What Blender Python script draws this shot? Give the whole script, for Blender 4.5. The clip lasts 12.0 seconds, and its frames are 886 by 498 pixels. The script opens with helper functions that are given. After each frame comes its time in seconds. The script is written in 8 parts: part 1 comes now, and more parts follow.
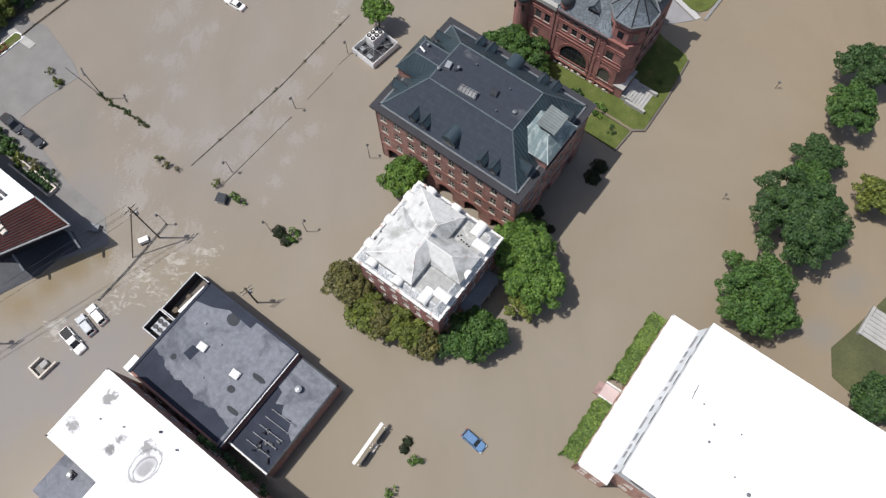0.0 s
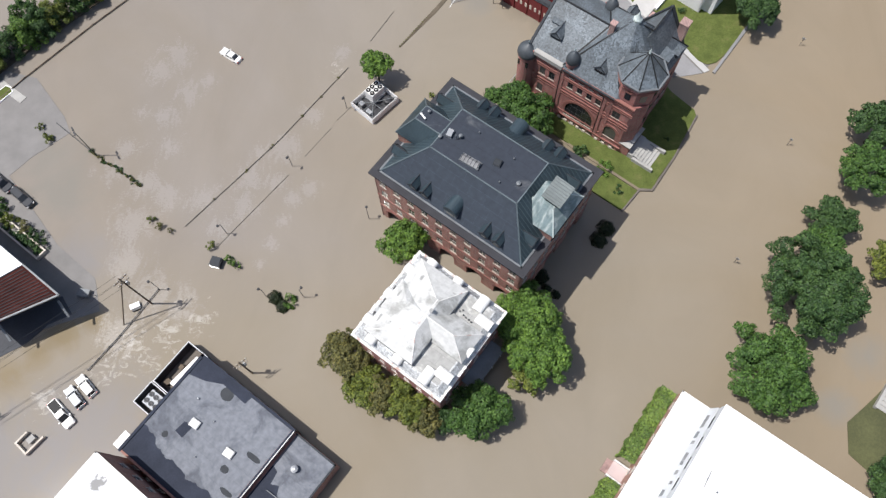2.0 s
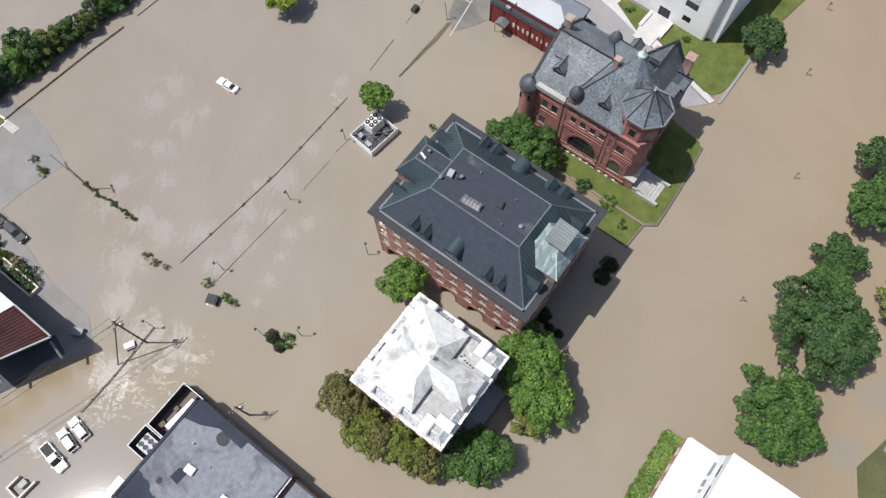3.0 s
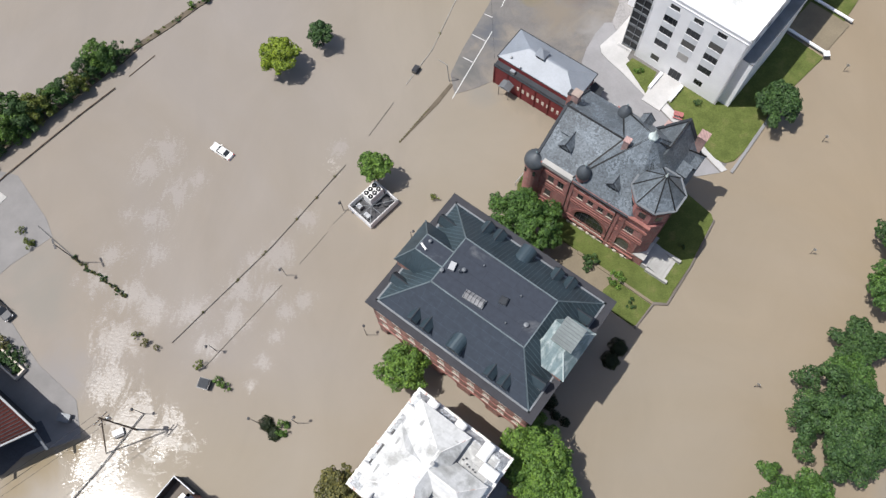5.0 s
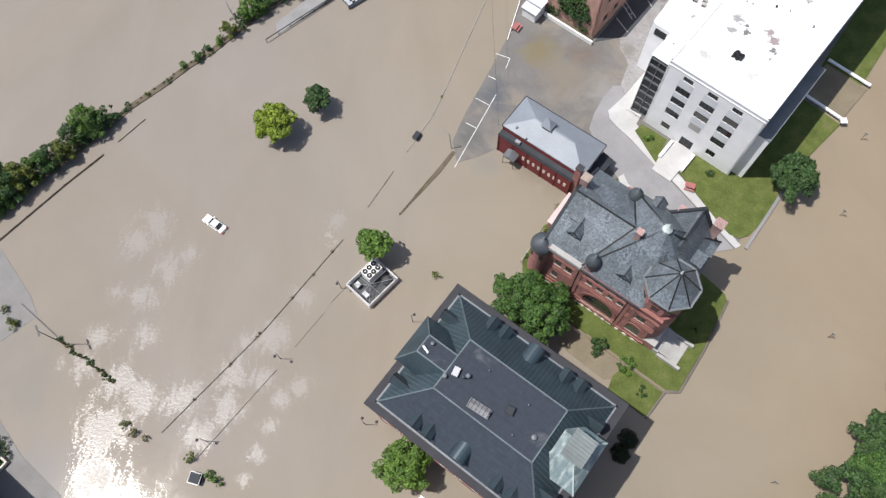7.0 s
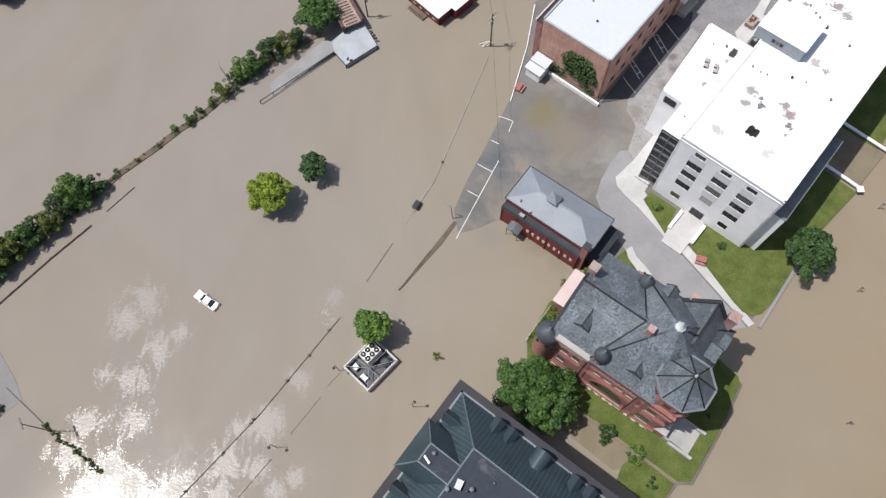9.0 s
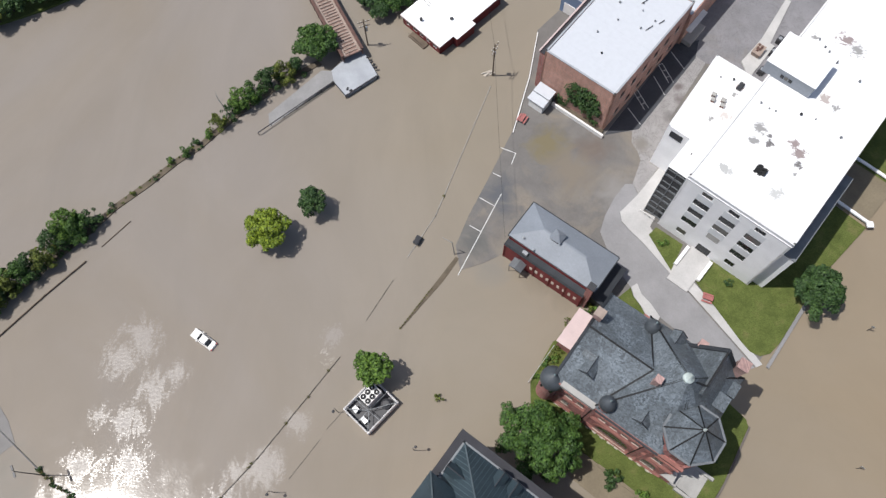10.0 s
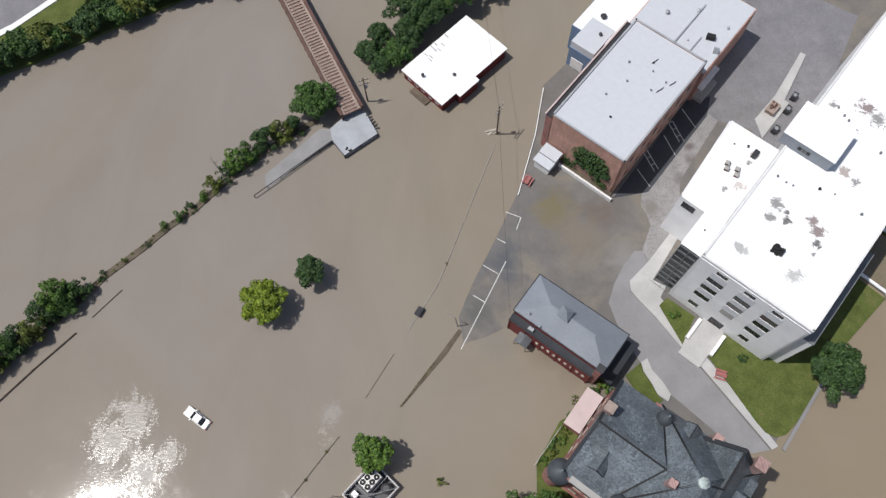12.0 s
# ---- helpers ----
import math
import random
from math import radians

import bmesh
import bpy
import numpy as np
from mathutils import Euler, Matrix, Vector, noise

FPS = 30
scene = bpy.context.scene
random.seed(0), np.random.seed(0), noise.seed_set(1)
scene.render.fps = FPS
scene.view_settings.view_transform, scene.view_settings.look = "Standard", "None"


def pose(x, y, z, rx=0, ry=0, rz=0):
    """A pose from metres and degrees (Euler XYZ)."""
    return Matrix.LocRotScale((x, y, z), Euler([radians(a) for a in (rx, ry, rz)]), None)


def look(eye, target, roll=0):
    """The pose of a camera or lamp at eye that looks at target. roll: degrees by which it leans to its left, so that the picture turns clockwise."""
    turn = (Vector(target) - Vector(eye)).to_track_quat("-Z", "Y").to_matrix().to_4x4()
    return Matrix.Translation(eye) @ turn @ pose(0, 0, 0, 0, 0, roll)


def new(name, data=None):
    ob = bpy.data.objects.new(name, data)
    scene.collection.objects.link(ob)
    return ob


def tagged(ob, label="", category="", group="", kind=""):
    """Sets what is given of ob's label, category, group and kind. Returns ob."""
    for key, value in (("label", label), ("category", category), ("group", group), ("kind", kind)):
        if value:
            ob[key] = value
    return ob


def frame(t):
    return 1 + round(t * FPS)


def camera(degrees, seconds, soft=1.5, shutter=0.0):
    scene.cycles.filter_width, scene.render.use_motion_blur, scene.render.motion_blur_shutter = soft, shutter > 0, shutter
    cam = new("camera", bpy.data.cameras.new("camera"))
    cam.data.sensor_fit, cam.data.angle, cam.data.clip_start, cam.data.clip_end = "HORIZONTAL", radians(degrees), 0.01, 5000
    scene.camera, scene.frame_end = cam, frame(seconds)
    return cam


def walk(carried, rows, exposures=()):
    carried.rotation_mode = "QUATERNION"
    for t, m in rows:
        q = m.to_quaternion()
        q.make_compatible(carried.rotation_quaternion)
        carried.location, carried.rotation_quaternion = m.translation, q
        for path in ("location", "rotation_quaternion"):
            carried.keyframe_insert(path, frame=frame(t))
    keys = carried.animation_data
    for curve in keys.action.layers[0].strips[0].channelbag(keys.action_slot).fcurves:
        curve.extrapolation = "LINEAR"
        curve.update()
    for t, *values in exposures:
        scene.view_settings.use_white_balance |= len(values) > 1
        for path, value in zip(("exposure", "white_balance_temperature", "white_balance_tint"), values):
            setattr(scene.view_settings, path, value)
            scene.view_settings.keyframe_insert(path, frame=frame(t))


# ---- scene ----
cam = camera(63.4, 12.0, soft=1.4)
PATH = [
    (0, (-0.338, 1.203, 121.405), (-0.375, 1.924, 119.54), -2.8),
    (0.5, (-0.328, 3.938, 121.442), (-0.366, 4.66, 119.577), -2.9),
    (1, (-0.311, 6.793, 121.442), (-0.351, 7.519, 119.579), -3.0),
    (1.5, (-0.352, 9.758, 121.463), (-0.393, 10.485, 119.6), -3.1),
    (2, (-0.455, 12.904, 121.469), (-0.495, 13.637, 119.609), -3.0),
    (2.5, (-0.545, 16.251, 121.495), (-0.585, 16.986, 119.635), -3.0),
    (3, (-0.598, 19.769, 121.516), (-0.638, 20.505, 119.657), -3.0),
    (3.2, (-0.597, 21.231, 121.525), (-0.638, 21.967, 119.666), -3.1),
    (4.8, (-0.372, 33.286, 121.979), (-0.42, 34.019, 120.118), -3.5),
    (5, (-0.381, 34.826, 121.996), (-0.43, 35.56, 120.136), -3.6),
    (5.5, (-0.514, 38.713, 122.063), (-0.562, 39.445, 120.203), -3.5),
    (6, (-0.74, 42.663, 122.099), (-0.788, 43.396, 120.239), -3.5),
    (6.5, (-1.002, 46.581, 122.151), (-1.047, 47.311, 120.29), -3.3),
    (7, (-1.203, 50.482, 122.195), (-1.247, 51.212, 120.333), -3.2),
    (8.8, (-1.541, 64.173, 122.583), (-1.584, 64.895, 120.719), -3.2),
    (9, (-1.583, 65.65, 122.6), (-1.626, 66.373, 120.736), -3.3),
    (9.5, (-1.718, 69.241, 122.665), (-1.761, 69.963, 120.8), -3.3),
    (10, (-1.829, 72.852, 122.695), (-1.873, 73.574, 120.83), -3.4),
    (10.5, (-1.916, 76.379, 122.757), (-1.961, 77.098, 120.891), -3.4),
    (11, (-1.944, 79.867, 122.819), (-1.99, 80.585, 120.953), -3.6),
    (11.5, (-1.947, 83.33, 122.884), (-1.995, 84.045, 121.017), -3.7),
    (12, (-1.968, 86.761, 122.923), (-2.018, 87.477, 121.056), -3.9),
]
EXPOSURES = [(0, 0.15), (1.5, 0.3), (3, 0.4), (5, 0.42), (7, 0.4), (9, 0.24), (10, 0.12), (12, -0.16)]
walk(cam, [(t, look(eye, target, roll)) for t, eye, target, roll in PATH], EXPOSURES)

# ---- light ----
SUN_ELEVATION, SUN_AZIMUTH = 65.0, 180.0  # degrees; azimuth anticlockwise from +x, towards the sun
world = bpy.data.worlds.new("sky")
scene.world = world
world.use_nodes = True
wn = world.node_tree
sky = wn.nodes.new("ShaderNodeTexSky")
sky.sky_type = "NISHITA"
sky.sun_disc = False
sky.sun_elevation = radians(SUN_ELEVATION)
sky.sun_rotation = radians(90.0 - SUN_AZIMUTH)
sky.air_density, sky.dust_density = 1.0, 2.0
background = wn.nodes["Background"]
background.inputs["Strength"].default_value = 0.097
wn.links.new(sky.outputs["Color"], background.inputs["Color"])
sun = new("sun", bpy.data.lights.new("sun", "SUN"))
sun.data.energy, sun.data.angle, sun.data.color = 4.12, radians(0.53), (1.0, 0.975, 0.94)
_a, _e = radians(SUN_AZIMUTH), radians(SUN_ELEVATION)
sun.matrix_world = look((math.cos(_a) * math.cos(_e) * 200, math.sin(_a) * math.cos(_e) * 200, math.sin(_e) * 200), (0, 0, 0))


# ---- materials ----
class Nodes:
    """A small builder for node materials."""

    def __init__(self, name, rough=0.8, metal=0.0, spec=0.4):
        self.mat = bpy.data.materials.new(name)
        self.mat.use_nodes = True
        self.tree = self.mat.node_tree
        self.bsdf = self.tree.nodes["Principled BSDF"]
        self.bsdf.inputs["Roughness"].default_value = rough
        self.bsdf.inputs["Metallic"].default_value = metal
        self.bsdf.inputs["Specular IOR Level"].default_value = spec
        self.coord = self.tree.nodes.new("ShaderNodeTexCoord")

    def node(self, kind, **values):
        n = self.tree.nodes.new(kind)
        for key, value in values.items():
            if key in n.inputs:
                n.inputs[key].default_value = value
        return n

    def link(self, a, b):
        self.tree.links.new(a, b)

    def noise(self, scale, detail=4.0, rough=0.55, vector=None, stretch=None, dist=0.0):
        n = self.node("ShaderNodeTexNoise", Scale=scale, Detail=detail, Roughness=rough, Distortion=dist)
        v = vector or self.coord.outputs["Object"]
        if stretch:
            m = self.node("ShaderNodeMapping", Scale=stretch)
            self.link(v, m.inputs["Vector"])
            v = m.outputs["Vector"]
        self.link(v, n.inputs["Vector"])
        return n.outputs["Fac"]

    def ramp(self, fac, stops):
        r = self.node("ShaderNodeValToRGB")
        els = r.color_ramp.elements
        while len(els) < len(stops):
            els.new(0.5)
        for el, (pos, col) in zip(els, stops):
            el.position = pos
            el.color = (*col, 1) if isinstance(col, tuple) else (col, col, col, 1)
        self.link(fac, r.inputs["Fac"])
        return r.outputs["Color"]

    def mix(self, fac, a, b, mode="MIX"):
        m = self.tree.nodes.new("ShaderNodeMix")
        m.data_type, m.blend_type = "RGBA", mode
        for sock, val in ((m.inputs[0], fac), (m.inputs[6], a), (m.inputs[7], b)):
            if isinstance(val, (int, float)):
                sock.default_value = val if sock.type == "VALUE" else (val, val, val, 1)
            elif isinstance(val, tuple):
                sock.default_value = (*val, 1)
            else:
                self.link(val, sock)
        return m.outputs[2]

    def math(self, op, a, b=0.0):
        m = self.tree.nodes.new("ShaderNodeMath")
        m.operation = op
        for sock, val in zip(m.inputs, (a, b)):
            if isinstance(val, (int, float)):
                sock.default_value = val
            else:
                self.link(val, sock)
        return m.outputs[0]

    def colour(self, c):
        if isinstance(c, tuple):
            self.bsdf.inputs["Base Color"].default_value = (*c, 1)
        else:
            self.link(c, self.bsdf.inputs["Base Color"])

    def rough(self, r):
        self.link(r, self.bsdf.inputs["Roughness"])

    def bump(self, height, strength=0.3, distance=0.05):
        b = self.node("ShaderNodeBump", Strength=strength, Distance=distance)
        self.link(height, b.inputs["Height"])
        self.link(b.outputs["Normal"], self.bsdf.inputs["Normal"])

    def random(self):
        return self.tree.nodes.new("ShaderNodeObjectInfo").outputs["Random"]

    def island(self):
        return self.tree.nodes.new("ShaderNodeNewGeometry").outputs["Random Per Island"]


def dk(c, f):
    return tuple(v * f for v in c)


def plain(name, c, rough=0.7, metal=0.0, var=0.25, scale=1.5, bump=0.0, spec=0.5):
    """Paint, metal or render with blotches at two scales."""
    n = Nodes(name, rough, metal, spec=spec)
    big = n.ramp(n.noise(scale * 0.35, 3), [(0.3, dk(c, 1 - var)), (0.7, c)])
    fine = n.ramp(n.noise(scale * 6, 4), [(0.3, 1 - var * 0.7), (0.75, 1.0)])
    n.colour(n.mix(1.0, big, fine, "MULTIPLY"))
    if bump:
        n.bump(n.noise(scale * 8, 4), bump, 0.03)
    return n.mat


def streaked(name, c, pale):
    """Sheet metal with pale runs down the slope."""
    n = Nodes(name, 0.55, 0.1)
    base = n.ramp(n.noise(0.9, 4), [(0.3, dk(c, 0.75)), (0.7, c)])
    runs = n.ramp(n.noise(1.1, 5, 0.65, stretch=(1.0, 0.35, 0.25), dist=0.5), [(0.46, 0.0), (0.66, 1.0)])
    n.colour(n.mix(runs, base, pale))
    return n.mat


def flaking_material(name, c, under):
    """White paint that flakes off the stone beneath it."""
    n = Nodes(name, 0.75)
    flake = n.ramp(n.noise(0.9, 6, 0.7, dist=0.8), [(0.55, 0.0), (0.62, 0.85)])
    grime = n.ramp(n.noise(0.4, 4), [(0.3, 0.78), (0.7, 1.0)])
    n.colour(n.mix(1.0, n.mix(flake, c, under), grime, "MULTIPLY"))
    n.bump(n.noise(4, 4), 0.25, 0.04)
    return n.mat


def brick_material(name, c):
    n = Nodes(name, 0.85)
    b = n.node("ShaderNodeTexBrick", Scale=1.0)
    b.inputs["Brick Width"].default_value, b.inputs["Row Height"].default_value = 0.22, 0.075
    b.inputs["Mortar Size"].default_value = 0.008
    b.inputs["Color1"].default_value = (*dk(c, 1.12), 1)
    b.inputs["Color2"].default_value = (*dk(c, 0.8), 1)
    b.inputs["Mortar"].default_value = (0.34, 0.27, 0.23, 1)
    sep = n.node("ShaderNodeSeparateXYZ")
    n.link(n.coord.outputs["Object"], sep.inputs[0])
    com = n.node("ShaderNodeCombineXYZ")
    n.link(n.math("ADD", sep.outputs[0], sep.outputs[1]), com.inputs[0])
    n.link(sep.outputs[2], com.inputs[1])
    n.link(com.outputs[0], b.inputs["Vector"])
    blot = n.ramp(n.noise(0.35, 5), [(0.3, 0.72), (0.7, 1.08)])
    streak = n.ramp(n.noise(1.6, 4, stretch=(1, 1, 0.12)), [(0.35, 0.82), (0.6, 1.0)])
    n.colour(n.mix(1.0, n.mix(1.0, b.outputs["Color"], blot, "MULTIPLY"), streak, "MULTIPLY"))
    n.bump(b.outputs["Fac"], 0.3, -0.01)
    return n.mat


def shingle_material(name, c, row=0.28, var=0.45):
    """Slates or shingles in courses, each slate of its own tone, with clusters of paler ones."""
    n = Nodes(name, 0.5)
    v = n.node("ShaderNodeTexVoronoi", Scale=4.2)
    n.link(n.coord.outputs["Object"], v.inputs["Vector"])
    tone = n.node("ShaderNodeSeparateColor")
    n.link(v.outputs["Color"], tone.inputs[0])
    cell = n.ramp(tone.outputs[0], [(0.1, dk(c, 1 - var)), (0.5, c), (0.95, dk(c, 1 + var))])
    blot = n.ramp(n.noise(0.22, 5, 0.6), [(0.3, 0.62), (0.7, 1.18)])
    base = n.mix(1.0, cell, blot, "MULTIPLY")
    patch = n.ramp(n.noise(0.33, 4, 0.6, dist=0.6), [(0.50, 0.0), (0.58, 1.0)])
    pale = n.ramp(tone.outputs[1], [(0.52, 0.0), (0.60, 0.75)])
    n.colour(n.mix(n.mix(1.0, patch, pale, "MULTIPLY"), base, (c[0] * 1.65, c[1] * 1.68, c[2] * 1.7)))
    sep = n.node("ShaderNodeSeparateXYZ")
    n.link(n.coord.outputs["Object"], sep.inputs[0])
    w = n.math("FRACT", n.math("DIVIDE", sep.outputs[2], row))
    n.bump(w, 0.5, 0.03)
    return n.mat


def membrane_material(name, c, dirt=(0.25, 0.24, 0.23), amount=0.5, scale=0.12, low=0.8, seam=0.78, stains=(), bay=(9.0, 1.9), rings=()):
    """A flat roof's sheet with lap seams, dirt and ponding stains (x, y, radius, colour)."""
    n = Nodes(name, 0.8, spec=0.25)
    d = n.ramp(n.noise(scale, 6, 0.65, dist=0.6), [(amount, (0.0, 0.0, 0.0)), (amount + 0.12, (1.0, 1.0, 1.0))])
    fine = n.ramp(n.noise(1.2, 5), [(0.3, low), (0.7, 1.0)])
    base = n.mix(1.0, n.mix(d, c, dirt), fine, "MULTIPLY")
    br = n.node("ShaderNodeTexBrick", Scale=1.0)
    br.inputs["Brick Width"].default_value, br.inputs["Row Height"].default_value = bay
    br.inputs["Mortar Size"].default_value = 0.03
    br.inputs["Color1"].default_value = br.inputs["Color2"].default_value = (1, 1, 1, 1)
    br.inputs["Mortar"].default_value = (seam, seam, seam * 1.01, 1)
    n.link(n.coord.outputs["Object"], br.inputs["Vector"])
    base = n.mix(1.0, base, br.outputs["Color"], "MULTIPLY")
    if stains:
        rag = n.math("MULTIPLY", n.math("SUBTRACT", n.noise(0.9, 6, 0.7, dist=1.0), 0.5), 3.6)
        sep = n.node("ShaderNodeSeparateXYZ")
        n.link(n.coord.outputs["Object"], sep.inputs[0])
        for x, y, r, col in stains:
            dx, dy = n.math("SUBTRACT", sep.outputs[0], x), n.math("SUBTRACT", sep.outputs[1], y)
            dist = n.math("SQRT", n.math("ADD", n.math("MULTIPLY", dx, dx), n.math("MULTIPLY", dy, dy)))
            edge = n.math("ADD", n.math("SUBTRACT", 1.0, n.math("DIVIDE", dist, r)), rag)
            base = n.mix(n.ramp(edge, [(0.12, 0.0), (0.50, 0.92)]), base, col)
    for x, y, rx, ry, turn, w in rings:
        dx, dy = n.math("SUBTRACT", sep.outputs[0], x), n.math("SUBTRACT", sep.outputs[1], y)
        ca, sa = math.cos(turn), math.sin(turn)
        u = n.math("DIVIDE", n.math("ADD", n.math("MULTIPLY", dx, ca), n.math("MULTIPLY", dy, sa)), rx)
        v = n.math("DIVIDE", n.math("SUBTRACT", n.math("MULTIPLY", dy, ca), n.math("MULTIPLY", dx, sa)), ry)
        far = n.math("ADD", n.math("SQRT", n.math("ADD", n.math("MULTIPLY", u, u), n.math("MULTIPLY", v, v))), n.math("MULTIPLY", rag, 0.12))
        line = n.ramp(n.math("ABSOLUTE", n.math("SUBTRACT", far, 1.0)), [(0.0, 0.8), (w, 0.0)])
        base = n.mix(line, base, (0.15, 0.145, 0.145))
        base = n.mix(n.ramp(far, [(0.55, 0.45), (0.75, 0.0)]), base, (0.20, 0.19, 0.19))
    n.colour(base)
    n.bump(n.noise(3, 4), 0.15, 0.03)
    return n.mat


def foliage_material(name, c):
    n = Nodes(name, 0.55, spec=0.25)
    tone = n.ramp(n.island(), [(0.0, dk(c, 0.45)), (0.5, c), (1.0, (c[0] * 1.6, c[1] * 1.45, c[2] * 1.15))])
    clump = n.ramp(n.noise(0.45, 4, 0.6), [(0.3, (0.62, 0.68, 0.72)), (0.7, (1.18, 1.12, 1.0))])
    n.colour(n.mix(1.0, tone, clump, "MULTIPLY"))
    return n.mat


BROWN, LILAC, SLATE, MUD = (0.205, 0.160, 0.095), (0.217, 0.205, 0.201), (0.205, 0.190, 0.165), (0.165, 0.145, 0.115)
SHALLOWS = [(-78, 37.5, 5.5, BROWN), (-73.5, 41.2, 5.0, BROWN), (-69.5, 44.6, 4.8, BROWN), (-65.5, 47.6, 4.0, BROWN), (62.5, 32.6, 4.5, SLATE), (69.2, 41.0, 5.0, SLATE),
            (18.0, 112.8, 5.5, MUD), (13.0, 115.0, 5.0, MUD), (4.2, 116.8, 5.0, SLATE), (22.0, 107.5, 4.0, MUD), (-79, 80, 9.0, SLATE), (-76, 72, 8.0, SLATE), (-62, 28, 16.0, LILAC), (-76, 22, 16.0, LILAC), (-48, 16, 12.0, LILAC), (-70, 58, 8.0, LILAC)]
FOAM = [(-56.2, 42.3, 6.5), (-51.0, 45.0, 6.0), (-61.0, 38.6, 5.0), (-46.0, 47.5, 5.0), (-53.0, 40.0, 4.5), (-71.0, 33.0, 5.0), (-24.5, 100.0, 4.0)]


RIFFLES = [(-60.5, 66, 6.0), (-59.5, 74, 5.0), (-56.8, 82.5, 4.6), (-57.8, 89, 4.2), (-61, 100, 5.0), (-57.5, 104, 4.5), (-54.5, 94.5, 4.2), (-63, 90, 2.6), (-50.5, 97.5, 2.6), (-55, 72, 5.0), (-48, 71, 5.0), (-45, 65, 4.0), (-40, 76, 4.5), (-34, 82, 4.5), (-29, 89, 3.5),
           (-24, 104, 2.8), (-40, 69.5, 4.4), (-35, 74.5, 3.6), (-28, 73, 2.6), (-38.5, 81, 3.0), (-31.5, 71, 2.4), (-33, 66.5, 2.0), (-34.5, 62, 2.2), (-36.5, 58, 2.0), (-61, 58, 5.0), (-55, 52, 6.0), (-60, 45, 6.0), (-50, 50, 5.0), (-67, 77, 4.0), (-65, 82, 3.5)]


def water_material():
    n = Nodes("flood_water", 0.10, spec=0.30)
    n.bsdf.inputs["IOR"].default_value = 1.37
    silt = n.ramp(n.noise(0.010, 5, 0.6, dist=1.2), [(0.25, (0.226, 0.188, 0.135)), (0.5, (0.238, 0.206, 0.162)), (0.8, (0.250, 0.221, 0.186))])
    streak = n.ramp(n.noise(0.05, 6, 0.65, stretch=(1.0, 0.45, 1), dist=1.5), [(0.3, 0.95), (0.7, 1.04)])
    body = n.mix(1.0, silt, streak, "MULTIPLY")
    # open water on the west side is broken by current; the streets are still
    sep = n.node("ShaderNodeSeparateXYZ")
    n.link(n.coord.outputs["Object"], sep.inputs[0])
    open_side = n.ramp(n.math("DIVIDE", n.math("ADD", sep.outputs[0], 90.0), 90.0), [(0.55, 1.0), (0.95, 0.0)])
    shelter = n.ramp(n.math("DIVIDE", n.math("SUBTRACT", sep.outputs[1], 40.0), 30.0), [(0.2, 0.0), (0.75, 1.0)])
    open_side = n.mix(1.0, open_side, shelter, "MULTIPLY")
    pale_side = open_side
    lee = n.ramp(n.math("DIVIDE", n.math("ADD", n.math("SUBTRACT", sep.outputs[0], sep.outputs[1]), 205.0), 20.0), [(0.3, 0.0), (0.8, 1.0)])
    open_side = n.mix(1.0, open_side, lee, "MULTIPLY")
    open_value = n.node("ShaderNodeSeparateColor")
    n.link(open_side, open_value.inputs[0])
    wind = n.math("ADD", n.math("MULTIPLY", n.noise(0.028, 9, 0.66, stretch=(1.0, 0.55, 1), dist=1.8), 0.8), n.math("MULTIPLY", n.noise(0.3, 5, 0.65, dist=0.8), 0.28))
    gust = n.ramp(n.math("ADD", wind, n.math("MULTIPLY", open_value.outputs[0], 0.12)), [(0.68, 0.0), (0.80, 0.5)])
    drift = n.noise(0.022, 5, 0.6, dist=2.5)
    lane = n.ramp(drift, [(0.480, 0.0), (0.503, 1.0), (0.526, 0.0)])
    fleck = n.ramp(n.noise(1.1, 5, 0.75, stretch=(1, 0.8, 1)), [(0.54, 0.0), (0.70, 0.12)])
    foam = n.mix(1.0, n.mix(1.0, lane, fleck, "MULTIPLY"), gust, "MULTIPLY")
    silty = n.ramp(n.math("DIVIDE", n.math("ADD", sep.outputs[0], n.math("MULTIPLY", n.noise(0.03, 4, 0.6), 40.0)), 100.0), [(0.45, 0.0), (0.95, 1.0)])
    body = n.mix(silty, body, n.mix(1.0, body, (1.01, 0.94, 0.85), "MULTIPLY"))
    # western water tinted bluer, in place of a stronger sky reflection
    body = n.mix(pale_side, body, n.mix(1.0, body, (0.98, 1.0, 1.10), "MULTIPLY"))
    # shallows over drowned lawns and tarmac, and silt carried along the kerbs
    rag = n.math("MULTIPLY", n.math("SUBTRACT", n.noise(0.16, 5, 0.6, dist=1.0), 0.5), 1.3)

    def spot(x, y, r, noise):
        dx, dy = n.math("SUBTRACT", sep.outputs[0], x), n.math("SUBTRACT", sep.outputs[1], y)
        far = n.math("SQRT", n.math("ADD", n.math("MULTIPLY", dx, dx), n.math("MULTIPLY", dy, dy)))
        return n.math("ADD", n.math("SUBTRACT", 1.0, n.math("DIVIDE", far, r)), noise)

    for x, y, r, col in SHALLOWS:
        body = n.mix(n.ramp(spot(x, y, r, rag), [(0.1, 0.0), (0.8, 0.75)]), body, col)
    churn = n.math("MULTIPLY", n.math("SUBTRACT", n.noise(0.55, 7, 0.7, stretch=(0.8, 1.2, 1), dist=1.6), 0.55), 4.5)
    for x, y, r in FOAM:
        foam = n.mix(1.0, foam, n.ramp(spot(x, y, r, churn), [(0.5, 0.0), (1.4, 0.42)]), "LIGHTEN")
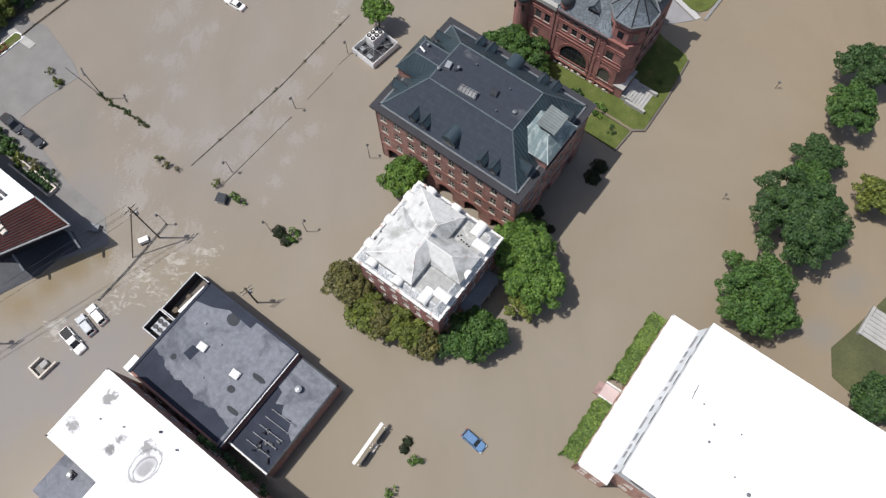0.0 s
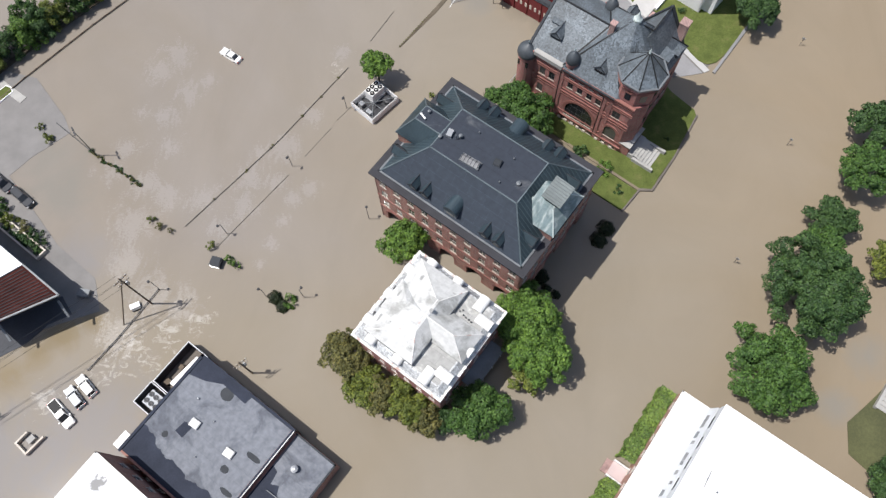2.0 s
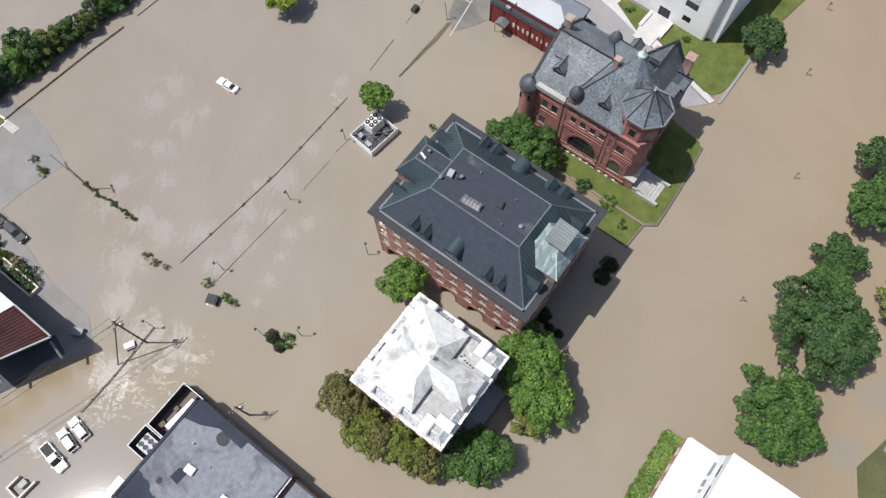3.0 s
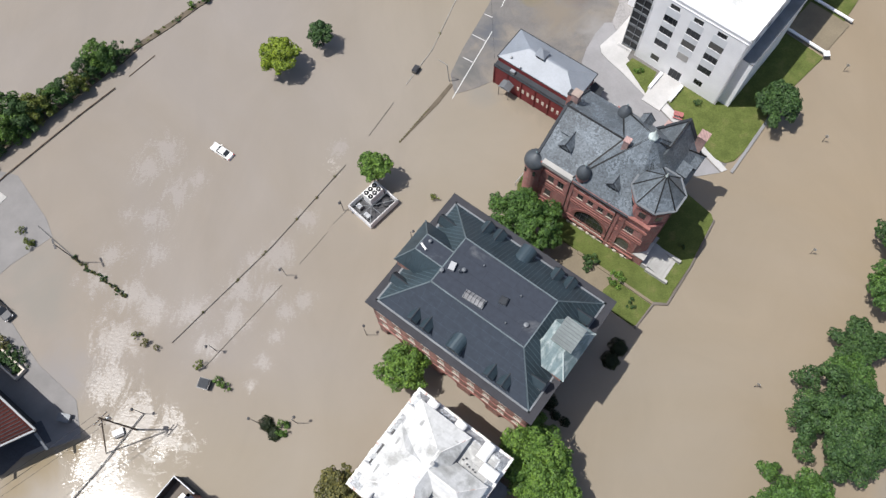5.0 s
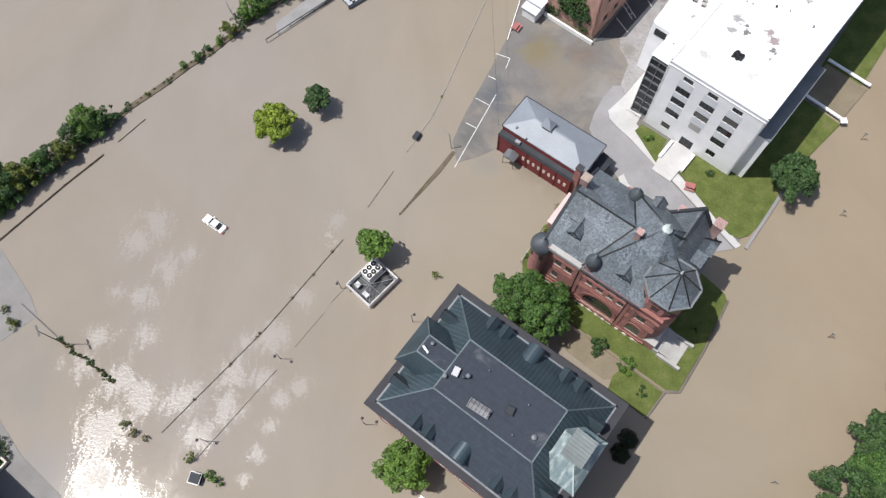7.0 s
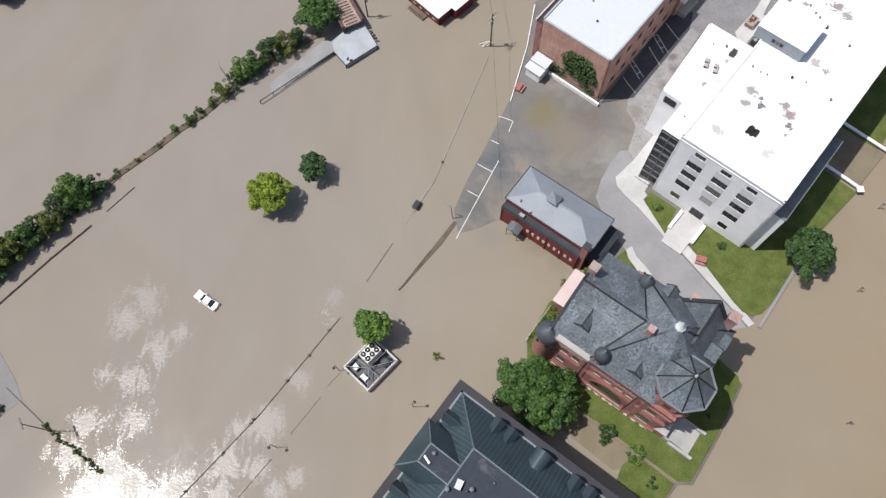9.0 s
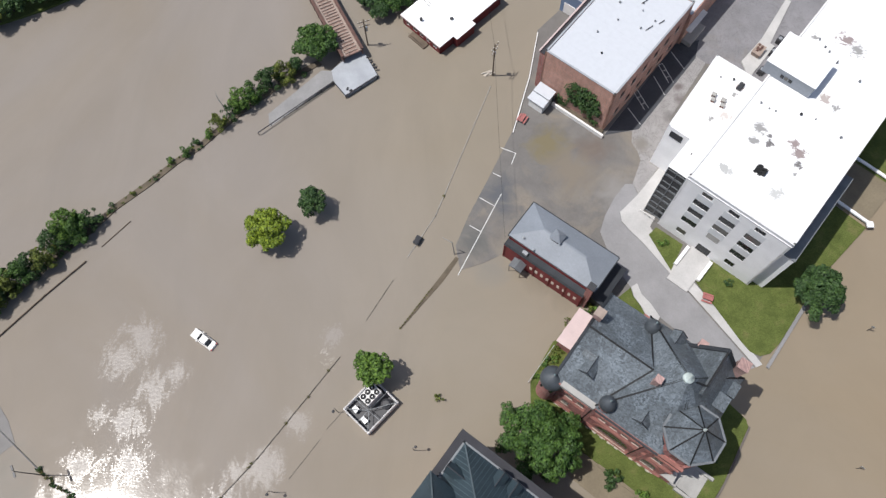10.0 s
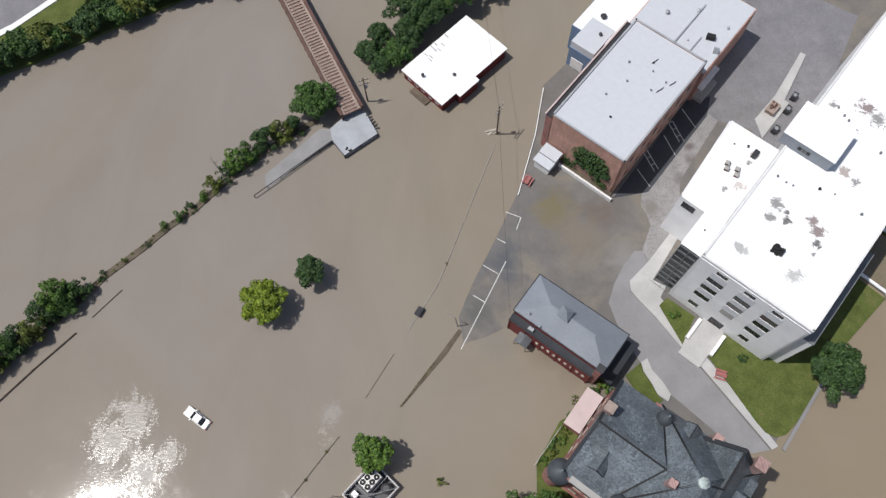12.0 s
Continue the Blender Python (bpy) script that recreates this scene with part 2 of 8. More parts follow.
    # riffles: lanes of broken water where the current speeds up
    eddy = n.math("ADD", n.math("MULTIPLY", n.math("SUBTRACT", n.noise(0.16, 7, 0.72, stretch=(1.7, 0.7, 1), dist=2.2), 0.5), 4.2), n.math("MULTIPLY", n.math("SUBTRACT", n.noise(2.0, 5, 0.75, stretch=(1.0, 1.5, 1), dist=0.6), 0.5), 3.6))
    reach = None
    for x, y, r in RIFFLES:
        one = spot(x, y, r, 0.0)
        reach = one if reach is None else n.math("MAXIMUM", reach, one)
    gust = n.mix(1.0, n.mix(1.0, gust, 0.45, "MULTIPLY"), n.ramp(n.math("ADD", n.math("MAXIMUM", n.math("MULTIPLY", reach, 1.3), -2.0), eddy), [(0.34, 0.0), (0.92, 1.0)]), "LIGHTEN")
    # broken water: paler where aerated, and tinted towards its lavender sun glints
    airy_glint = n.mix(n.mix(1.0, gust, 0.16, "MULTIPLY"), body, (0.34, 0.33, 0.345))
    n.colour(n.mix(foam, airy_glint, (0.52, 0.50, 0.46)))
    gust_value = n.node("ShaderNodeSeparateColor")
    n.link(gust, gust_value.inputs[0])
    ripple = n.noise(1.3, 3, 0.6, stretch=(1.0, 1.7, 1), dist=0.4)
    small = n.noise(4.2, 3, 0.6)
    h = n.math("ADD", ripple, n.math("MULTIPLY", small, 0.40))
    n.rough(n.math("ADD", n.math("MULTIPLY", gust_value.outputs[0], 0.25), 0.07))
    b = n.node("ShaderNodeBump", Distance=0.11)
    n.link(n.math("ADD", n.math("MULTIPLY", gust_value.outputs[0], 0.30), 0.03), b.inputs["Strength"])
    n.link(h, b.inputs["Height"])
    n.link(b.outputs["Normal"], n.bsdf.inputs["Normal"])
    return n.mat


def grass_material():
    n = Nodes("grass_turf", 0.9, spec=0.2)
    a = n.ramp(n.noise(0.35, 5, 0.6), [(0.3, (0.074, 0.094, 0.024)), (0.55, (0.104, 0.130, 0.034)), (0.8, (0.168, 0.154, 0.064))])
    f = n.ramp(n.noise(7, 4), [(0.3, 0.6), (0.7, 1.15)])
    n.colour(n.mix(1.0, a, f, "MULTIPLY"))
    n.bump(n.noise(12, 3), 0.6, 0.06)
    return n.mat


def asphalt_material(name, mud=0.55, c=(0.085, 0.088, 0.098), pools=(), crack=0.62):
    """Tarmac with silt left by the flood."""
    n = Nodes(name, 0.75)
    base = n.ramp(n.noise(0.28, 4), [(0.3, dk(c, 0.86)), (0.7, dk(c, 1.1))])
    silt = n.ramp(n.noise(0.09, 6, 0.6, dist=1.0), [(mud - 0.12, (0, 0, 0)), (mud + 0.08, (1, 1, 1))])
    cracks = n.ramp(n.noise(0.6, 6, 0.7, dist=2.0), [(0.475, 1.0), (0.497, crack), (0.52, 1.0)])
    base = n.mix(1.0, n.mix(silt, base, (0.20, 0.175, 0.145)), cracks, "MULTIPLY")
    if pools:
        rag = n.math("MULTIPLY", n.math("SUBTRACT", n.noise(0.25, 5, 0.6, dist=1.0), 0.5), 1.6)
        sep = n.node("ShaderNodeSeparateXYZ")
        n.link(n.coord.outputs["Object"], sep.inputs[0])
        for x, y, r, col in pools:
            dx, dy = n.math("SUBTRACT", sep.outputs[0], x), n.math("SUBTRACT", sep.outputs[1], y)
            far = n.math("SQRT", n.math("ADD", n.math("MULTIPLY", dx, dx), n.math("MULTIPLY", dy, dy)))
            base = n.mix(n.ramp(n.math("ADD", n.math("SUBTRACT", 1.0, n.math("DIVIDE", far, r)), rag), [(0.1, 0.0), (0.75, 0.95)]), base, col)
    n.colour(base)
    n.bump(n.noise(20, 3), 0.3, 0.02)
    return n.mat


M = {
    "water": water_material(),
    "grass": grass_material(),
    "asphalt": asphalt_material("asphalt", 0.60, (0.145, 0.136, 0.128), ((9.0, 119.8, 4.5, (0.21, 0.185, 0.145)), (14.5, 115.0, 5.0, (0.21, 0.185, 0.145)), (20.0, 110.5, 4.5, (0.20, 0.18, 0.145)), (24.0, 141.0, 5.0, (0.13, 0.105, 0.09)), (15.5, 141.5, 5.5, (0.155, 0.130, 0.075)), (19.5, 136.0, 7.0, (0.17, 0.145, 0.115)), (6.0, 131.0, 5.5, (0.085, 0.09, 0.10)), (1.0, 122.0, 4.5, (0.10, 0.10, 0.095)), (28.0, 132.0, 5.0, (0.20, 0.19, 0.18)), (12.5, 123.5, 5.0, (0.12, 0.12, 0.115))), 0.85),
    "asphalt_dry": asphalt_material("asphalt_dry", 0.74, (0.20, 0.195, 0.205)),
    "asphalt_pale": asphalt_material("asphalt_pale", 0.74, (0.275, 0.265, 0.262), ((42.6, 151.6, 2.2, (0.14, 0.12, 0.12)), (42.0, 154.8, 1.4, (0.13, 0.11, 0.11)), (39.5, 148.0, 1.8, (0.15, 0.14, 0.14)), (33.5, 142.0, 2.2, (0.18, 0.165, 0.15))), 0.45),
    "asphalt_wet": asphalt_material("asphalt_wet", 0.85, (0.185, 0.176, 0.170), (), 0.95),
    "concrete": plain("concrete", (0.40, 0.39, 0.37), 0.85, 0, 0.2, 1.2, 0.2),
    "pavement": plain("pale_pavement", (0.50, 0.49, 0.48), 0.85, 0, 0.2, 0.7, 0.1),
    "stone_dark": plain("dark_kerb_stone", (0.17, 0.145, 0.125), 0.85, 0, 0.3, 1.5, 0.2),
    "brick_pink": brick_material("pink_brick", (0.42, 0.27, 0.25)),
    "rail_wood": plain("grey_rail_wood", (0.25, 0.225, 0.19), 0.85, 0, 0.35, 2.0),
    "concrete_pale": plain("concrete_pale", (0.84, 0.84, 0.85), 0.8, 0, 0.12, 0.8, 0.1),
    "brick": brick_material("red_brick", (0.38, 0.185, 0.150)),
    "brick_deep": brick_material("deep_red_brick", (0.375, 0.150, 0.136)),
    "dome": plain("weathered_dome_lead", (0.085, 0.098, 0.112), 0.55, 0.1, 0.4, 1.5),
    "brick_tan": brick_material("orange_brick", (0.56, 0.31, 0.245)),
    "sandstone": plain("red_sandstone", (0.34, 0.145, 0.12), 0.8, 0, 0.35, 1.5, 0.2),
    "slate": shingle_material("slate", (0.116, 0.134, 0.150), 0.28, 0.26),
    "slate_dark": shingle_material("slate_dark", (0.026, 0.031, 0.04), 0.3, 0.2),
    "deck": membrane_material("roof_deck", (0.036, 0.043, 0.058), (0.095, 0.10, 0.11), 0.60, 0.16),
    "front_sheet": membrane_material("smooth_black_sheet", (0.040, 0.050, 0.066), (0.085, 0.095, 0.105), 0.66, 0.20, 0.8, 1.25, (), (3.0, 1.2)),
    "silt": plain("brown_silt", (0.225, 0.185, 0.125), 0.8, 0, 0.25, 0.5, 0.1),
    "seam": plain("patinated_metal", (0.058, 0.088, 0.108), 0.42, 0.25, 0.4, 0.8),
    "seam_rib": plain("lighter_seam_metal", (0.10, 0.145, 0.165), 0.45, 0.25, 0.3, 1.0),
    "copper": streaked("pale_copper", (0.175, 0.235, 0.245), (0.40, 0.44, 0.43)),
    "lead": plain("dark_flashing", (0.045, 0.05, 0.058), 0.7, 0.0, 0.3, 1.0, 0.0, 0.25),
    "flash": plain("weathered_flashing", (0.20, 0.215, 0.23), 0.55, 0.2, 0.3, 1.2),
    "wet_roof": plain("wet_dark_roofing", (0.045, 0.052, 0.075), 0.85, 0, 0.3, 0.8, 0.0, 0.15),
    "cap": plain("teal_ridge_cap", (0.13, 0.165, 0.18), 0.55, 0.2, 0.3, 1.2),
    "copper_white": plain("white_verdigris", (0.55, 0.62, 0.60), 0.6, 0, 0.2, 2.0),
    "weathered": membrane_material("weathered_grey_roof", (0.36, 0.36, 0.35), (0.55, 0.55, 0.53), 0.55, 0.5),
    "stain": plain("ponding_stain", (0.40, 0.355, 0.32), 0.85, 0, 0.6, 2.0),
    "scuff": plain("tar_scuff", (0.38, 0.38, 0.39), 0.8, 0, 0.55, 1.6),
    "bright_roof": membrane_material("bright_roof_sheet", (0.86, 0.86, 0.86), (0.6, 0.58, 0.55), 0.75, 0.10, 0.96, 0.95),
    "brown": plain("brown_cornice", (0.038, 0.038, 0.046), 0.8, 0, 0.3, 1.0),
    "white_roof": membrane_material("white_roof_sheet", (0.84, 0.84, 0.84), (0.66, 0.63, 0.60), 0.68, 0.10, 0.95, 0.93),
    "office_roof": membrane_material("stained_white_roof", (0.85, 0.85, 0.85), (0.72, 0.70, 0.67), 0.66, 0.10, 0.95, 0.95, (
        (4.4, 15.1, 1.3, (0.23, 0.225, 0.22)), (6.5, 14.6, 0.9, (0.10, 0.092, 0.092)), (4.8, 12.5, 1.0, (0.23, 0.225, 0.22)), (7.0, 13.3, 0.8, (0.10, 0.092, 0.092)), (10.2, 15.9, 1.2, (0.22, 0.17, 0.165)), (11.6, 14.9, 1.3, (0.22, 0.17, 0.165)), (12.4, 12.9, 1.1, (0.10, 0.092, 0.092)),
        (12.9, 11.1, 0.5, (0.23, 0.225, 0.22)), (4.0, 5.1, 1.2, (0.38, 0.38, 0.37)), (12.6, 6.2, 1.5, (0.42, 0.42, 0.41)), (11.9, 26.0, 1.0, (0.23, 0.225, 0.22)), (9.6, 26.4, 1.1, (0.36, 0.31, 0.29)), (6.5, 39.2, 1.7, (0.22, 0.17, 0.165)), (2.3, 36.6, 0.9, (0.23, 0.225, 0.22)), (9.3, 38.2, 1.6, (0.23, 0.225, 0.22)))),
    "wing_roof": membrane_material("stained_wing_roof", (0.85, 0.85, 0.85), (0.72, 0.66, 0.62), 0.64, 0.14, 0.95, 0.95, ((-3.4, 16.0, 0.7, (0.23, 0.225, 0.22)), (-2.7, 22.9, 0.6, (0.23, 0.225, 0.22)), (-2.9, 24.6, 0.9, (0.36, 0.30, 0.28)), (-1.6, 18.0, 1.2, (0.46, 0.42, 0.40)))),
    "block_roof": membrane_material("scuffed_white_roof", (0.70, 0.70, 0.71), (0.56, 0.55, 0.54), 0.60, 0.12, 0.92, 0.92, (
        (3.6, -3.2, 1.3, (0.23, 0.225, 0.22)), (2.2, -9.6, 1.2, (0.25, 0.245, 0.24)), (9.4, -6.6, 0.9, (0.22, 0.215, 0.21)), (9.2, -8.6, 1.0, (0.17, 0.165, 0.165)), (13.6, -5.0, 1.4, (0.25, 0.245, 0.24))),
        (9.0, 1.9), ((15.2, -7.0, 1.9, 2.7, -0.1, 0.09), (15.5, -7.4, 1.3, 2.0, -0.1, 0.11))),
    "cool_roof": membrane_material("cool_white_roof", (0.51, 0.53, 0.565), (0.43, 0.44, 0.47), 0.66, 0.08, 0.94, 0.93, (), (40.0, 4.0)),
    "pale_roof": membrane_material("weathered_pale_roof", (0.58, 0.58, 0.57), (0.36, 0.36, 0.345), 0.50, 0.22, 0.80, 0.90, (), (2.4, 1.1)),
    "grey_roof": membrane_material("grey_roof_sheet", (0.200, 0.212, 0.240), (0.125, 0.134, 0.158), 0.50, 0.16, 0.70, 0.84),
    "blue_roof": plain("blue_grey_metal_roof", (0.25, 0.275, 0.31), 0.5, 0.1, 0.18, 0.5),
    "white": plain("white_paint", (0.78, 0.77, 0.75), 0.6, 0, 0.12, 1.5),
    "cream": plain("cream_trim", (0.62, 0.56, 0.48), 0.7, 0, 0.2, 1.5),
    "red": plain("barn_red_paint", (0.20, 0.026, 0.028), 0.7, 0, 0.3, 1.2),
    "rust_roof": plain("rusty_red_roof", (0.085, 0.024, 0.020), 0.9, 0, 0.6, 0.5, 0.0, 0.12),
    "rust": plain("rusted_steel", (0.17, 0.092, 0.075), 0.85, 0.1, 0.4, 1.5, 0.2),
    "pink": plain("pale_pink_roof", (0.56, 0.45, 0.44), 0.8, 0, 0.15, 1.0),
    "blue_wall": plain("blue_cladding", (0.15, 0.22, 0.34), 0.6, 0, 0.15, 1.0),
    "steel": plain("galvanised_steel", (0.50, 0.51, 0.52), 0.4, 0.6, 0.2, 2.0),
    "black": plain("black_rubber", (0.012, 0.012, 0.013), 0.7, 0, 0.2, 3.0),
    "dark": plain("dark_grey_metal", (0.05, 0.05, 0.055), 0.5, 0.2, 0.2, 2.0),
    "wood": plain("weathered_wood", (0.17, 0.13, 0.095), 0.85, 0, 0.35, 2.0, 0.2),
    "bark": plain("bark", (0.10, 0.075, 0.055), 0.9, 0, 0.4, 3.0, 0.4),
    "leaf": foliage_material("leaves_green", (0.056, 0.116, 0.030)),
    "leaf_bright": foliage_material("leaves_bright", (0.092, 0.172, 0.036)),
    "leaf_dark": foliage_material("leaves_dark", (0.042, 0.086, 0.030)),
    "leaf_olive": foliage_material("leaves_olive", (0.110, 0.140, 0.032)),
    "leaf_brown": foliage_material("leaves_brown", (0.118, 0.118, 0.046)),
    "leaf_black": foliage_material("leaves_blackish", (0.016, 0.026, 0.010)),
    "wood_pale": plain("bleached_ties", (0.42, 0.33, 0.28), 0.9, 0, 0.35, 1.5, 0.2),
    "red_wood": plain("faded_red_wood", (0.42, 0.15, 0.14), 0.8, 0, 0.25, 2.0),
    "leaf_yellow": foliage_material("leaves_yellow_green", (0.175, 0.245, 0.030)),
    "grass_dull": plain("drowned_turf", (0.105, 0.110, 0.045), 0.9, 0, 0.4, 0.5, 0.3),
    # near black, for the shaded west wall and for dark roof battens
    "shade_and_batten": plain("shade_and_batten_black", (0.03, 0.03, 0.035), 0.8, 0, 0.3, 1.0),
    "cap_grey": plain("pale_metal_coping", (0.40, 0.42, 0.45), 0.6, 0.1, 0.2, 1.0),
    "bleached_rust": plain("bleached_rust", (0.36, 0.24, 0.20), 0.9, 0, 0.4, 1.2, 0.2),
    "silver_wood": plain("silvered_wood", (0.22, 0.25, 0.245), 0.8, 0, 0.3, 1.5),
    "mansard": shingle_material("chalky_slate", (0.46, 0.47, 0.48), 0.3, 0.3),
    "chipped": flaking_material("flaking_white_paint", (0.74, 0.73, 0.71), (0.46, 0.27, 0.22)),
    # near black: holds the shade beside the storehouse and under the west overhang
    "tarmac": asphalt_material("shade_dark_tarmac", 0.8, (0.055, 0.058, 0.068)),
    "lane": plain("lane_asphalt", (0.275, 0.27, 0.275), 0.9, 0, 0.16, 0.7, 0.1, 0.3),
    "concrete_wet": plain("damp_concrete", (0.27, 0.265, 0.265), 0.6, 0, 0.25, 0.6, 0.1),
    "leaf_hedge": foliage_material("leaves_hedge", (0.118, 0.188, 0.048)),
    "spandrel": plain("pale_spandrel", (0.66, 0.68, 0.70), 0.7, 0, 0.15, 1.0),
    "stall": plain("road_paint", (0.75, 0.75, 0.73), 0.8, 0, 0.3, 3.0),
    "mulch": plain("bare_soil", (0.15, 0.12, 0.085), 0.95, 0, 0.4, 1.0, 0.3),
}
_g = Nodes("window_glass", 0.08, 0.0, 0.35)
_g.colour(_g.ramp(_g.random(), [(0.0, (0.012, 0.014, 0.017)), (0.7, (0.03, 0.033, 0.038)), (1.0, (0.11, 0.105, 0.095))]))
M["glass"] = _g.mat


# ---- building helpers ----
def thing(name, x, y, z=0.0, turn=0.0, label="", category="", group="", kind=""):
    ob = new(name)
    ob.empty_display_size = 0.5
    ob.matrix_basis = pose(x, y, z, 0, 0, turn)
    return tagged(ob, label, category, group, kind)


def mesh_of(name, bm, mat, smooth=False):
    me = bpy.data.meshes.new(name)
    bmesh.ops.recalc_face_normals(bm, faces=bm.faces[:])
    bm.to_mesh(me)
    bm.free()
    me.materials.append(mat)
    if smooth:
        for p in me.polygons:
            p.use_smooth = True
    return me


def part(name, bm, material, parent, label="", smooth=False):
    ob = new(name, mesh_of(name, bm, material, smooth))
    ob.parent = parent
    if label:
        ob["label"] = label
    return ob


def share(name, me, parent, m):
    ob = new(name, me)
    ob.parent = parent
    ob.matrix_basis = m
    return ob


def solo(name, bm, material, label="", category="", group="", kind="", m=None, smooth=False):
    ob = new(name, mesh_of(name, bm, material, smooth))
    if m is not None:
        ob.matrix_basis = m
    return tagged(ob, label, category, group, kind)


def B():
    return bmesh.new()


def box(bm, x0, y0, z0, x1, y1, z1):
    v = [bm.verts.new(p) for p in ((x0, y0, z0), (x1, y0, z0), (x1, y1, z0), (x0, y1, z0), (x0, y0, z1), (x1, y0, z1), (x1, y1, z1), (x0, y1, z1))]
    for f in ((0, 3, 2, 1), (4, 5, 6, 7), (0, 1, 5, 4), (1, 2, 6, 5), (2, 3, 7, 6), (3, 0, 4, 7)):
        bm.faces.new([v[i] for i in f])
    return bm


def hull(bm, low, high):
    """A solid between two rings with the same number of corners."""
    a = [bm.verts.new(p) for p in low]
    b = [bm.verts.new(p) for p in high]
    n = len(a)
    bm.faces.new(a[::-1])
    bm.faces.new(b)
    for i in range(n):
        bm.faces.new((a[i], a[(i + 1) % n], b[(i + 1) % n], b[i]))
    return bm


def prism(bm, poly, z0, z1):
    return hull(bm, [(x, y, z0) for x, y in poly], [(x, y, z1) for x, y in poly])


def ring(cx, cy, r, n, z, start=0.0):
    return [(cx + r * math.cos(2 * math.pi * i / n + start), cy + r * math.sin(2 * math.pi * i / n + start), z) for i in range(n)]


def lathe(bm, cx, cy, profile, n=16, start=0.0):
    """A turned solid from (radius, height) pairs, bottom to top."""
    rows = [[bm.verts.new(p) for p in ring(cx, cy, max(r, 0.01), n, z, start)] for r, z in profile]
    for a, b in zip(rows, rows[1:]):
        for i in range(n):
            bm.faces.new((a[i], a[(i + 1) % n], b[(i + 1) % n], b[i]))
    bm.faces.new(rows[0][::-1])
    bm.faces.new(rows[-1])
    return bm


def rod(bm, a, b, r, n=6, r2=None):
    a, b = Vector(a), Vector(b)
    d = (b - a).normalized()
    s = d.orthogonal().normalized()
    t = d.cross(s)
    r2 = r if r2 is None else r2
    low = [a + (s * math.cos(2 * math.pi * i / n) + t * math.sin(2 * math.pi * i / n)) * r for i in range(n)]
    high = [b + (s * math.cos(2 * math.pi * i / n) + t * math.sin(2 * math.pi * i / n)) * r2 for i in range(n)]
    return hull(bm, low, high)


def beam(bm, a, b, w, h):
    """A straight bar of rectangular section from a to b; h is measured upwards."""
    a, b = Vector(a), Vector(b)
    d = (b - a).normalized()
    s = d.cross(Vector((0, 0, 1)))
    s = (s.normalized() if s.length > 1e-4 else Vector((1, 0, 0))) * w / 2
    t = s.cross(d).normalized() * h / 2
    return hull(bm, [a - s - t, a + s - t, a + s + t, a - s + t], [b - s - t, b + s - t, b + s + t, b - s + t])


def slab(bm, pts, thick=0.12):
    """A sheet of any slope with thickness, through the given corners."""
    return hull(bm, [(x, y, z - thick) for x, y, z in pts], list(pts))


def wall_bm(bm, a, b, z0, z1, holes=(), thick=0.35):
    """An upright wall from a to b (seen from outside, left to right) with through openings (s0, s1, z0, z1)."""
    a, b = Vector((*a, 0)), Vector((*b, 0))
    length = (b - a).length
    d = (b - a) / length
    n = Vector((-d.y, d.x, 0)) * thick
    xs = sorted({0.0, length, *[h[0] for h in holes], *[h[1] for h in holes]})
    zs = sorted({z0, z1, *[h[2] for h in holes], *[h[3] for h in holes]})

    def pt(s, z, inner):
        p = a + d * s + (n if inner else Vector())
        return bm.verts.new((p.x, p.y, z))

    def solid(s, z):
        return not any(h[0] < s < h[1] and h[2] < z < h[3] for h in holes)

    for z_a, z_b in zip(zs, zs[1:]):
        run = None
        cells = [(s_a, s_b, solid((s_a + s_b) / 2, (z_a + z_b) / 2)) for s_a, s_b in zip(xs, xs[1:])]
        for s_a, s_b, ok in cells + [(length, length, False)]:
            if ok:
                run = [run[0] if run else s_a, s_b]
            elif run:
                for inner in (False, True):
                    bm.faces.new([pt(run[0], z_a, inner), pt(run[1], z_a, inner), pt(run[1], z_b, inner), pt(run[0], z_b, inner)])
                run = None
    for h in [*holes, (0, length, z0, z1)]:
        c = [(h[0], h[2]), (h[1], h[2]), (h[1], h[3]), (h[0], h[3])]
        for (s_a, z_a), (s_b, z_b) in zip(c, c[1:] + c[:1]):
            bm.faces.new([pt(s_a, z_a, False), pt(s_b, z_b, False), pt(s_b, z_b, True), pt(s_a, z_a, True)])
    return bm


def wall_frame(a, b, s, z):
    """The pose on a wall's outer face: x along it, y inwards, z up."""
    d = (Vector((*b, 0)) - Vector((*a, 0))).normalized()
    return Matrix.Translation(Vector((*a, 0)) + d * s + Vector((0, 0, z))) @ Matrix.Rotation(math.atan2(d.y, d.x), 4, "Z")


def lattice(bm, xs, zs, y0, y1):
    """A window frame in one piece: bars along every other gap of xs and zs."""
    grid = {(i, k, s): bm.verts.new((x, (y0, y1)[s], z)) for i, x in enumerate(xs) for k, z in enumerate(zs) for s in (0, 1)}

    def bar(i, k):
        return 0 <= i < len(xs) - 1 and 0 <= k < len(zs) - 1 and (i % 2 == 0 or k % 2 == 0)

    for i in range(len(xs) - 1):
        for k in range(len(zs) - 1):
            if not bar(i, k):
                continue
            for s in (0, 1):
                bm.faces.new([grid[q + (s,)] for q in ((i, k), (i + 1, k), (i + 1, k + 1), (i, k + 1))])
            for (di, dk_), (p, q) in (((-1, 0), ((i, k), (i, k + 1))), ((1, 0), ((i + 1, k), (i + 1, k + 1))), ((0, -1), ((i, k), (i + 1, k))), ((0, 1), ((i, k + 1), (i + 1, k + 1)))):
                if not bar(i + di, k + dk_):
                    bm.faces.new([grid[p + (0,)], grid[q + (0,)], grid[q + (1,)], grid[p + (1,)]])
    return bm


_windows = {}


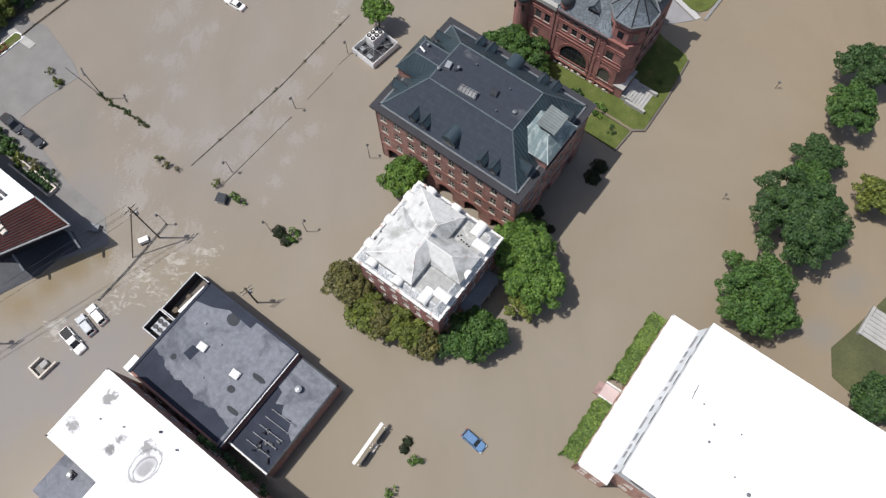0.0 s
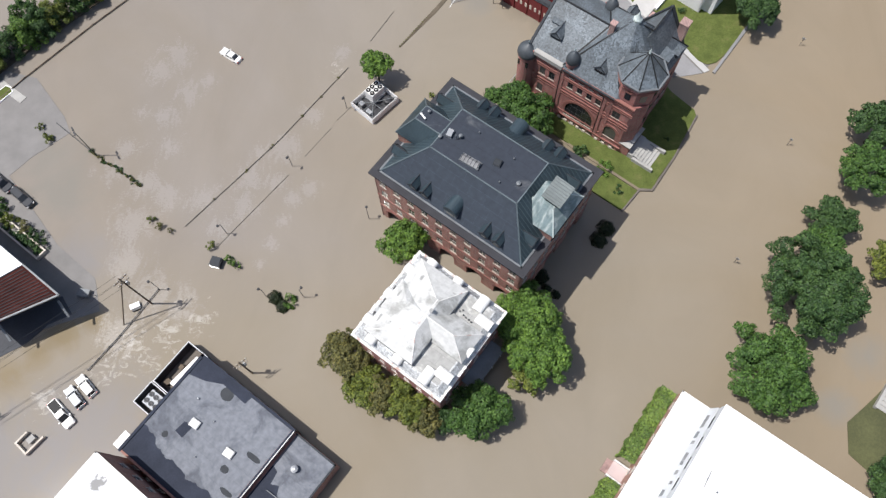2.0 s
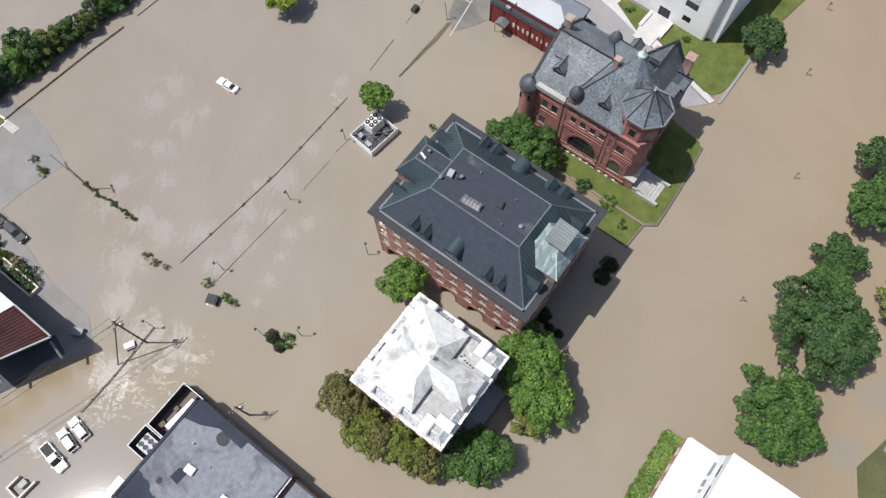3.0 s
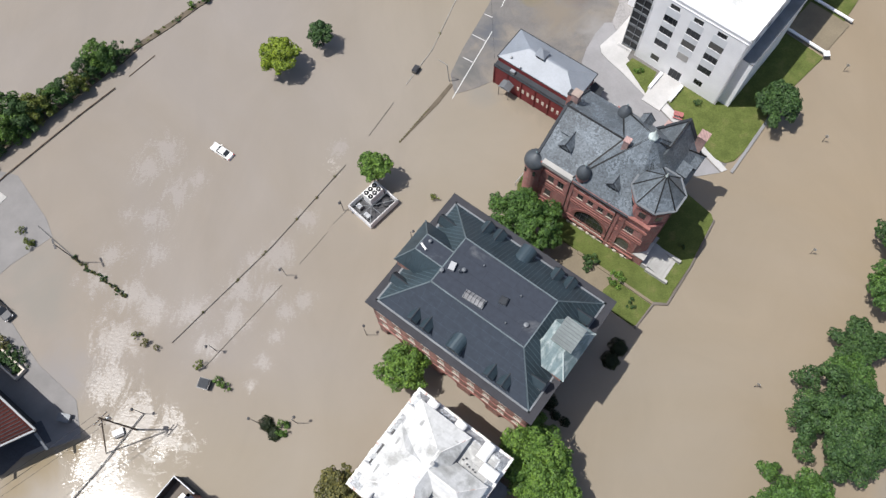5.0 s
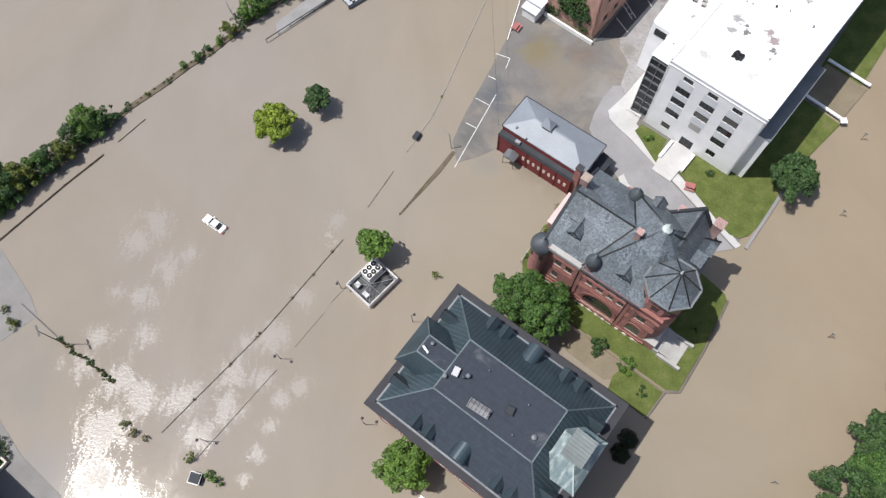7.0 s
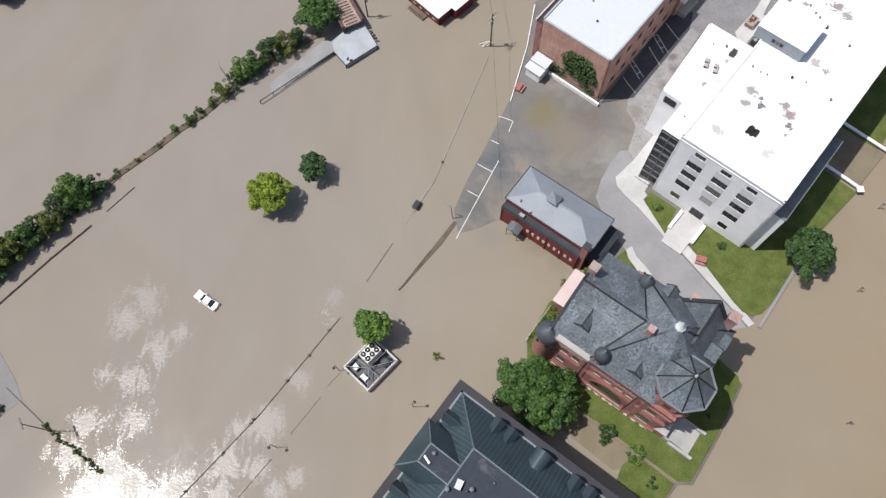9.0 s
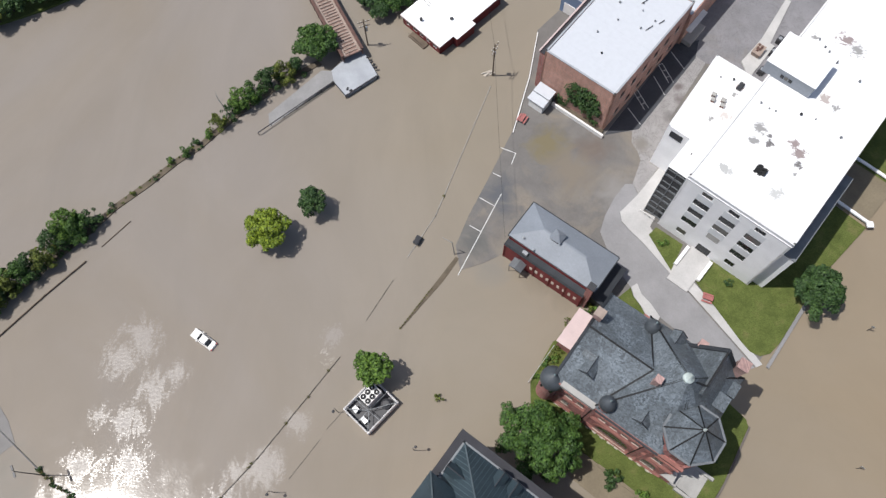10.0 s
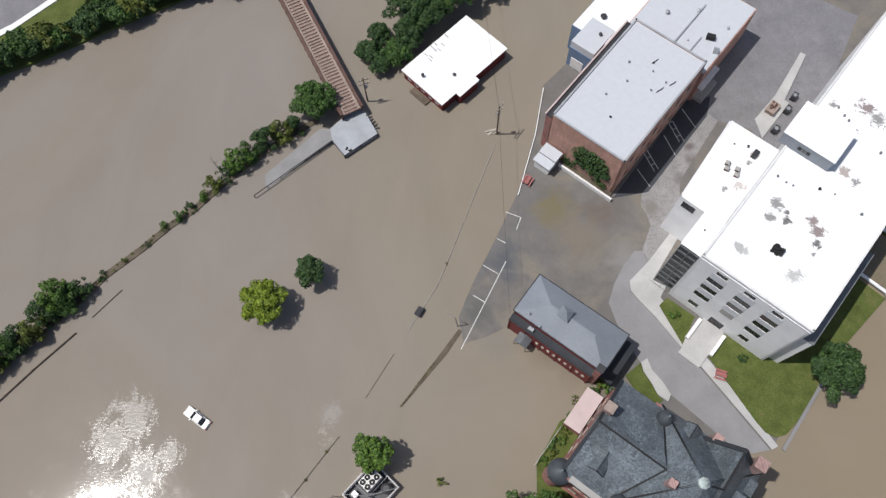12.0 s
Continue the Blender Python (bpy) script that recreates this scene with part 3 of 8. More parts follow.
def window_meshes(w, h, bars, frame_key, arch=False):
    key = (round(w, 2), round(h, 2), bars, frame_key, arch)
    if key not in _windows:
        t = 0.09
        xs = [0, t] + [w * i / bars[0] + o for i in range(1, bars[0]) for o in (-0.03, 0.03)] + [w - t, w]
        zs = [0, t] + [h * i / bars[1] + o for i in range(1, bars[1]) for o in (-0.035, 0.035)] + [h - t, h]
        f = lattice(B(), xs, zs, 0.06, 0.14)
        g = box(B(), t, 0.085, t, w - t, 0.105, h - t)
        s = box(B(), -0.1, -0.08, -0.14, w + 0.1, 0.06, 0.0)
        l = box(B(), -0.12, -0.04, h, w + 0.12, 0.05, h + 0.24)
        _windows[key] = [mesh_of(nm, bm, M[mk]) for nm, bm, mk in (("frame", f, frame_key), ("pane", g, "glass"), ("sill", s, "cream"), ("lintel", l, "sandstone"))]
    return _windows[key]


def facade(parent, bm, a, b, z0, z1, holes, bars=(1, 2), frame_key="white", trim=True):
    """One wall with a window in each opening (s0, s1, z0, z1)."""
    wall_bm(bm, a, b, z0, z1, holes)
    for s0, s1, h0, h1 in holes:
        fr, pa, si, li = window_meshes(s1 - s0, h1 - h0, bars, frame_key)
        w = share("window", fr, parent, wall_frame(a, b, s0, h0))
        share("pane", pa, w, Matrix())
        if trim:
            share("sill", si, w, Matrix())
            share("lintel", li, w, Matrix())


def bays(length, n, w, rows, edge=1.5):
    """Openings on a regular grid: n bays, rows of (z, height)."""
    step = (length - 2 * edge) / n
    return [(edge + step * (i + 0.5) - w / 2, edge + step * (i + 0.5) + w / 2, z, z + h) for z, h in rows for i in range(n)]


def hip(bm, x0, y0, x1, y1, z, inset, rise, inset_y=None):
    """A hipped frustum or roof over a rectangle."""
    iy = inset if inset_y is None else inset_y
    return hull(bm, [(x0, y0, z), (x1, y0, z), (x1, y1, z), (x0, y1, z)],
                [(x0 + inset, y0 + iy, z + rise), (x1 - inset, y0 + iy, z + rise), (x1 - inset, y1 - iy, z + rise), (x0 + inset, y1 - iy, z + rise)])


def gable(bm, x0, y0, x1, y1, z, rise, axis="x"):
    """A gabled prism with its ridge along the axis."""
    if axis == "x":
        ym = (y0 + y1) / 2
        a = [bm.verts.new(p) for p in ((x0, y0, z), (x0, y1, z), (x0, ym, z + rise), (x1, y0, z), (x1, y1, z), (x1, ym, z + rise))]
    else:
        xm = (x0 + x1) / 2
        a = [bm.verts.new(p) for p in ((x0, y0, z), (x1, y0, z), (xm, y0, z + rise), (x0, y1, z), (x1, y1, z), (xm, y1, z + rise))]
    for f in ((0, 1, 2), (3, 5, 4), (0, 3, 4, 1), (0, 2, 5, 3), (1, 4, 5, 2)):
        bm.faces.new([a[i] for i in f])
    return bm


def caps(parent, segs, w, key, name="ridge_cap", label=""):
    """Ridge, hip or band strips, each a part of its own."""
    for a, b in segs:
        part(name, beam(B(), a, b, w, w * 0.6), M[key], parent, label)


def bands(parent, name, rows, key):
    """Bars (a, b, width, height), each a part of its own."""
    for a, b, w, h in rows:
        part(name, beam(B(), a, b, w, h), M[key], parent)


def boxes(parent, name, rows, key):
    for q in rows:
        part(name, box(B(), *q), M[key], parent)

GRID = -36.7  # the street grid's turn, degrees


def ground_patch(name, poly, z, material, label, depth=0.6, kind="structure", category="ground"):
    return solo(name, prism(B(), poly, z - depth, z), M[material], label, category, kind=kind)


# ---- setting ----
solo("water", slab(B(), [(-2600, -2600, 0), (2600, -2600, 0), (2600, 2600, 0), (-2600, 2600, 0)], 0.5), M["water"],
     "calm silty brown flood water covering streets and car parks", "water", kind="structure")
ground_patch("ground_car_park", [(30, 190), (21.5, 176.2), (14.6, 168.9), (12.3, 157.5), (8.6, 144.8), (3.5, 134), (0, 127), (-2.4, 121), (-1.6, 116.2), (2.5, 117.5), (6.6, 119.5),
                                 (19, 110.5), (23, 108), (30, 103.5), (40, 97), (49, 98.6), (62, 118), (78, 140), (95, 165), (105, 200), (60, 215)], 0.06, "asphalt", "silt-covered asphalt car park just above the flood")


def G(u, v):
    """A place on the street grid: u along the office block's front, v away from it."""
    a = radians(GRID)
    return (-15.1 + u * math.cos(a) - v * math.sin(a), 67.6 + u * math.sin(a) + v * math.cos(a))


ground_patch("ground_lawn_court", [G(*p) for p in ((6.5, 33.6), (30, 33.4), (36.6, 33.2), (38.0, 34.4), (37.6, 37.0), (37.6, 43.0), (36.6, 53.2), (35.6, 54.2), (30, 55.2), (24, 57.5), (10, 56), (5.5, 52), (2.6, 46), (3.4, 38))], 0.25, "grass", "green lawn round the turreted brick hall")
ground_patch("ground_lawn_corner", [G(*p) for p in ((28.2, 27.6), (35.2, 27.4), (35.8, 28.0), (35.9, 32.6), (28.4, 32.8), (27.6, 30.0))], 0.22, "grass", "small green lawn beside the office block")
ground_patch("ground_mud_strip", [G(*p) for p in ((17, 29.0), (26.8, 28.6), (28.1, 30.0), (28.3, 32.9), (30, 33.3), (14, 33.5))], 0.07, "silt", "bare silted strip between the lawns")
ground_patch("ground_lawn_north", [(46.9, 103.0), (48.2, 101.2), (49.8, 100.4), (51.6, 100.9), (53.4, 102.6), (63.7, 115.6), (72.6, 124.2), (66, 130.5), (50, 116), (43.5, 118.5), (40.2, 114.4)], 0.22, "grass", "mown green lawn in front of the white office building")
ground_patch("ground_lawn_small", [(36.3, 116), (33, 123), (34.5, 124.5), (39, 121)], 0.22, "grass", "small triangular lawn between pavements")
ground_patch("ground_lawn_street", [(74, 127), (104, 168), (97, 173), (68, 133)], 0.22, "grass", "grass strip between the office building and the street")
ground_patch("ground_shore_west", [(-150, 110), (-96, 101), (-86, 98.3), (-78.4, 89.1), (-76.5, 85.5), (-83, 80), (-86.5, 76), (-80, 68.5), (-74, 61.5), (-66, 55.2), (-64, 49), (-90, 40), (-150, 20)], 0.05, "asphalt_wet", "wet grey asphalt rising from the flood")
ground_patch("ground_bank_far", [(-160, 150), (-100, 171), (-90.3, 175), (-74, 184.1), (-62, 190.5), (-45, 200), (-40, 280), (-160, 280)], 0.5, "grass", "grassy far river bank")
ground_patch("ground_island", [(62.8, 25), (63.6, 30), (66.5, 32.2), (70, 35), (76, 40), (95, 30), (90, 10), (72, 20), (68, 21.5), (65, 22.6)], 0.12, "grass_dull", "lawn standing just out of the flood")


def walls_of(parent, x0, y0, x1, y1, z0, z1, material, label, holes=None, name="wall", bars=(1, 2), frame_key="white", trim=True):
    """Four walls of a block; holes: side name -> openings."""
    holes = holes or {}
    sides = {"sw": ((x0, y0), (x1, y0)), "se": ((x1, y0), (x1, y1)), "ne": ((x1, y1), (x0, y1)), "nw": ((x0, y1), (x0, y0))}
    for side, (a, b) in sides.items():
        bm = B()
        facade(parent, bm, a, b, z0, z1, holes.get(side, ()), bars, frame_key, trim)
        part(name, bm, M[material], parent, label)



# ---- trees ----
def leaf_mesh(name, points, normals, sizes, gen, material):
    """Bent two-triangle leaf sprays, one at each point, facing along its normal."""
    n = normals / np.linalg.norm(normals, axis=1, keepdims=True)
    s = np.cross(n, gen.normal(size=n.shape))
    s /= np.linalg.norm(s, axis=1, keepdims=True) + 1e-9
    t = np.cross(n, s)
    k = sizes[:, None]
    quad = np.stack((points - s * k, points - t * k * 0.62 + n * k * 0.15, points + s * k, points + t * k * 0.62 + n * k * 0.15), axis=1)
    first = np.arange(len(points))[:, None] * 4
    faces = np.concatenate((first + np.array([[0, 1, 2]]), first + np.array([[0, 2, 3]])))
    me = bpy.data.meshes.new(name)
    me.from_pydata(quad.reshape(-1, 3).tolist(), [], faces.tolist())
    me.materials.append(material)
    return me


def billows(gen, lumps, leaf, cover=2.0, jitter=0.34, low=-0.45):
    """Leaf sprays over the skins of many lumps (x, y, z, radius); hidden undersides are left out."""
    pts, nrm, siz = [], [], []
    for x, y, z, r in lumps:
        m = max(12, int(cover * 4 * math.pi * r * r / (1.24 * leaf * leaf) * 0.7))
        d = gen.normal(size=(m, 3))
        d /= np.linalg.norm(d, axis=1, keepdims=True)
        d = d[d[:, 2] > low]
        # each lump is itself knobbly
        knob = 1 + 0.13 * np.sin(d[:, 0] * 5.1 + x * 3) * np.sin(d[:, 1] * 5.7 + y * 3) + 0.10 * np.sin(d[:, 2] * 6.3 + z * 2)
        q = d * (r * knob * gen.uniform(0.84, 1.06, len(d)))[:, None]
        q[:, 2] *= 0.85
        pts.append(q + np.array([x, y, z]))
        nrm.append(d + gen.normal(size=d.shape) * jitter + np.array([0, 0, 0.22]))
        siz.append(leaf * gen.uniform(0.6, 1.3, len(d)))
    return np.concatenate(pts), np.concatenate(nrm), np.concatenate(siz)


def leaf_clumps(bm, rng, centres, radius, leaf, count):
    """Small bent leaf sprays round each clump's centre, for creepers and beds."""
    for c in centres:
        c = Vector(c)
        rr = radius * rng.uniform(0.7, 1.25)
        for _ in range(count):
            d = Vector((rng.gauss(0, 1), rng.gauss(0, 1), rng.gauss(0.25, 1))).normalized()
            p = c + Vector((d.x * rr, d.y * rr, d.z * rr * 0.8)) * rng.uniform(0.65, 1.08)
            n = (d + Vector((rng.gauss(0, 0.45), rng.gauss(0, 0.45), rng.gauss(0.3, 0.45)))).normalized()
            s = Matrix.Rotation(rng.uniform(0, 6.28), 3, n) @ n.orthogonal().normalized()
            t = n.cross(s)
            k = leaf * rng.uniform(0.6, 1.3)
            v = [bm.verts.new(q) for q in (p - s * k, p - t * k * 0.6 + n * k * 0.15, p + s * k, p + t * k * 0.6 + n * k * 0.15)]
            bm.faces.new((v[0], v[1], v[2]))
            bm.faces.new((v[0], v[2], v[3]))


def tree(name, x, y, r, h, material, label, seed, group="", base=-0.4, ragged=0.12, leaf=0.21, cover=1.9, category="tree"):
    """A broad crown of separate leafy billows on a limbed trunk."""
    rng, gen = random.Random(seed), np.random.default_rng(seed)
    th = thing(name, x, y, base, rng.uniform(0, 360), label, category, group)
    cz = max(h - r * 0.8, 0.42 * h)
    up = h - cz
    p1, p2, p3 = (rng.uniform(0, 6.28) for _ in range(3))
    lumps = []
    n = int(15 + 4.6 * r)
    for i in range(n):
        # an even spiral over the dome, then shaken; every third bough stands back
        f = (i + 0.5) / n
        el, az = math.asin(1 - 1.08 * f), i * 2.39996 + rng.uniform(-0.45, 0.45)
        wob = 1 + ragged * (math.sin(2 * az + p1) + 0.8 * math.sin(3 * az + p2) + 0.7 * math.sin(5 * az + p3))
        s = (r * rng.uniform(0.13, 0.22) + 0.16) * (0.8 if r > 6 else 1.0)
        back = rng.uniform(0.72, 0.86) if i % 3 == 0 else rng.uniform(0.93, 1.08)
        q = r * wob * back - s * 0.8
        lumps.append((q * math.cos(el) * math.cos(az), q * math.cos(el) * math.sin(az), max(cz + (up * back - s * 0.7) * math.sin(el), s * 0.7 + 0.3), s))
        # small side sprays round each bough
        x0, y0, z0, _r = lumps[-1]
        for _ in range(3):
            a2, s2 = rng.uniform(0, 6.28), s * rng.uniform(0.35, 0.55)
            lumps.append((x0 + s * 1.05 * math.cos(a2), y0 + s * 1.05 * math.sin(a2), max(z0 + s * rng.uniform(-0.5, 0.35), 0.3), s2))
    for i in range(int(n * 0.6)):
        az, q = rng.uniform(0, 6.28), r * rng.uniform(0.1, 0.8)
        s = r * rng.uniform(0.12, 0.22) + 0.1
        lumps.append((q * math.cos(az), q * math.sin(az), cz + up * math.sqrt(max(0.0, 1 - (q / r) ** 2)) * rng.uniform(0.2, 0.62), s))
    tr = B()
    rod(tr, (0, 0, -0.2), (0.1, 0.05, cz), 0.055 * r + 0.05, 8, 0.03 * r + 0.03)
    for c in lumps[:14:2]:
        rod(tr, (0, 0, cz * rng.uniform(0.4, 0.8)), c[:3], 0.028 * r + 0.02, 5, 0.02)
    part("trunk", tr, M["bark"], th)
    ob = new("crown", leaf_mesh("crown", *billows(gen, lumps, leaf, cover), gen, M[material]))
    ob.parent = th
    return th


# ---- buildings ----
def arch_fill(bm, a, b, s0, s1, z_spring, thick=0.35, n=10):
    """The two brick corners that turn a square opening's head into a round arch."""
    a, b = Vector((*a, 0)), Vector((*b, 0))
    d = (b - a).normalized()
    nn = Vector((-d.y, d.x, 0)) * thick
    r, mid = (s1 - s0) / 2, (s0 + s1) / 2
    top = z_spring + r
    for side in (-1, 1):
        pts = [(mid + side * r, top)] + [(mid + side * r * math.cos(k * math.pi / 2 / n), z_spring + r * math.sin(k * math.pi / 2 / n)) for k in range(n + 1)]
        low = [a + d * s + Vector((0, 0, z)) for s, z in pts]
        hull(bm, low, [p + nn for p in low])


def arch_ring(bm, a, b, s0, s1, z_spring, z0, width=0.4, proud=0.07, n=12):
    """A moulded surround over an arched opening."""
    a, b = Vector((*a, 0)), Vector((*b, 0))
    d = (b - a).normalized()
    out = Vector((d.y, -d.x, 0)) * proud
    r, mid = (s1 - s0) / 2, (s0 + s1) / 2
    for k in range(n):
        t0, t1 = math.pi * k / n, math.pi * (k + 1) / n
        q = [(mid + rr * math.cos(t), z_spring + rr * math.sin(t)) for rr, t in ((r, t0), (r + width, t0), (r + width, t1), (r, t1))]
        low = [a + d * s + Vector((0, 0, z)) - out * 0.2 for s, z in q]
        hull(bm, low, [p + out * 1.2 for p in low])
    return bm


def dormer(parent, x, y, z, turn, w, h, depth, rise, wall_key, roof_key, style="gable", glass=True):
    """A dormer; its front faces -y before the turn, and it runs back into the slope."""
    d = new("dormer", mesh_of("dormer", box(B(), -w / 2, 0, -0.6, w / 2, depth, h), M[wall_key]))
    d.parent = parent
    d.matrix_basis = pose(x, y, z, 0, 0, turn)
    if style == "gable":
        part("dormer_roof", gable(B(), -w / 2 - 0.15, -0.2, w / 2 + 0.15, depth + 0.6, h + 0.003, rise, "y"), M[roof_key], d)
        tip = (0, -0.25, h + rise + 0.03)
        for q in ((-w / 2 - 0.2, -0.25, h - 0.03), (w / 2 + 0.2, -0.25, h - 0.03), (0, depth + 0.5, h + rise + 0.03)):
            part("dormer_trim", beam(B(), q, tip, 0.13, 0.1), M["lead"], d)
    elif style == "arch":
        bm = B()
        n = 10
        low = [(-(w / 2 + 0.15) * math.cos(math.pi * i / n), -0.2, h + (w / 2 + 0.15) * math.sin(math.pi * i / n) * rise) for i in range(n + 1)]
        hull(bm, low, [(px, depth + 0.8, pz) for px, py, pz in low])
        part("dormer_roof", bm, M[roof_key], d)
    elif style == "box":
        bm = hull(B(), [(-w / 2 - 0.2, -0.25, h), (w / 2 + 0.2, -0.25, h), (w / 2 + 0.2, depth + 0.2, h + 0.1), (-w / 2 - 0.2, depth + 0.2, h + 0.1)],
                  [(-w / 2 + 0.05, 0.0, h + rise), (w / 2 - 0.05, 0.0, h + rise), (w / 2 - 0.05, depth, h + rise + 0.1), (-w / 2 + 0.05, depth, h + rise + 0.1)])
        part("dormer_roof", bm, M[roof_key], d)
    else:
        part("dormer_roof", slab(B(), [(-w / 2 - 0.15, -0.2, h), (w / 2 + 0.15, -0.2, h), (w / 2 + 0.15, depth + 1, h + rise), (-w / 2 - 0.15, depth + 1, h + rise)]), M[roof_key], d)
    if glass:
        part("dormer_window", box(B(), -w * 0.3, -0.05, 0.15, w * 0.3, 0.05, h - 0.15), M["glass"], d)
    return d


def ribs(bm, low_a, low_b, high_a, high_b, step, size=0.06):
    """Standing seams from a slope's eave (low) to its top edge (high), kept square to the eave."""
    la, lb, ha, hb = (Vector(p) for p in (low_a, low_b, high_a, high_b))
    d = (lb - la).normalized()
    length = (lb - la).length
    sa, sb = (ha - la).dot(d), (hb - la).dot(d)
    up = (ha - la) - d * sa
    n = int(length / step)
    for i in range(1, n):
        s = i * length / n
        f = 1.0
        if s < sa:
            f = s / sa
        elif s > sb:
            f = (length - s) / (length - sb)
        if f > 0.05:
            p = la + d * s
            beam(bm, p, p + up * f, size, size)


def ridge(bm, pts, w=0.22):
    for a, b in zip(pts, pts[1:]):
        beam(bm, a, b, w, w * 0.6)


def roof_vents(parent, spots, z, name="vent", key="steel"):
    for x, y, r, h in spots:
        r *= 0.7
        part(name, lathe(B(), x, y, [(r, z - 0.02), (r, z + h * 0.6), (r * 1.6, z + h * 0.62), (r * 1.5, z + h * 0.85), (r * 0.4, z + h)], 10), M[key], parent)


def curb_box(parent, name, x, y, z, lx, ly, h, key, lid_key=None, turn=0.0, label=""):
    """A roof hatch, skylight or small plant box with a lid."""
    o = new(name, mesh_of(name, box(B(), -lx / 2, -ly / 2, -0.03, lx / 2, ly / 2, h), M[key]))
    o.parent = parent
    o.matrix_basis = pose(x, y, z, 0, 0, turn)
    if label:
        o["label"] = label
    if lid_key:
        part("lid", hip(B(), -lx / 2 - 0.08, -ly / 2 - 0.08, lx / 2 + 0.08, ly / 2 + 0.08, h + 0.003, 0.15, 0.15), M[lid_key], o)
    return o


def coping(parent, name, ring_pts, z, w, h, key, label=""):
    """A low parapet along a closed or open line, one mesh."""
    bm = B()
    for (x0, y0), (x1, y1) in zip(ring_pts, ring_pts[1:]):
        d = Vector((x1 - x0, y1 - y0, 0)).normalized() * w * 0.5
        beam(bm, (x0 - d.x, y0 - d.y, z + h / 2), (x1 + d.x * 0.98, y1 + d.y * 0.98, z + h / 2), w, h)
    return part(name, bm, M[key], parent, label)


def build_office():
    """The brick office block with the dark hipped roof."""
    th = thing("brick_office_block", -15.1, 67.6, 0, GRID, "large red brick office block with dark hipped metal roof", "building")
    L, D, E = 30.9, 23.0, 17.0
    rows = [(5.7, 2.0), (9.6, 2.0), (13.3, 2.0)]
    lo, hi = 0.6, 30.3
    for a, b, n, arches in (((lo, lo), (hi, lo), 10, (3.0, 9.0, 14.9, 20.8, 26.7)), ((hi, lo), (hi, D - lo), 7, (4.0, 10.9, 17.8)),
                            ((hi, D - lo), (lo, D - lo), 10, (14.9,)), ((lo, D - lo), (lo, lo), 7, (10.9,))):
        length = math.dist(a, b)
        bm = B()
        wins = bays(length, n, 1.3, rows, 0.2)
        doors = [(c - 1.6, c + 1.6, -0.4, 4.0) for c in arches]
        wall_bm(bm, a, b, -0.6, E - 0.35, wins + doors)
        for s0, s1, h0, h1 in wins:
            fr, pa, si, li = window_meshes(s1 - s0, h1 - h0, (2, 2), "cream")
            w = share("window", fr, th, wall_frame(a, b, s0, h0))
            share("pane", pa, w, Matrix())
            share("sill", si, w, Matrix())
        for c in arches:
            arch_fill(bm, a, b, c - 1.6, c + 1.6, 2.4)
            rg = B()
            arch_ring(rg, a, b, c - 1.6, c + 1.6, 2.4, -0.4)
            part("arch_moulding", rg, M["sandstone"], th)
        part("wall", bm, M["brick"], th)
        for z in (5.0, 9.0, 16.0):
            d = (Vector(b) - Vector(a)).normalized()
            bb = B()
            beam(bb, (a[0] + d.y * 0.03, a[1] - d.x * 0.03, z), (b[0] + d.y * 0.03, b[1] - d.x * 0.03, z), 0.16, 0.22)
            part("string_course", bb, M["sandstone"], th)
    part("inner_core", box(B(), 2.0, 2.0, -0.5, L - 2, D - 2, E - 0.4), M["dark"], th, "dark rooms behind the windows")
    part("cornice", prism(B(), [(0, 0), (L, 0), (L, D), (0, D)], E - 0.34, E), M["brown"], th, "wide dark cornice")
    br = B()
    for i in range(38):
        x = 0.5 + i * (L - 1) / 37
        box(br, x - 0.12, 0.12, E - 0.75, x + 0.12, 0.598, E - 0.345)
        box(br, x - 0.12, D - 0.598, E - 0.75, x + 0.12, D - 0.12, E - 0.345)
    for i in range(28):
        y = 0.5 + i * (D - 1) / 27
        box(br, L - 0.598, y - 0.12, E - 0.75, L - 0.12, y + 0.12, E - 0.345)
    part("bracket_course", br, M["brown"], th)
    e, i, top = E + 0.004, 1.35, 23.4
    coping(th, "gutter", [(i, i), (L - i, i), (L - i, D - i), (i, D - i), (i, i)], E, 0.3, 0.16, "flash", "pale metal gutter")
    dx0, dx1, dy0, dy1 = 7.7, 24.1, 7.1, 15.6
    part("roof", hull(B(), [(i, i, e), (L - i, i, e), (L - i, D - i, e), (i, D - i, e)], [(dx0, dy0, top), (dx1, dy0, top), (dx1, dy1, top), (dx0, dy1, top)]), M["seam"], th, "dark blue-grey metal hipped slopes")
    for low, high in ((((i, i, e), (L - i, i, e)), ((dx0, dy0, top), (dx1, dy0, top))), (((L - i, D - i, e), (i, D - i, e)), ((dx1, dy1, top), (dx0, dy1, top))),
                      (((i, D - i, e), (i, i, e)), ((dx0, dy1, top), (dx0, dy0, top))), (((L - i, i, e), (L - i, D - i, e)), ((dx1, dy0, top), (dx1, dy1, top)))):
        if low[0][1] == i and low[1][1] == i:
            continue
        bm = B()
        ribs(bm, *low, *high, 0.62, 0.09)
        part("standing_seams", bm, M["seam_rib"], th)
    # the front slope is covered in smooth black sheet
    up = 0.012
    part("front_sheet", hull(B(), [(i + 0.35, i + 0.05, e - 0.1), (L - i - 0.35, i + 0.05, e - 0.1), (dx1 - 0.05, dy0, top - 0.1), (dx0 + 0.05, dy0, top - 0.1)],
                             [(i + 0.35, i + 0.05, e + up + 0.06), (L - i - 0.35, i + 0.05, e + up + 0.06), (dx1 - 0.05, dy0, top + up), (dx0 + 0.05, dy0, top + up)]), M["front_sheet"], th, "smooth dark front slope")
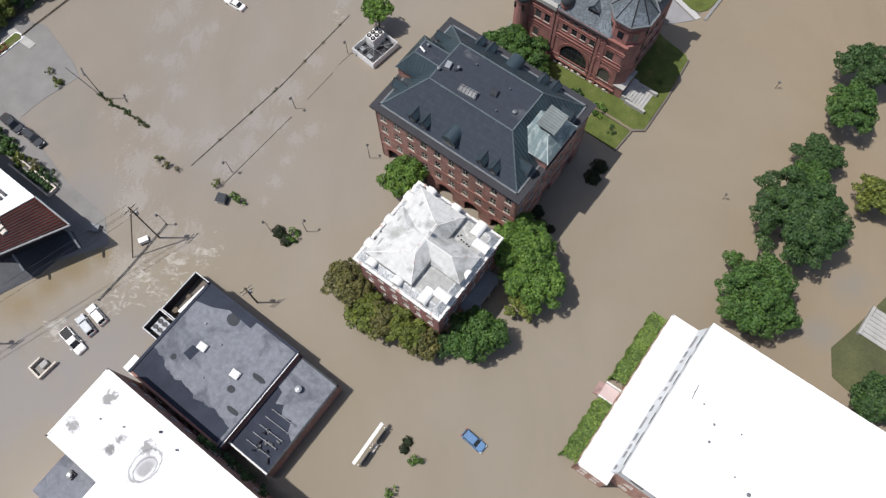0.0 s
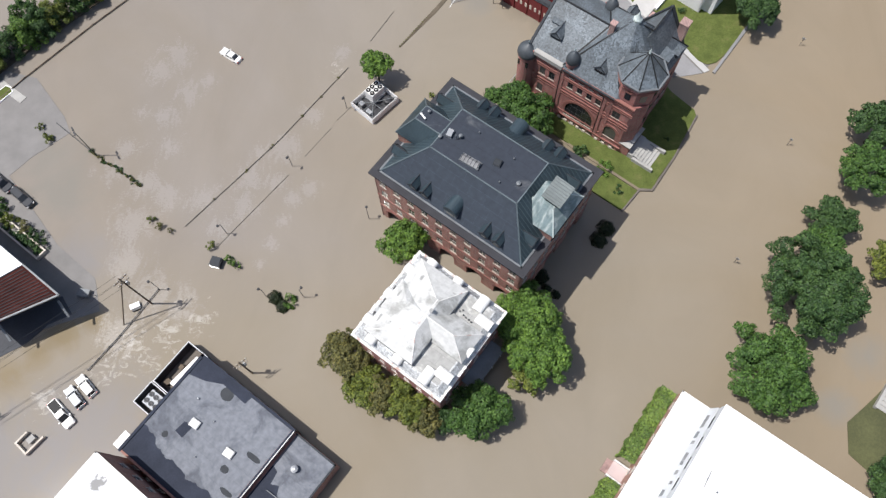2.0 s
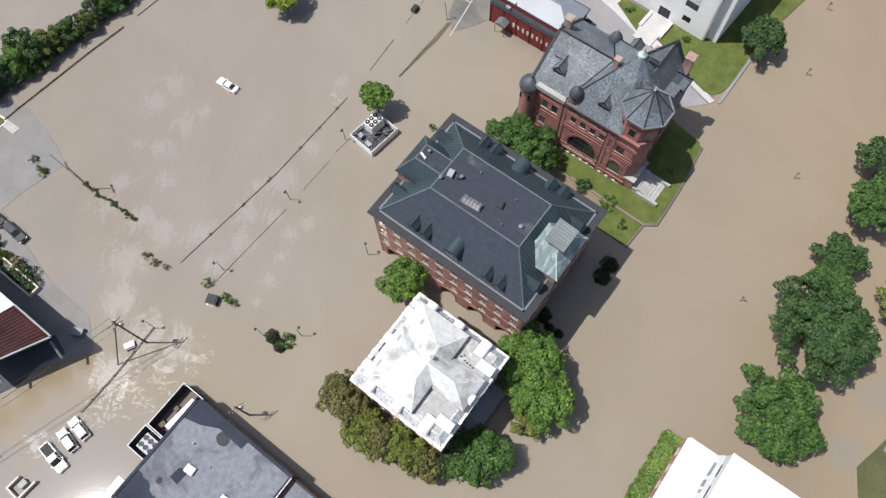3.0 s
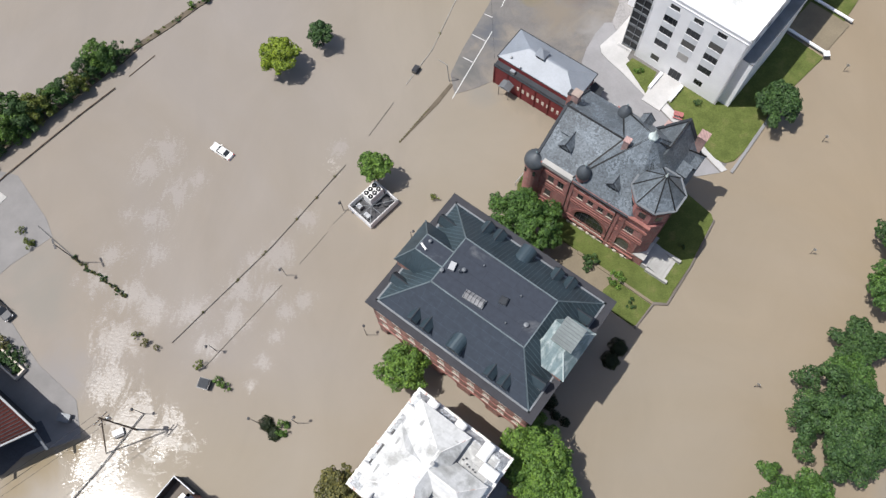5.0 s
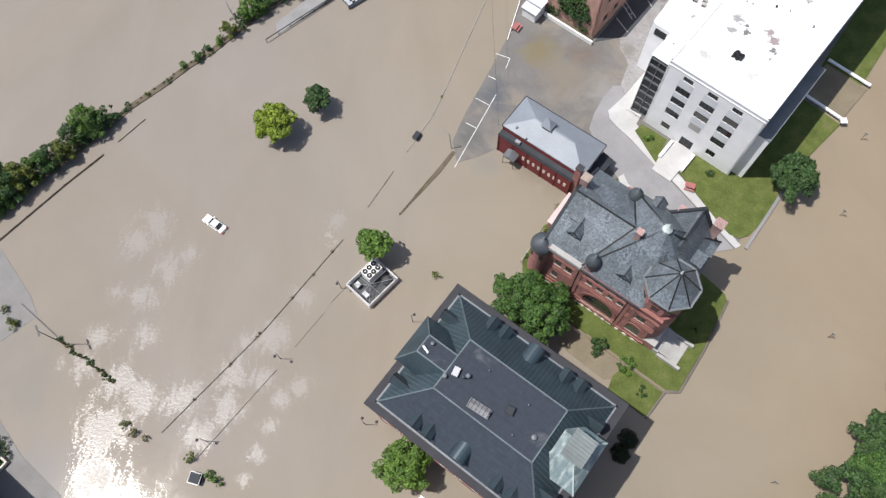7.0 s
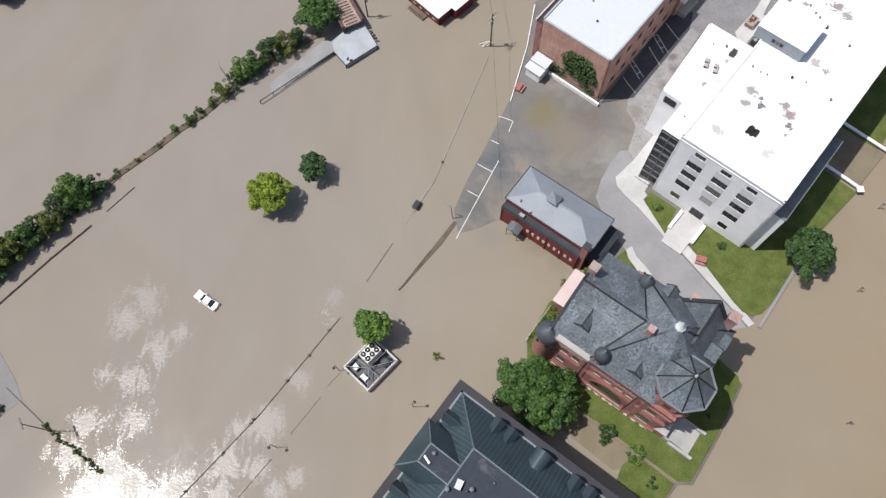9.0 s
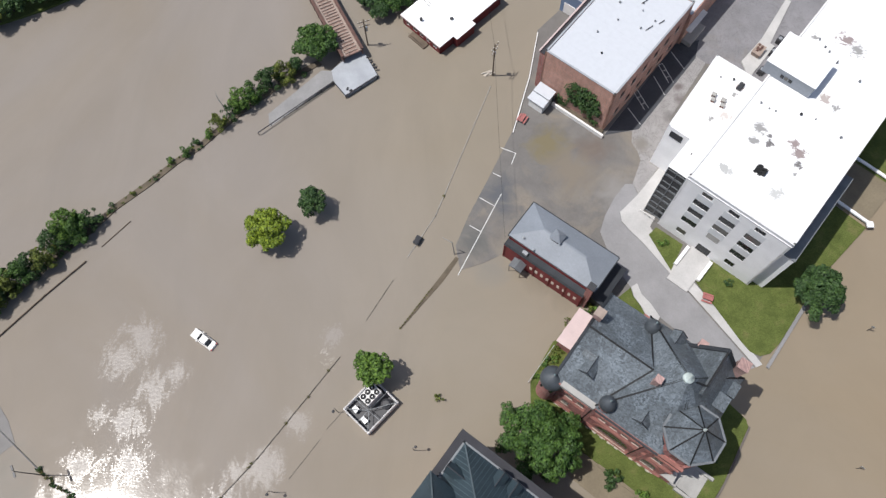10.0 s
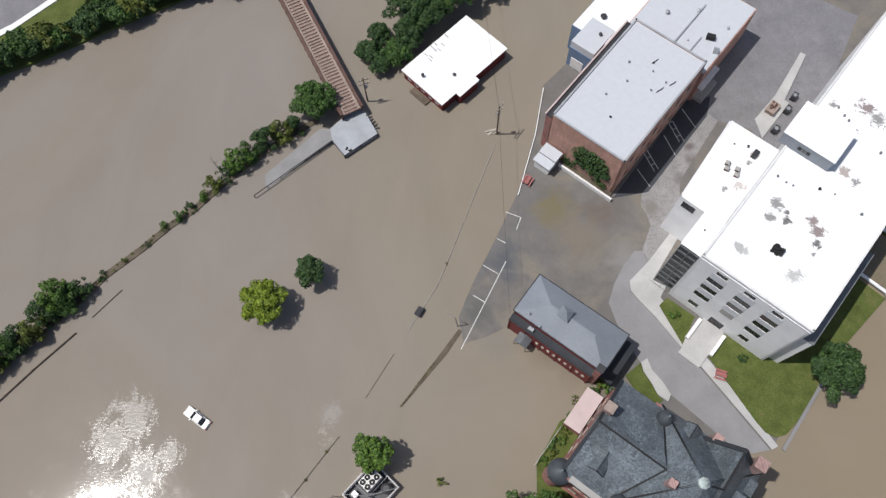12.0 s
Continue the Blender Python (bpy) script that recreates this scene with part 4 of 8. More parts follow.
    q = [(dx0, dy0, top), (dx1, dy0, top), (dx1, dy1, top), (dx0, dy1, top)]
    caps(th, [((i, i, e), q[0]), ((L - i, i, e), q[1]), ((L - i, D - i, e), q[2]), ((i, D - i, e), q[3]), (q[0], q[1]), (q[1], q[2]), (q[2], q[3]), (q[3], q[0])], 0.2, "cap")
    part("roof_deck", box(B(), dx0 + 0.1, dy0 + 0.1, top - 0.2, dx1 - 0.1, dy1 - 0.1, top + 0.035), M["deck"], th, "flat black roof deck with pale ponding marks")
    # north-west pavilion
    part("pavilion_wall", box(B(), 0.3, 7.8, E - 0.3, 5.0, 15.2, 19.7), M["brick"], th)
    low = [(0.05, 7.5, 19.7), (9.5, 7.5, 19.7), (9.5, 15.5, 19.7), (0.05, 15.5, 19.7)]
    high = [(2.7, 9.8, 23.36), (9.5, 9.8, 23.36), (9.5, 12.7, 23.36), (2.7, 12.7, 23.36)]
    part("pavilion_roof", hull(B(), low, high), M["seam"], th)
    bm = B()
    ribs(bm, low[0], low[1], high[0], high[1], 0.6)
    ribs(bm, low[2], low[3], high[2], high[3], 0.6)
    ribs(bm, low[3], low[0], high[3], high[0], 0.6)
    part("standing_seams", bm, M["seam"], th)
    part("roof_deck", box(B(), 2.8, 9.9, 23.3, 9.3, 12.6, 23.455), M["deck"], th)
    caps(th, [((9.0, 9.8, 23.37), (2.7, 9.8, 23.37)), ((2.7, 9.8, 23.37), (2.7, 12.7, 23.37)), ((2.7, 12.7, 23.37), (9.0, 12.7, 23.37)), (low[0], high[0]), (low[3], high[3])], 0.2, "cap")
    # south-east pavilion with pale copper roof and louvred penthouse
    part("pavilion_wall", box(B(), 25.8, 7.7, E - 0.3, 30.7, 15.6, 19.6), M["brick"], th)
    low = [(25.3, 7.3, 19.6), (31.1, 7.3, 19.6), (31.1, 16.0, 19.6), (25.3, 16.0, 19.6)]
    high = [(25.3, 10.0, 22.3), (28.9, 10.0, 22.3), (28.9, 13.4, 22.3), (25.3, 13.4, 22.3)]
    part("pavilion_roof", hull(B(), low, high), M["copper"], th, "pale green-grey copper roof")
    bm = B()
    ribs(bm, low[0], low[1], high[0], high[1], 0.7)
    ribs(bm, low[1], low[2], high[1], high[2], 0.7)
    part("standing_seams", bm, M["copper"], th)
    pent = part("penthouse", box(B(), 26.8, 10.7, 20, 29.4, 14.1, 23.2), M["silver_wood"], th, "louvred rooftop penthouse")
    part("penthouse_roof", slab(B(), [(26.4, 10.3, 23.7), (29.8, 10.3, 23.35), (29.8, 14.5, 23.35), (26.4, 14.5, 23.7)], 0.2), M["silver_wood"], pent)
    for k in range(8):
        y = 10.58 + k * 0.52
        part("roof_batten", beam(B(), (29.8, y, 23.38), (26.4, y, 23.73), 0.07, 0.08), M["flash"], pent)
    caps(th, [(low[0], high[0]), (low[1], high[1]), (low[2], high[2])], 0.16, "copper_white")
    part("penthouse_louvre", box(B(), 27.1, 10.62, 22.3, 29.1, 10.71, 23.05), M["black"], pent)
    # dormers
    for x in (8.0, 10.3, 22.0, 24.4):
        dormer(th, x, 1.75, E + 0.3, 0, 1.5, 1.4, 2.2, 1.0, "lead", "seam")
        dormer(th, x + 0.3 if x < 15 else x - 0.7, D - 1.75, E + 0.3, 180, 1.5, 1.4, 2.2, 1.0, "lead", "seam")
    dormer(th, 15.6, 1.7, E + 0.3, 0, 2.4, 1.6, 2.4, 1.0, "flash", "seam", "arch")
    dormer(th, 15.7, D - 1.7, E + 0.3, 180, 2.4, 1.6, 2.4, 1.0, "flash", "seam", "arch")
    for y in (5.4, 17.4):
        dormer(th, 1.75, y, E + 0.3, -90, 1.5, 1.6, 2.4, 1.3, "flash", "seam")
        dormer(th, L - 1.75, y, E + 0.3, 90, 1.5, 1.6, 2.4, 1.3, "flash", "seam")
    # deck fittings
    sk = curb_box(th, "skylight", 14.4, 8.6, top + 0.03, 3.4, 1.4, 0.4, "flash", None, 4, "pale gabled skylight with glazing bars")
    part("skylight_glass", gable(B(), -1.6, -0.65, 1.6, 0.65, 0.403, 0.45, "x"), M["scuff"], sk)
    for k in range(6):
        for s in (-1, 1):
            part("glazing_bar", beam(B(), (-1.5 + k * 0.6, s * 0.65, 0.44), (-1.5 + k * 0.6, 0.0, 0.89), 0.07, 0.06), M["lead"], sk)
    curb_box(th, "roof_hatch", 17.9, 10.9, top + 0.03, 1.1, 1.1, 0.4, "flash", "lead", 10)
    curb_box(th, "roof_box", 8.9, 10.7, top + 0.06, 0.9, 1.3, 0.6, "steel", None, 12)
    roof_vents(th, [(10.6, 11.2, 0.3, 0.9), (8.0, 9.3, 0.3, 0.7), (22.5, 9.9, 0.35, 0.5), (10.2, 10.6, 0.12, 1.3), (3.9, 11.9, 0.25, 0.7), (12.5, 13.6, 0.12, 0.5), (19.5, 13.0, 0.12, 0.5), (20.0, 8.4, 0.12, 0.5)], top + 0.03, key="flash")
    pb = B()
    rod(pb, (3.0, 10.9, 23.75), (4.2, 10.5, 23.75), 0.18, 8)
    part("duct", pb, M["white"], th)
    return th


def build_white_roof_house():
    th = thing("white_roofed_brick_house", -17.0, 41.2, 0, GRID, "red brick house with peeling whitewashed cross-hipped roof and white dormers", "building")
    L, E = 17.4, 13.3
    rows = [(1.6, 2.2), (5.6, 2.2), (9.6, 2.0)]
    hs = {k: bays(16.4, 6, 1.1, rows, 0.6) for k in ("sw", "se", "ne", "nw")}
    walls_of(th, 0.5, 0.5, L - 0.5, L - 0.5, -0.6, E, "brick_deep", "", hs)
    part("inner_core", box(B(), 1.6, 1.6, -0.5, L - 1.6, L - 1.6, E - 0.1), M["dark"], th)
    part("cornice", box(B(), 0, 0, E, L, L, E + 0.45), M["chipped"], th, "chipped white cornice with pink stains")
    br = B()
    for i in range(30):
        x = 0.4 + i * (L - 0.8) / 29
        for q in ((x - 0.1, 0.1, x + 0.1, 0.498), (x - 0.1, L - 0.498, x + 0.1, L - 0.1)):
            box(br, q[0], q[1], E - 0.5, q[2], q[3], E - 0.002)
        box(br, L - 0.498, x - 0.1, E - 0.5, L - 0.1, x + 0.1, E - 0.002)
        box(br, 0.1, x - 0.1, E - 0.5, 0.498, x + 0.1, E - 0.002)
    part("bracket_course", br, M["white"], th)
    z1, z2, z3 = E + 0.45, 14.9, 16.0
    part("mansard", hip(B(), 0.35, 0.35, L - 0.35, L - 0.35, z1 + 0.003, 1.0, z2 - z1), M["mansard"], th, "steep chalky lower slopes")
    part("corner_deck", box(B(), 1.6, 1.6, z2 - 0.3, L - 1.6, L - 1.6, z2 + 0.03), M["weathered"], th, "grey weathered corner flats")
    # chipped edge stones along the cornice
    rng = random.Random(17)
    for k in range(34):
        f = 0.3 + k * (L - 0.6) / 33
        w = rng.uniform(0.2, 0.34)
        for q in ((f, 0.25), (0.25, f), (f, L - 0.25), (L - 0.25, f)):
            if rng.random() < 0.4:
                part("edge_stone", box(B(), q[0] - w, q[1] - w * 0.8, E + 0.452, q[0] + w, q[1] + w * 0.8, E + 0.46 + rng.uniform(0.03, 0.12)), M["chipped"], th)
    c, top = 8.5, 17.9
    main_low = [(1.7, 1.6), (10.85, 1.6), (10.85, 15.9), (1.7, 15.9)]
    part("roof_wall", prism(B(), main_low, z2, z3 - 0.004), M["weathered"], th, "step in the roof above the corner flats")
    part("roof_wall", box(B(), 10.86, 6.3, z2, 16.6, 11.9, z3 - 0.6), M["weathered"], th)
    part("roof_main", hull(B(), [(x, y, z3) for x, y in main_low], [(7.9, 5.6, top), (8.7, 5.6, top), (8.7, 11.6, top), (7.9, 11.6, top)]), M["pale_roof"], th, "broad weathered whitewashed slopes")
    part("roof_arm", hull(B(), [(8.0, 6.3, z3 - 0.6), (16.7, 6.3, z3 - 0.6), (16.7, 11.9, z3 - 0.6), (8.0, 11.9, z3 - 0.6)], [(8.0, c - 0.1, top - 0.02), (13.6, c - 0.1, top - 0.02), (13.6, c + 0.1, top - 0.02), (8.0, c + 0.1, top - 0.02)]), M["pale_roof"], th)
    part("roof_arm", hull(B(), [(1.5, 5.9, z3 + 0.1), (8.2, 5.9, z3 + 0.1), (8.2, 11.4, z3 + 0.1), (1.5, 11.4, z3 + 0.1)], [(4.4, c - 0.3, 17.5), (8.2, c - 0.3, 17.8), (8.2, c + 0.3, 17.8), (4.4, c + 0.3, 17.5)]), M["pale_roof"], th)
    caps(th, [((8.3, c, top), (13.6, c, top - 0.03)), ((8.3, 5.6, top), (8.3, 11.6, top)), ((16.7, 6.3, z3 - 0.6), (13.6, c, top)), ((16.7, 11.9, z3 - 0.6), (13.6, c, top)), ((10.85, 1.6, z3), (8.7, 5.6, top)), ((1.7, 1.6, z3), (7.9, 5.6, top)), ((1.7, 15.9, z3), (7.9, 11.6, top)), ((10.85, 15.9, z3), (8.7, 11.6, top))], 0.13, "chipped")
    # peeled sheets and battens lying on the west slopes
    for x, y, lx, ly, z, a in ((3.3, 9.2, 1.5, 1.1, 16.6, 4), (5.4, 4.6, 2.1, 0.3, 16.7, -12), (3.0, 4.4, 1.2, 1.4, 16.15, 8), (4.6, 13.2, 1.7, 0.9, 16.6, -6), (9.6, 13.4, 0.5, 1.6, 16.7, 3)):
        curb_box(th, "loose_sheet", x, y, z, lx, ly, 0.16, "weathered", None, a, "peeling grey roof sheet")
    for x, y in ((11.6, 12.8), (11.9, 13.2), (12.4, 12.6), (12.9, 12.5), (13.5, 12.5), (14.0, 12.4)):
        part("loose_board", box(B(), x - 0.12, y - 0.1, z2 + 0.03, x + 0.12, y + 0.1, z2 + 0.3), M["dark"], th)
    for k in range(3):
        part("roof_slot", box(B(), 0.95, 3.4 + k * 2.6, z1 + 0.5, 1.25, 5.0 + k * 2.6, z2 + 0.06), M["dark"], th, "dark slot behind the cornice")
    for x in (3.4, 8.5, 13.6):
        dormer(th, x, 0.6, z1 + 0.1, 0, 1.5, 1.25, 1.7, 0.75, "chipped", "white", "arch")
        dormer(th, x, L - 0.6, z1 + 0.1, 180, 1.5, 1.25, 1.7, 0.75, "chipped", "white", "arch")
        dormer(th, L - 0.6, x, z1 + 0.1, 90, 1.5, 1.25, 1.7, 0.75, "chipped", "white", "arch")
        dormer(th, 0.6, x, z1 + 0.1, -90, 1.5, 1.25, 1.7, 0.75, "chipped", "white", "arch")
    ch = part("chimney", box(B(), 8.5, 9.3, 17.0, 8.9, 9.7, 18.5), M["pale_roof"], th)
    part("chimney_cap", box(B(), 8.42, 9.22, 18.503, 8.98, 9.78, 18.6), M["weathered"], ch)
    # porch on the south-east side
    po = part("porch_roof", slab(B(), [(L - 0.45, 6.0, 4.6), (19.6, 6.0, 4.2), (19.6, 14.4, 4.2), (L - 0.45, 14.4, 4.6)], 0.2), M["flash"], th, "grey metal porch roof")
    for y in (6.3, 9.0, 11.6, 14.1):
        rod_bm = rod(B(), (19.3, y, -0.5), (19.3, y, 4.0), 0.1, 8)
        part("porch_post", rod_bm, M["white"], po)
    fe = B()
    beam(fe, (18.2, 4.2, 2.4), (18.2, 6.4, 2.4), 1.0, 0.1)
    beam(fe, (20.3, 6.6, 0.4), (18.4, 5.6, 2.3), 0.9, 0.1)
    part("stair", fe, M["steel"], th)
    return th


def turret(th, x, y, r, z, base_z, dome="dome"):
    t = part("turret", lathe(B(), x, y, [(r * 0.55, base_z), (r * 0.98, base_z + 1.5), (r * 0.98, z - 3.0), (r * 1.12, z - 2.9), (r * 1.12, z - 2.5), (r, z - 2.45)], 20), M["brick_deep"], th, smooth=False)
    prof = [(r * 1.12, z - 2.48), (r * 1.2, z - 2.2), (r * 1.16, z - 1.6), (r * 0.95, z - 0.95), (r * 0.6, z - 0.45), (r * 0.22, z - 0.1), (0.08, z)]
    d = part("turret_dome", lathe(B(), x, y, prof, 20), M[dome], t, smooth=True)
    part("finial", lathe(B(), x, y, [(0.05, z - 0.02), (0.05, z + 0.5), (0.17, z + 0.65), (0.02, z + 0.85)], 8), M["copper"], t)
    for k in range(6):
        a = k * math.pi / 3
        p = Vector((x + r * math.cos(a), y + r * math.sin(a), z - 4.2))
        part("turret_window", beam(B(), p - Vector((0, 0, 0.7)), p + Vector((0, 0, 0.7)), 0.5, 0.12), M["glass"], t)
    return t


def build_hall():
    """The turreted Romanesque hall, on the same street grid and origin as the office block."""
    th = thing("turreted_brick_hall", -15.1, 67.6, 0, GRID, "red brick Romanesque hall with slate roofs, domed turrets and octagonal tower", "building")
    y0, y1, E = 37.4, 53.6, 14.8
    # south-west front with its great arch
    a, b = (6.4, y0), (28.15, y0)
    s = lambda x: x - 6.4
    small = [(s(x) - 0.55, s(x) + 0.55, 10.4, 12.0) for x in (15.9, 17.9, 19.9, 21.8)] + [(s(x) - 0.5, s(x) + 0.5, 13.3, 14.5) for x in (15.9, 17.9, 19.9, 21.8)]
    tall = [(s(25.7) - 0.8, s(25.7) + 0.8, 9.6, 11.6), (s(9.9) - 0.6, s(9.9) + 0.6, 9.8, 11.8), (s(9.9) - 0.6, s(9.9) + 0.6, 4.6, 6.8), (s(11.9) - 0.6, s(11.9) + 0.6, 9.8, 11.8)]
    low = [(s(x) - 0.6, s(x) + 0.6, 0.3, 1.1) for x in (9.0, 11.2, 16.0, 18.0, 20.0, 22.0, 25.0, 27.0)]
    arches = [(s(18.9) - 3.0, s(18.9) + 3.0, 2.2, 7.3), (s(25.7) - 1.3, s(25.7) + 1.3, 3.0, 6.4)]
    bm = B()
    wall_bm(bm, a, b, -0.3, E, small + tall + low + arches)
    for s0, s1, h0, h1 in small + tall + low:
        fr, pa, si, li = window_meshes(s1 - s0, h1 - h0, (2, 2), "dark")
        w = share("window", fr, th, wall_frame(a, b, s0, h0))
        share("pane", pa, w, Matrix())
        share("sill", si, w, Matrix())
        if h1 - h0 < 1.0:
            continue
        share("lintel", li, w, Matrix())
    for s0, s1, h0, h1 in arches:
        r = (s1 - s0) / 2
        arch_fill(bm, a, b, s0, s1, h1 - r)
        part("arch_moulding", arch_ring(B(), a, b, s0, s1, h1 - r, h0, 0.55, 0.12, 18), M["sandstone"], th)
        fr, pa, si, li = window_meshes(s1 - s0, h1 - h0, (5 if r > 2 else 3, 3), "dark")
        w = share("arched_window", fr, th, wall_frame(a, b, s0, h0))
        share("pane", pa, w, Matrix())
        share("sill", si, w, Matrix())
    part("wall", bm, M["brick_deep"], th)
    for p, q, n in (((28.15, y0), (29.9, 39.2), 0), ((29.0, 43.0), (29.0, y1), 4), ((28.6, y1), (6.4, y1), 6), ((6.4, y1), (6.4, y0), 5)):
        bm = B()
        facade(th, bm, p, q, -0.3, E, bays(math.dist(p, q), n, 1.2, [(3.6, 2.2), (8.6, 2.2)], 1.0) if n else [], (2, 2), "dark")
        part("wall", bm, M["brick_deep"], th)
    part("inner_core", box(B(), 8, 39, -0.2, 27, 52, E - 0.2), M["dark"], th)
    bands(th, "string_course", [((6.3, y0 - 0.06, z), (28.6, y0 - 0.06, z), w, h) for z, w, h in ((1.6, 0.3, 0.3), (2.9, 0.12, 0.14), (7.9, 0.12, 0.14), (8.6, 0.2, 0.3), (9.5, 0.12, 0.14), (12.15, 0.12, 0.14), (12.7, 0.16, 0.22), (14.0, 0.22, 0.2), (14.75, 0.5, 0.35))], "sandstone")
    for x in (13.6, 22.6):
        part("downpipe", rod(B(), (x, y0 - 0.12, 0), (x, y0 - 0.12, 14.6), 0.09, 6), M["black"], th)
    for x in (7.6, 13.2, 14.0, 23.0, 24.2):
        part("pilaster", box(B(), x - 0.28, y0 - 0.14, -0.2, x + 0.28, y0 - 0.003, 14.4), M["brick_deep"], th)
    for k in range(14):
        part("corbel", box(B(), 14.6 + k * 0.72, y0 - 0.32, 14.12, 14.9 + k * 0.72, y0 - 0.003, 14.56), M["sandstone"], th)
    boxes(th, "plinth_block", [(x - 0.3, y0 - 0.25, 0.2, x + 0.3, y0 - 0.01, 0.75) for x in (15.2, 16.6, 18.0, 19.4, 20.8, 23.6, 25.2, 26.8)], "cream")
    # roofs
    wr = B()
    gable(wr, 6.2, y0 - 0.2, 17.6, y1 + 0.3, E, 5.75, "x")
    part("west_roof", wr, M["slate"], th, "mottled grey slate gable roof")
    bands(th, "verge", [((6.3, y0 - 0.2, E + 0.1), (6.3, 45.5, E + 5.7), 0.45, 0.3), ((6.3, y1 + 0.3, E + 0.1), (6.3, 45.5, E + 5.7), 0.45, 0.3)], "lead")
    apex = (21.2, 46.1, 24.8)
    corners = [(13.2, y0 - 0.2, E), (24.9, y0 - 0.2, E), (29.2, 43.0, E), (29.2, 54.4, E), (13.0, 54.4, E)]
    part("main_roof", hull(B(), corners, [(apex[0] + dx, apex[1] + dy, apex[2]) for dx, dy in ((-0.15, -0.15), (0.1, -0.15), (0.15, -0.1), (0.15, 0.15), (-0.15, 0.15))]), M["slate"], th, "steep grey slate pyramid roof")
    part("east_roof", gable(B(), 19.6, 46.0, 28.6, 53.6, E, 7.5, "y"), M["slate"], th, "slate gable roof over the north-east wing")
    part("east_wall", box(B(), 19.9, 50.5, -0.3, 28.5, 53.7, E), M["brick_deep"], th)
    gw = B()
    hull(gw, [(19.7, 53.3, E - 0.1), (28.5, 53.3, E - 0.1), (24.1, 53.3, 22.2)], [(19.7, 53.75, E - 0.1), (28.5, 53.75, E - 0.1), (24.1, 53.75, 22.2)])
    part("gable_wall", gw, M["brick_deep"], th)
    bands(th, "gable_coping", [((19.4, 53.55, E + 0.1), (24.1, 53.55, 22.55), 0.6, 0.28), ((28.8, 53.55, E + 0.1), (24.1, 53.55, 22.55), 0.6, 0.28)], "lead")
    part("north_wall", box(B(), 12.1, 52.5, -0.3, 19.6, 54.2, E), M["brick_deep"], th)
    ap = Vector(apex)

    def on_front(f, s):
        """A place on the roof face towards the tower: f across it, s down it."""
        return ap + ((Vector(corners[1]) - ap) * (1 - f) + (Vector(corners[2]) - ap) * f) * s

    caps(th, [(c, apex) for c in (corners[0], corners[3], corners[4])] + [(on_front(0.36, 0.04), on_front(0.36, 0.46)), (on_front(0.56, 0.04), on_front(0.50, 0.50)),
         ((6.3, 45.5, E + 5.8), (17.2, 45.5, E + 5.8)), ((17.1, 45.4, E + 5.6), (13.9, 38.6, E + 0.95)), ((17.1, 45.6, E + 5.6), (14.2, 52.0, E + 1.4)),
         ((22.0, 46.4, 23.6), (24.1, 47.4, 22.35)), ((24.1, 47.4, 22.35), (24.1, 53.5, 22.35)), ((23.0, 47.3, 22.0), (19.8, 53.3, E + 0.4))], 0.26, "black")
    gt = B()
    beam(gt, (14.0, y0 - 0.35, E + 0.02), (24.6, y0 - 0.35, E + 0.02), 0.3, 0.22)
    part("gutter", gt, M["lead"], th)
    part("west_parapet", box(B(), 7.8, y0 - 0.42, E - 0.4, 13.7, y0 + 0.5, E + 0.5), M["concrete"], th, "pale stone parapet")
    part("finial", lathe(B(), apex[0], apex[1], [(0.75, 24.0), (0.8, 24.7), (0.55, 25.0), (0.25, 25.6), (0.05, 26.4)], 8), M["copper_white"], th, "pale verdigris roof finial")
    # octagonal tower
    cx, cy = 26.35, 41.3
    tw = part("tower", lathe(B(), cx, cy, [(3.75, -0.3), (3.75, 19.0), (3.98, 19.15), (3.98, 19.8)], 8, math.pi / 8), M["brick_deep"], th)
    part("tower_roof", lathe(B(), cx, cy, [(4.15, 19.81), (4.2, 20.0), (0.12, 24.8)], 8, math.pi / 8), M["slate"], tw)
    caps(tw, [(p, (cx, cy, 24.84)) for p in ring(cx, cy, 4.2, 8, 20.02, math.pi / 8)], 0.2, "black", "tower_rib")
    rr = ring(cx, cy, 4.2, 8, 19.95, math.pi / 8)
    bands(tw, "tower_eave", [(p, q, 0.5, 0.3) for p, q in zip(rr, rr[1:] + rr[:1])], "flash")
    for z in (2.0, 6.6, 10.5, 14.5, 18.2):
        rg = ring(cx, cy, 3.8, 8, z, math.pi / 8)
        bands(tw, "tower_band", [(p, q, 0.22, 0.28) for p, q in zip(rg, rg[1:] + rg[:1])], "sandstone")
    part("tower_finial", lathe(B(), cx, cy, [(0.2, 24.5), (0.22, 24.8), (0.05, 25.7)], 8), M["copper_white"], tw)
    for k in range(8):
        ang = k * math.pi / 4
        for z in (16.6, 12.6, 8.6):
            p = Vector((cx + 3.5 * math.cos(ang), cy + 3.5 * math.sin(ang), z))
            d = Vector((math.cos(ang), math.sin(ang), 0))
            t = Vector((-d.y, d.x, 0)) * 0.55
            low_r = [p - t - d * 0.1 - Vector((0, 0, 0.9)), p + t - d * 0.1 - Vector((0, 0, 0.9)), p + t - d * 0.1 + Vector((0, 0, 0.9)), p - t - d * 0.1 + Vector((0, 0, 0.9))]
            part("tower_window", hull(B(), low_r, [v + d * 0.16 for v in low_r]), M["glass"], tw)
            part("tower_lintel", hull(B(), [v + Vector((0, 0, 1.85)) for v in low_r[:2]] + [v + Vector((0, 0, 0.35)) for v in low_r[2:]], [v + d * 0.22 + Vector((0, 0, 1.85)) for v in low_r[:2]] + [v + d * 0.22 + Vector((0, 0, 0.35)) for v in low_r[2:]]), M["sandstone"], tw)
    # turrets, dormers, chimneys
    turret(th, 6.3, 37.6, 1.65, 15.6, 2.0)
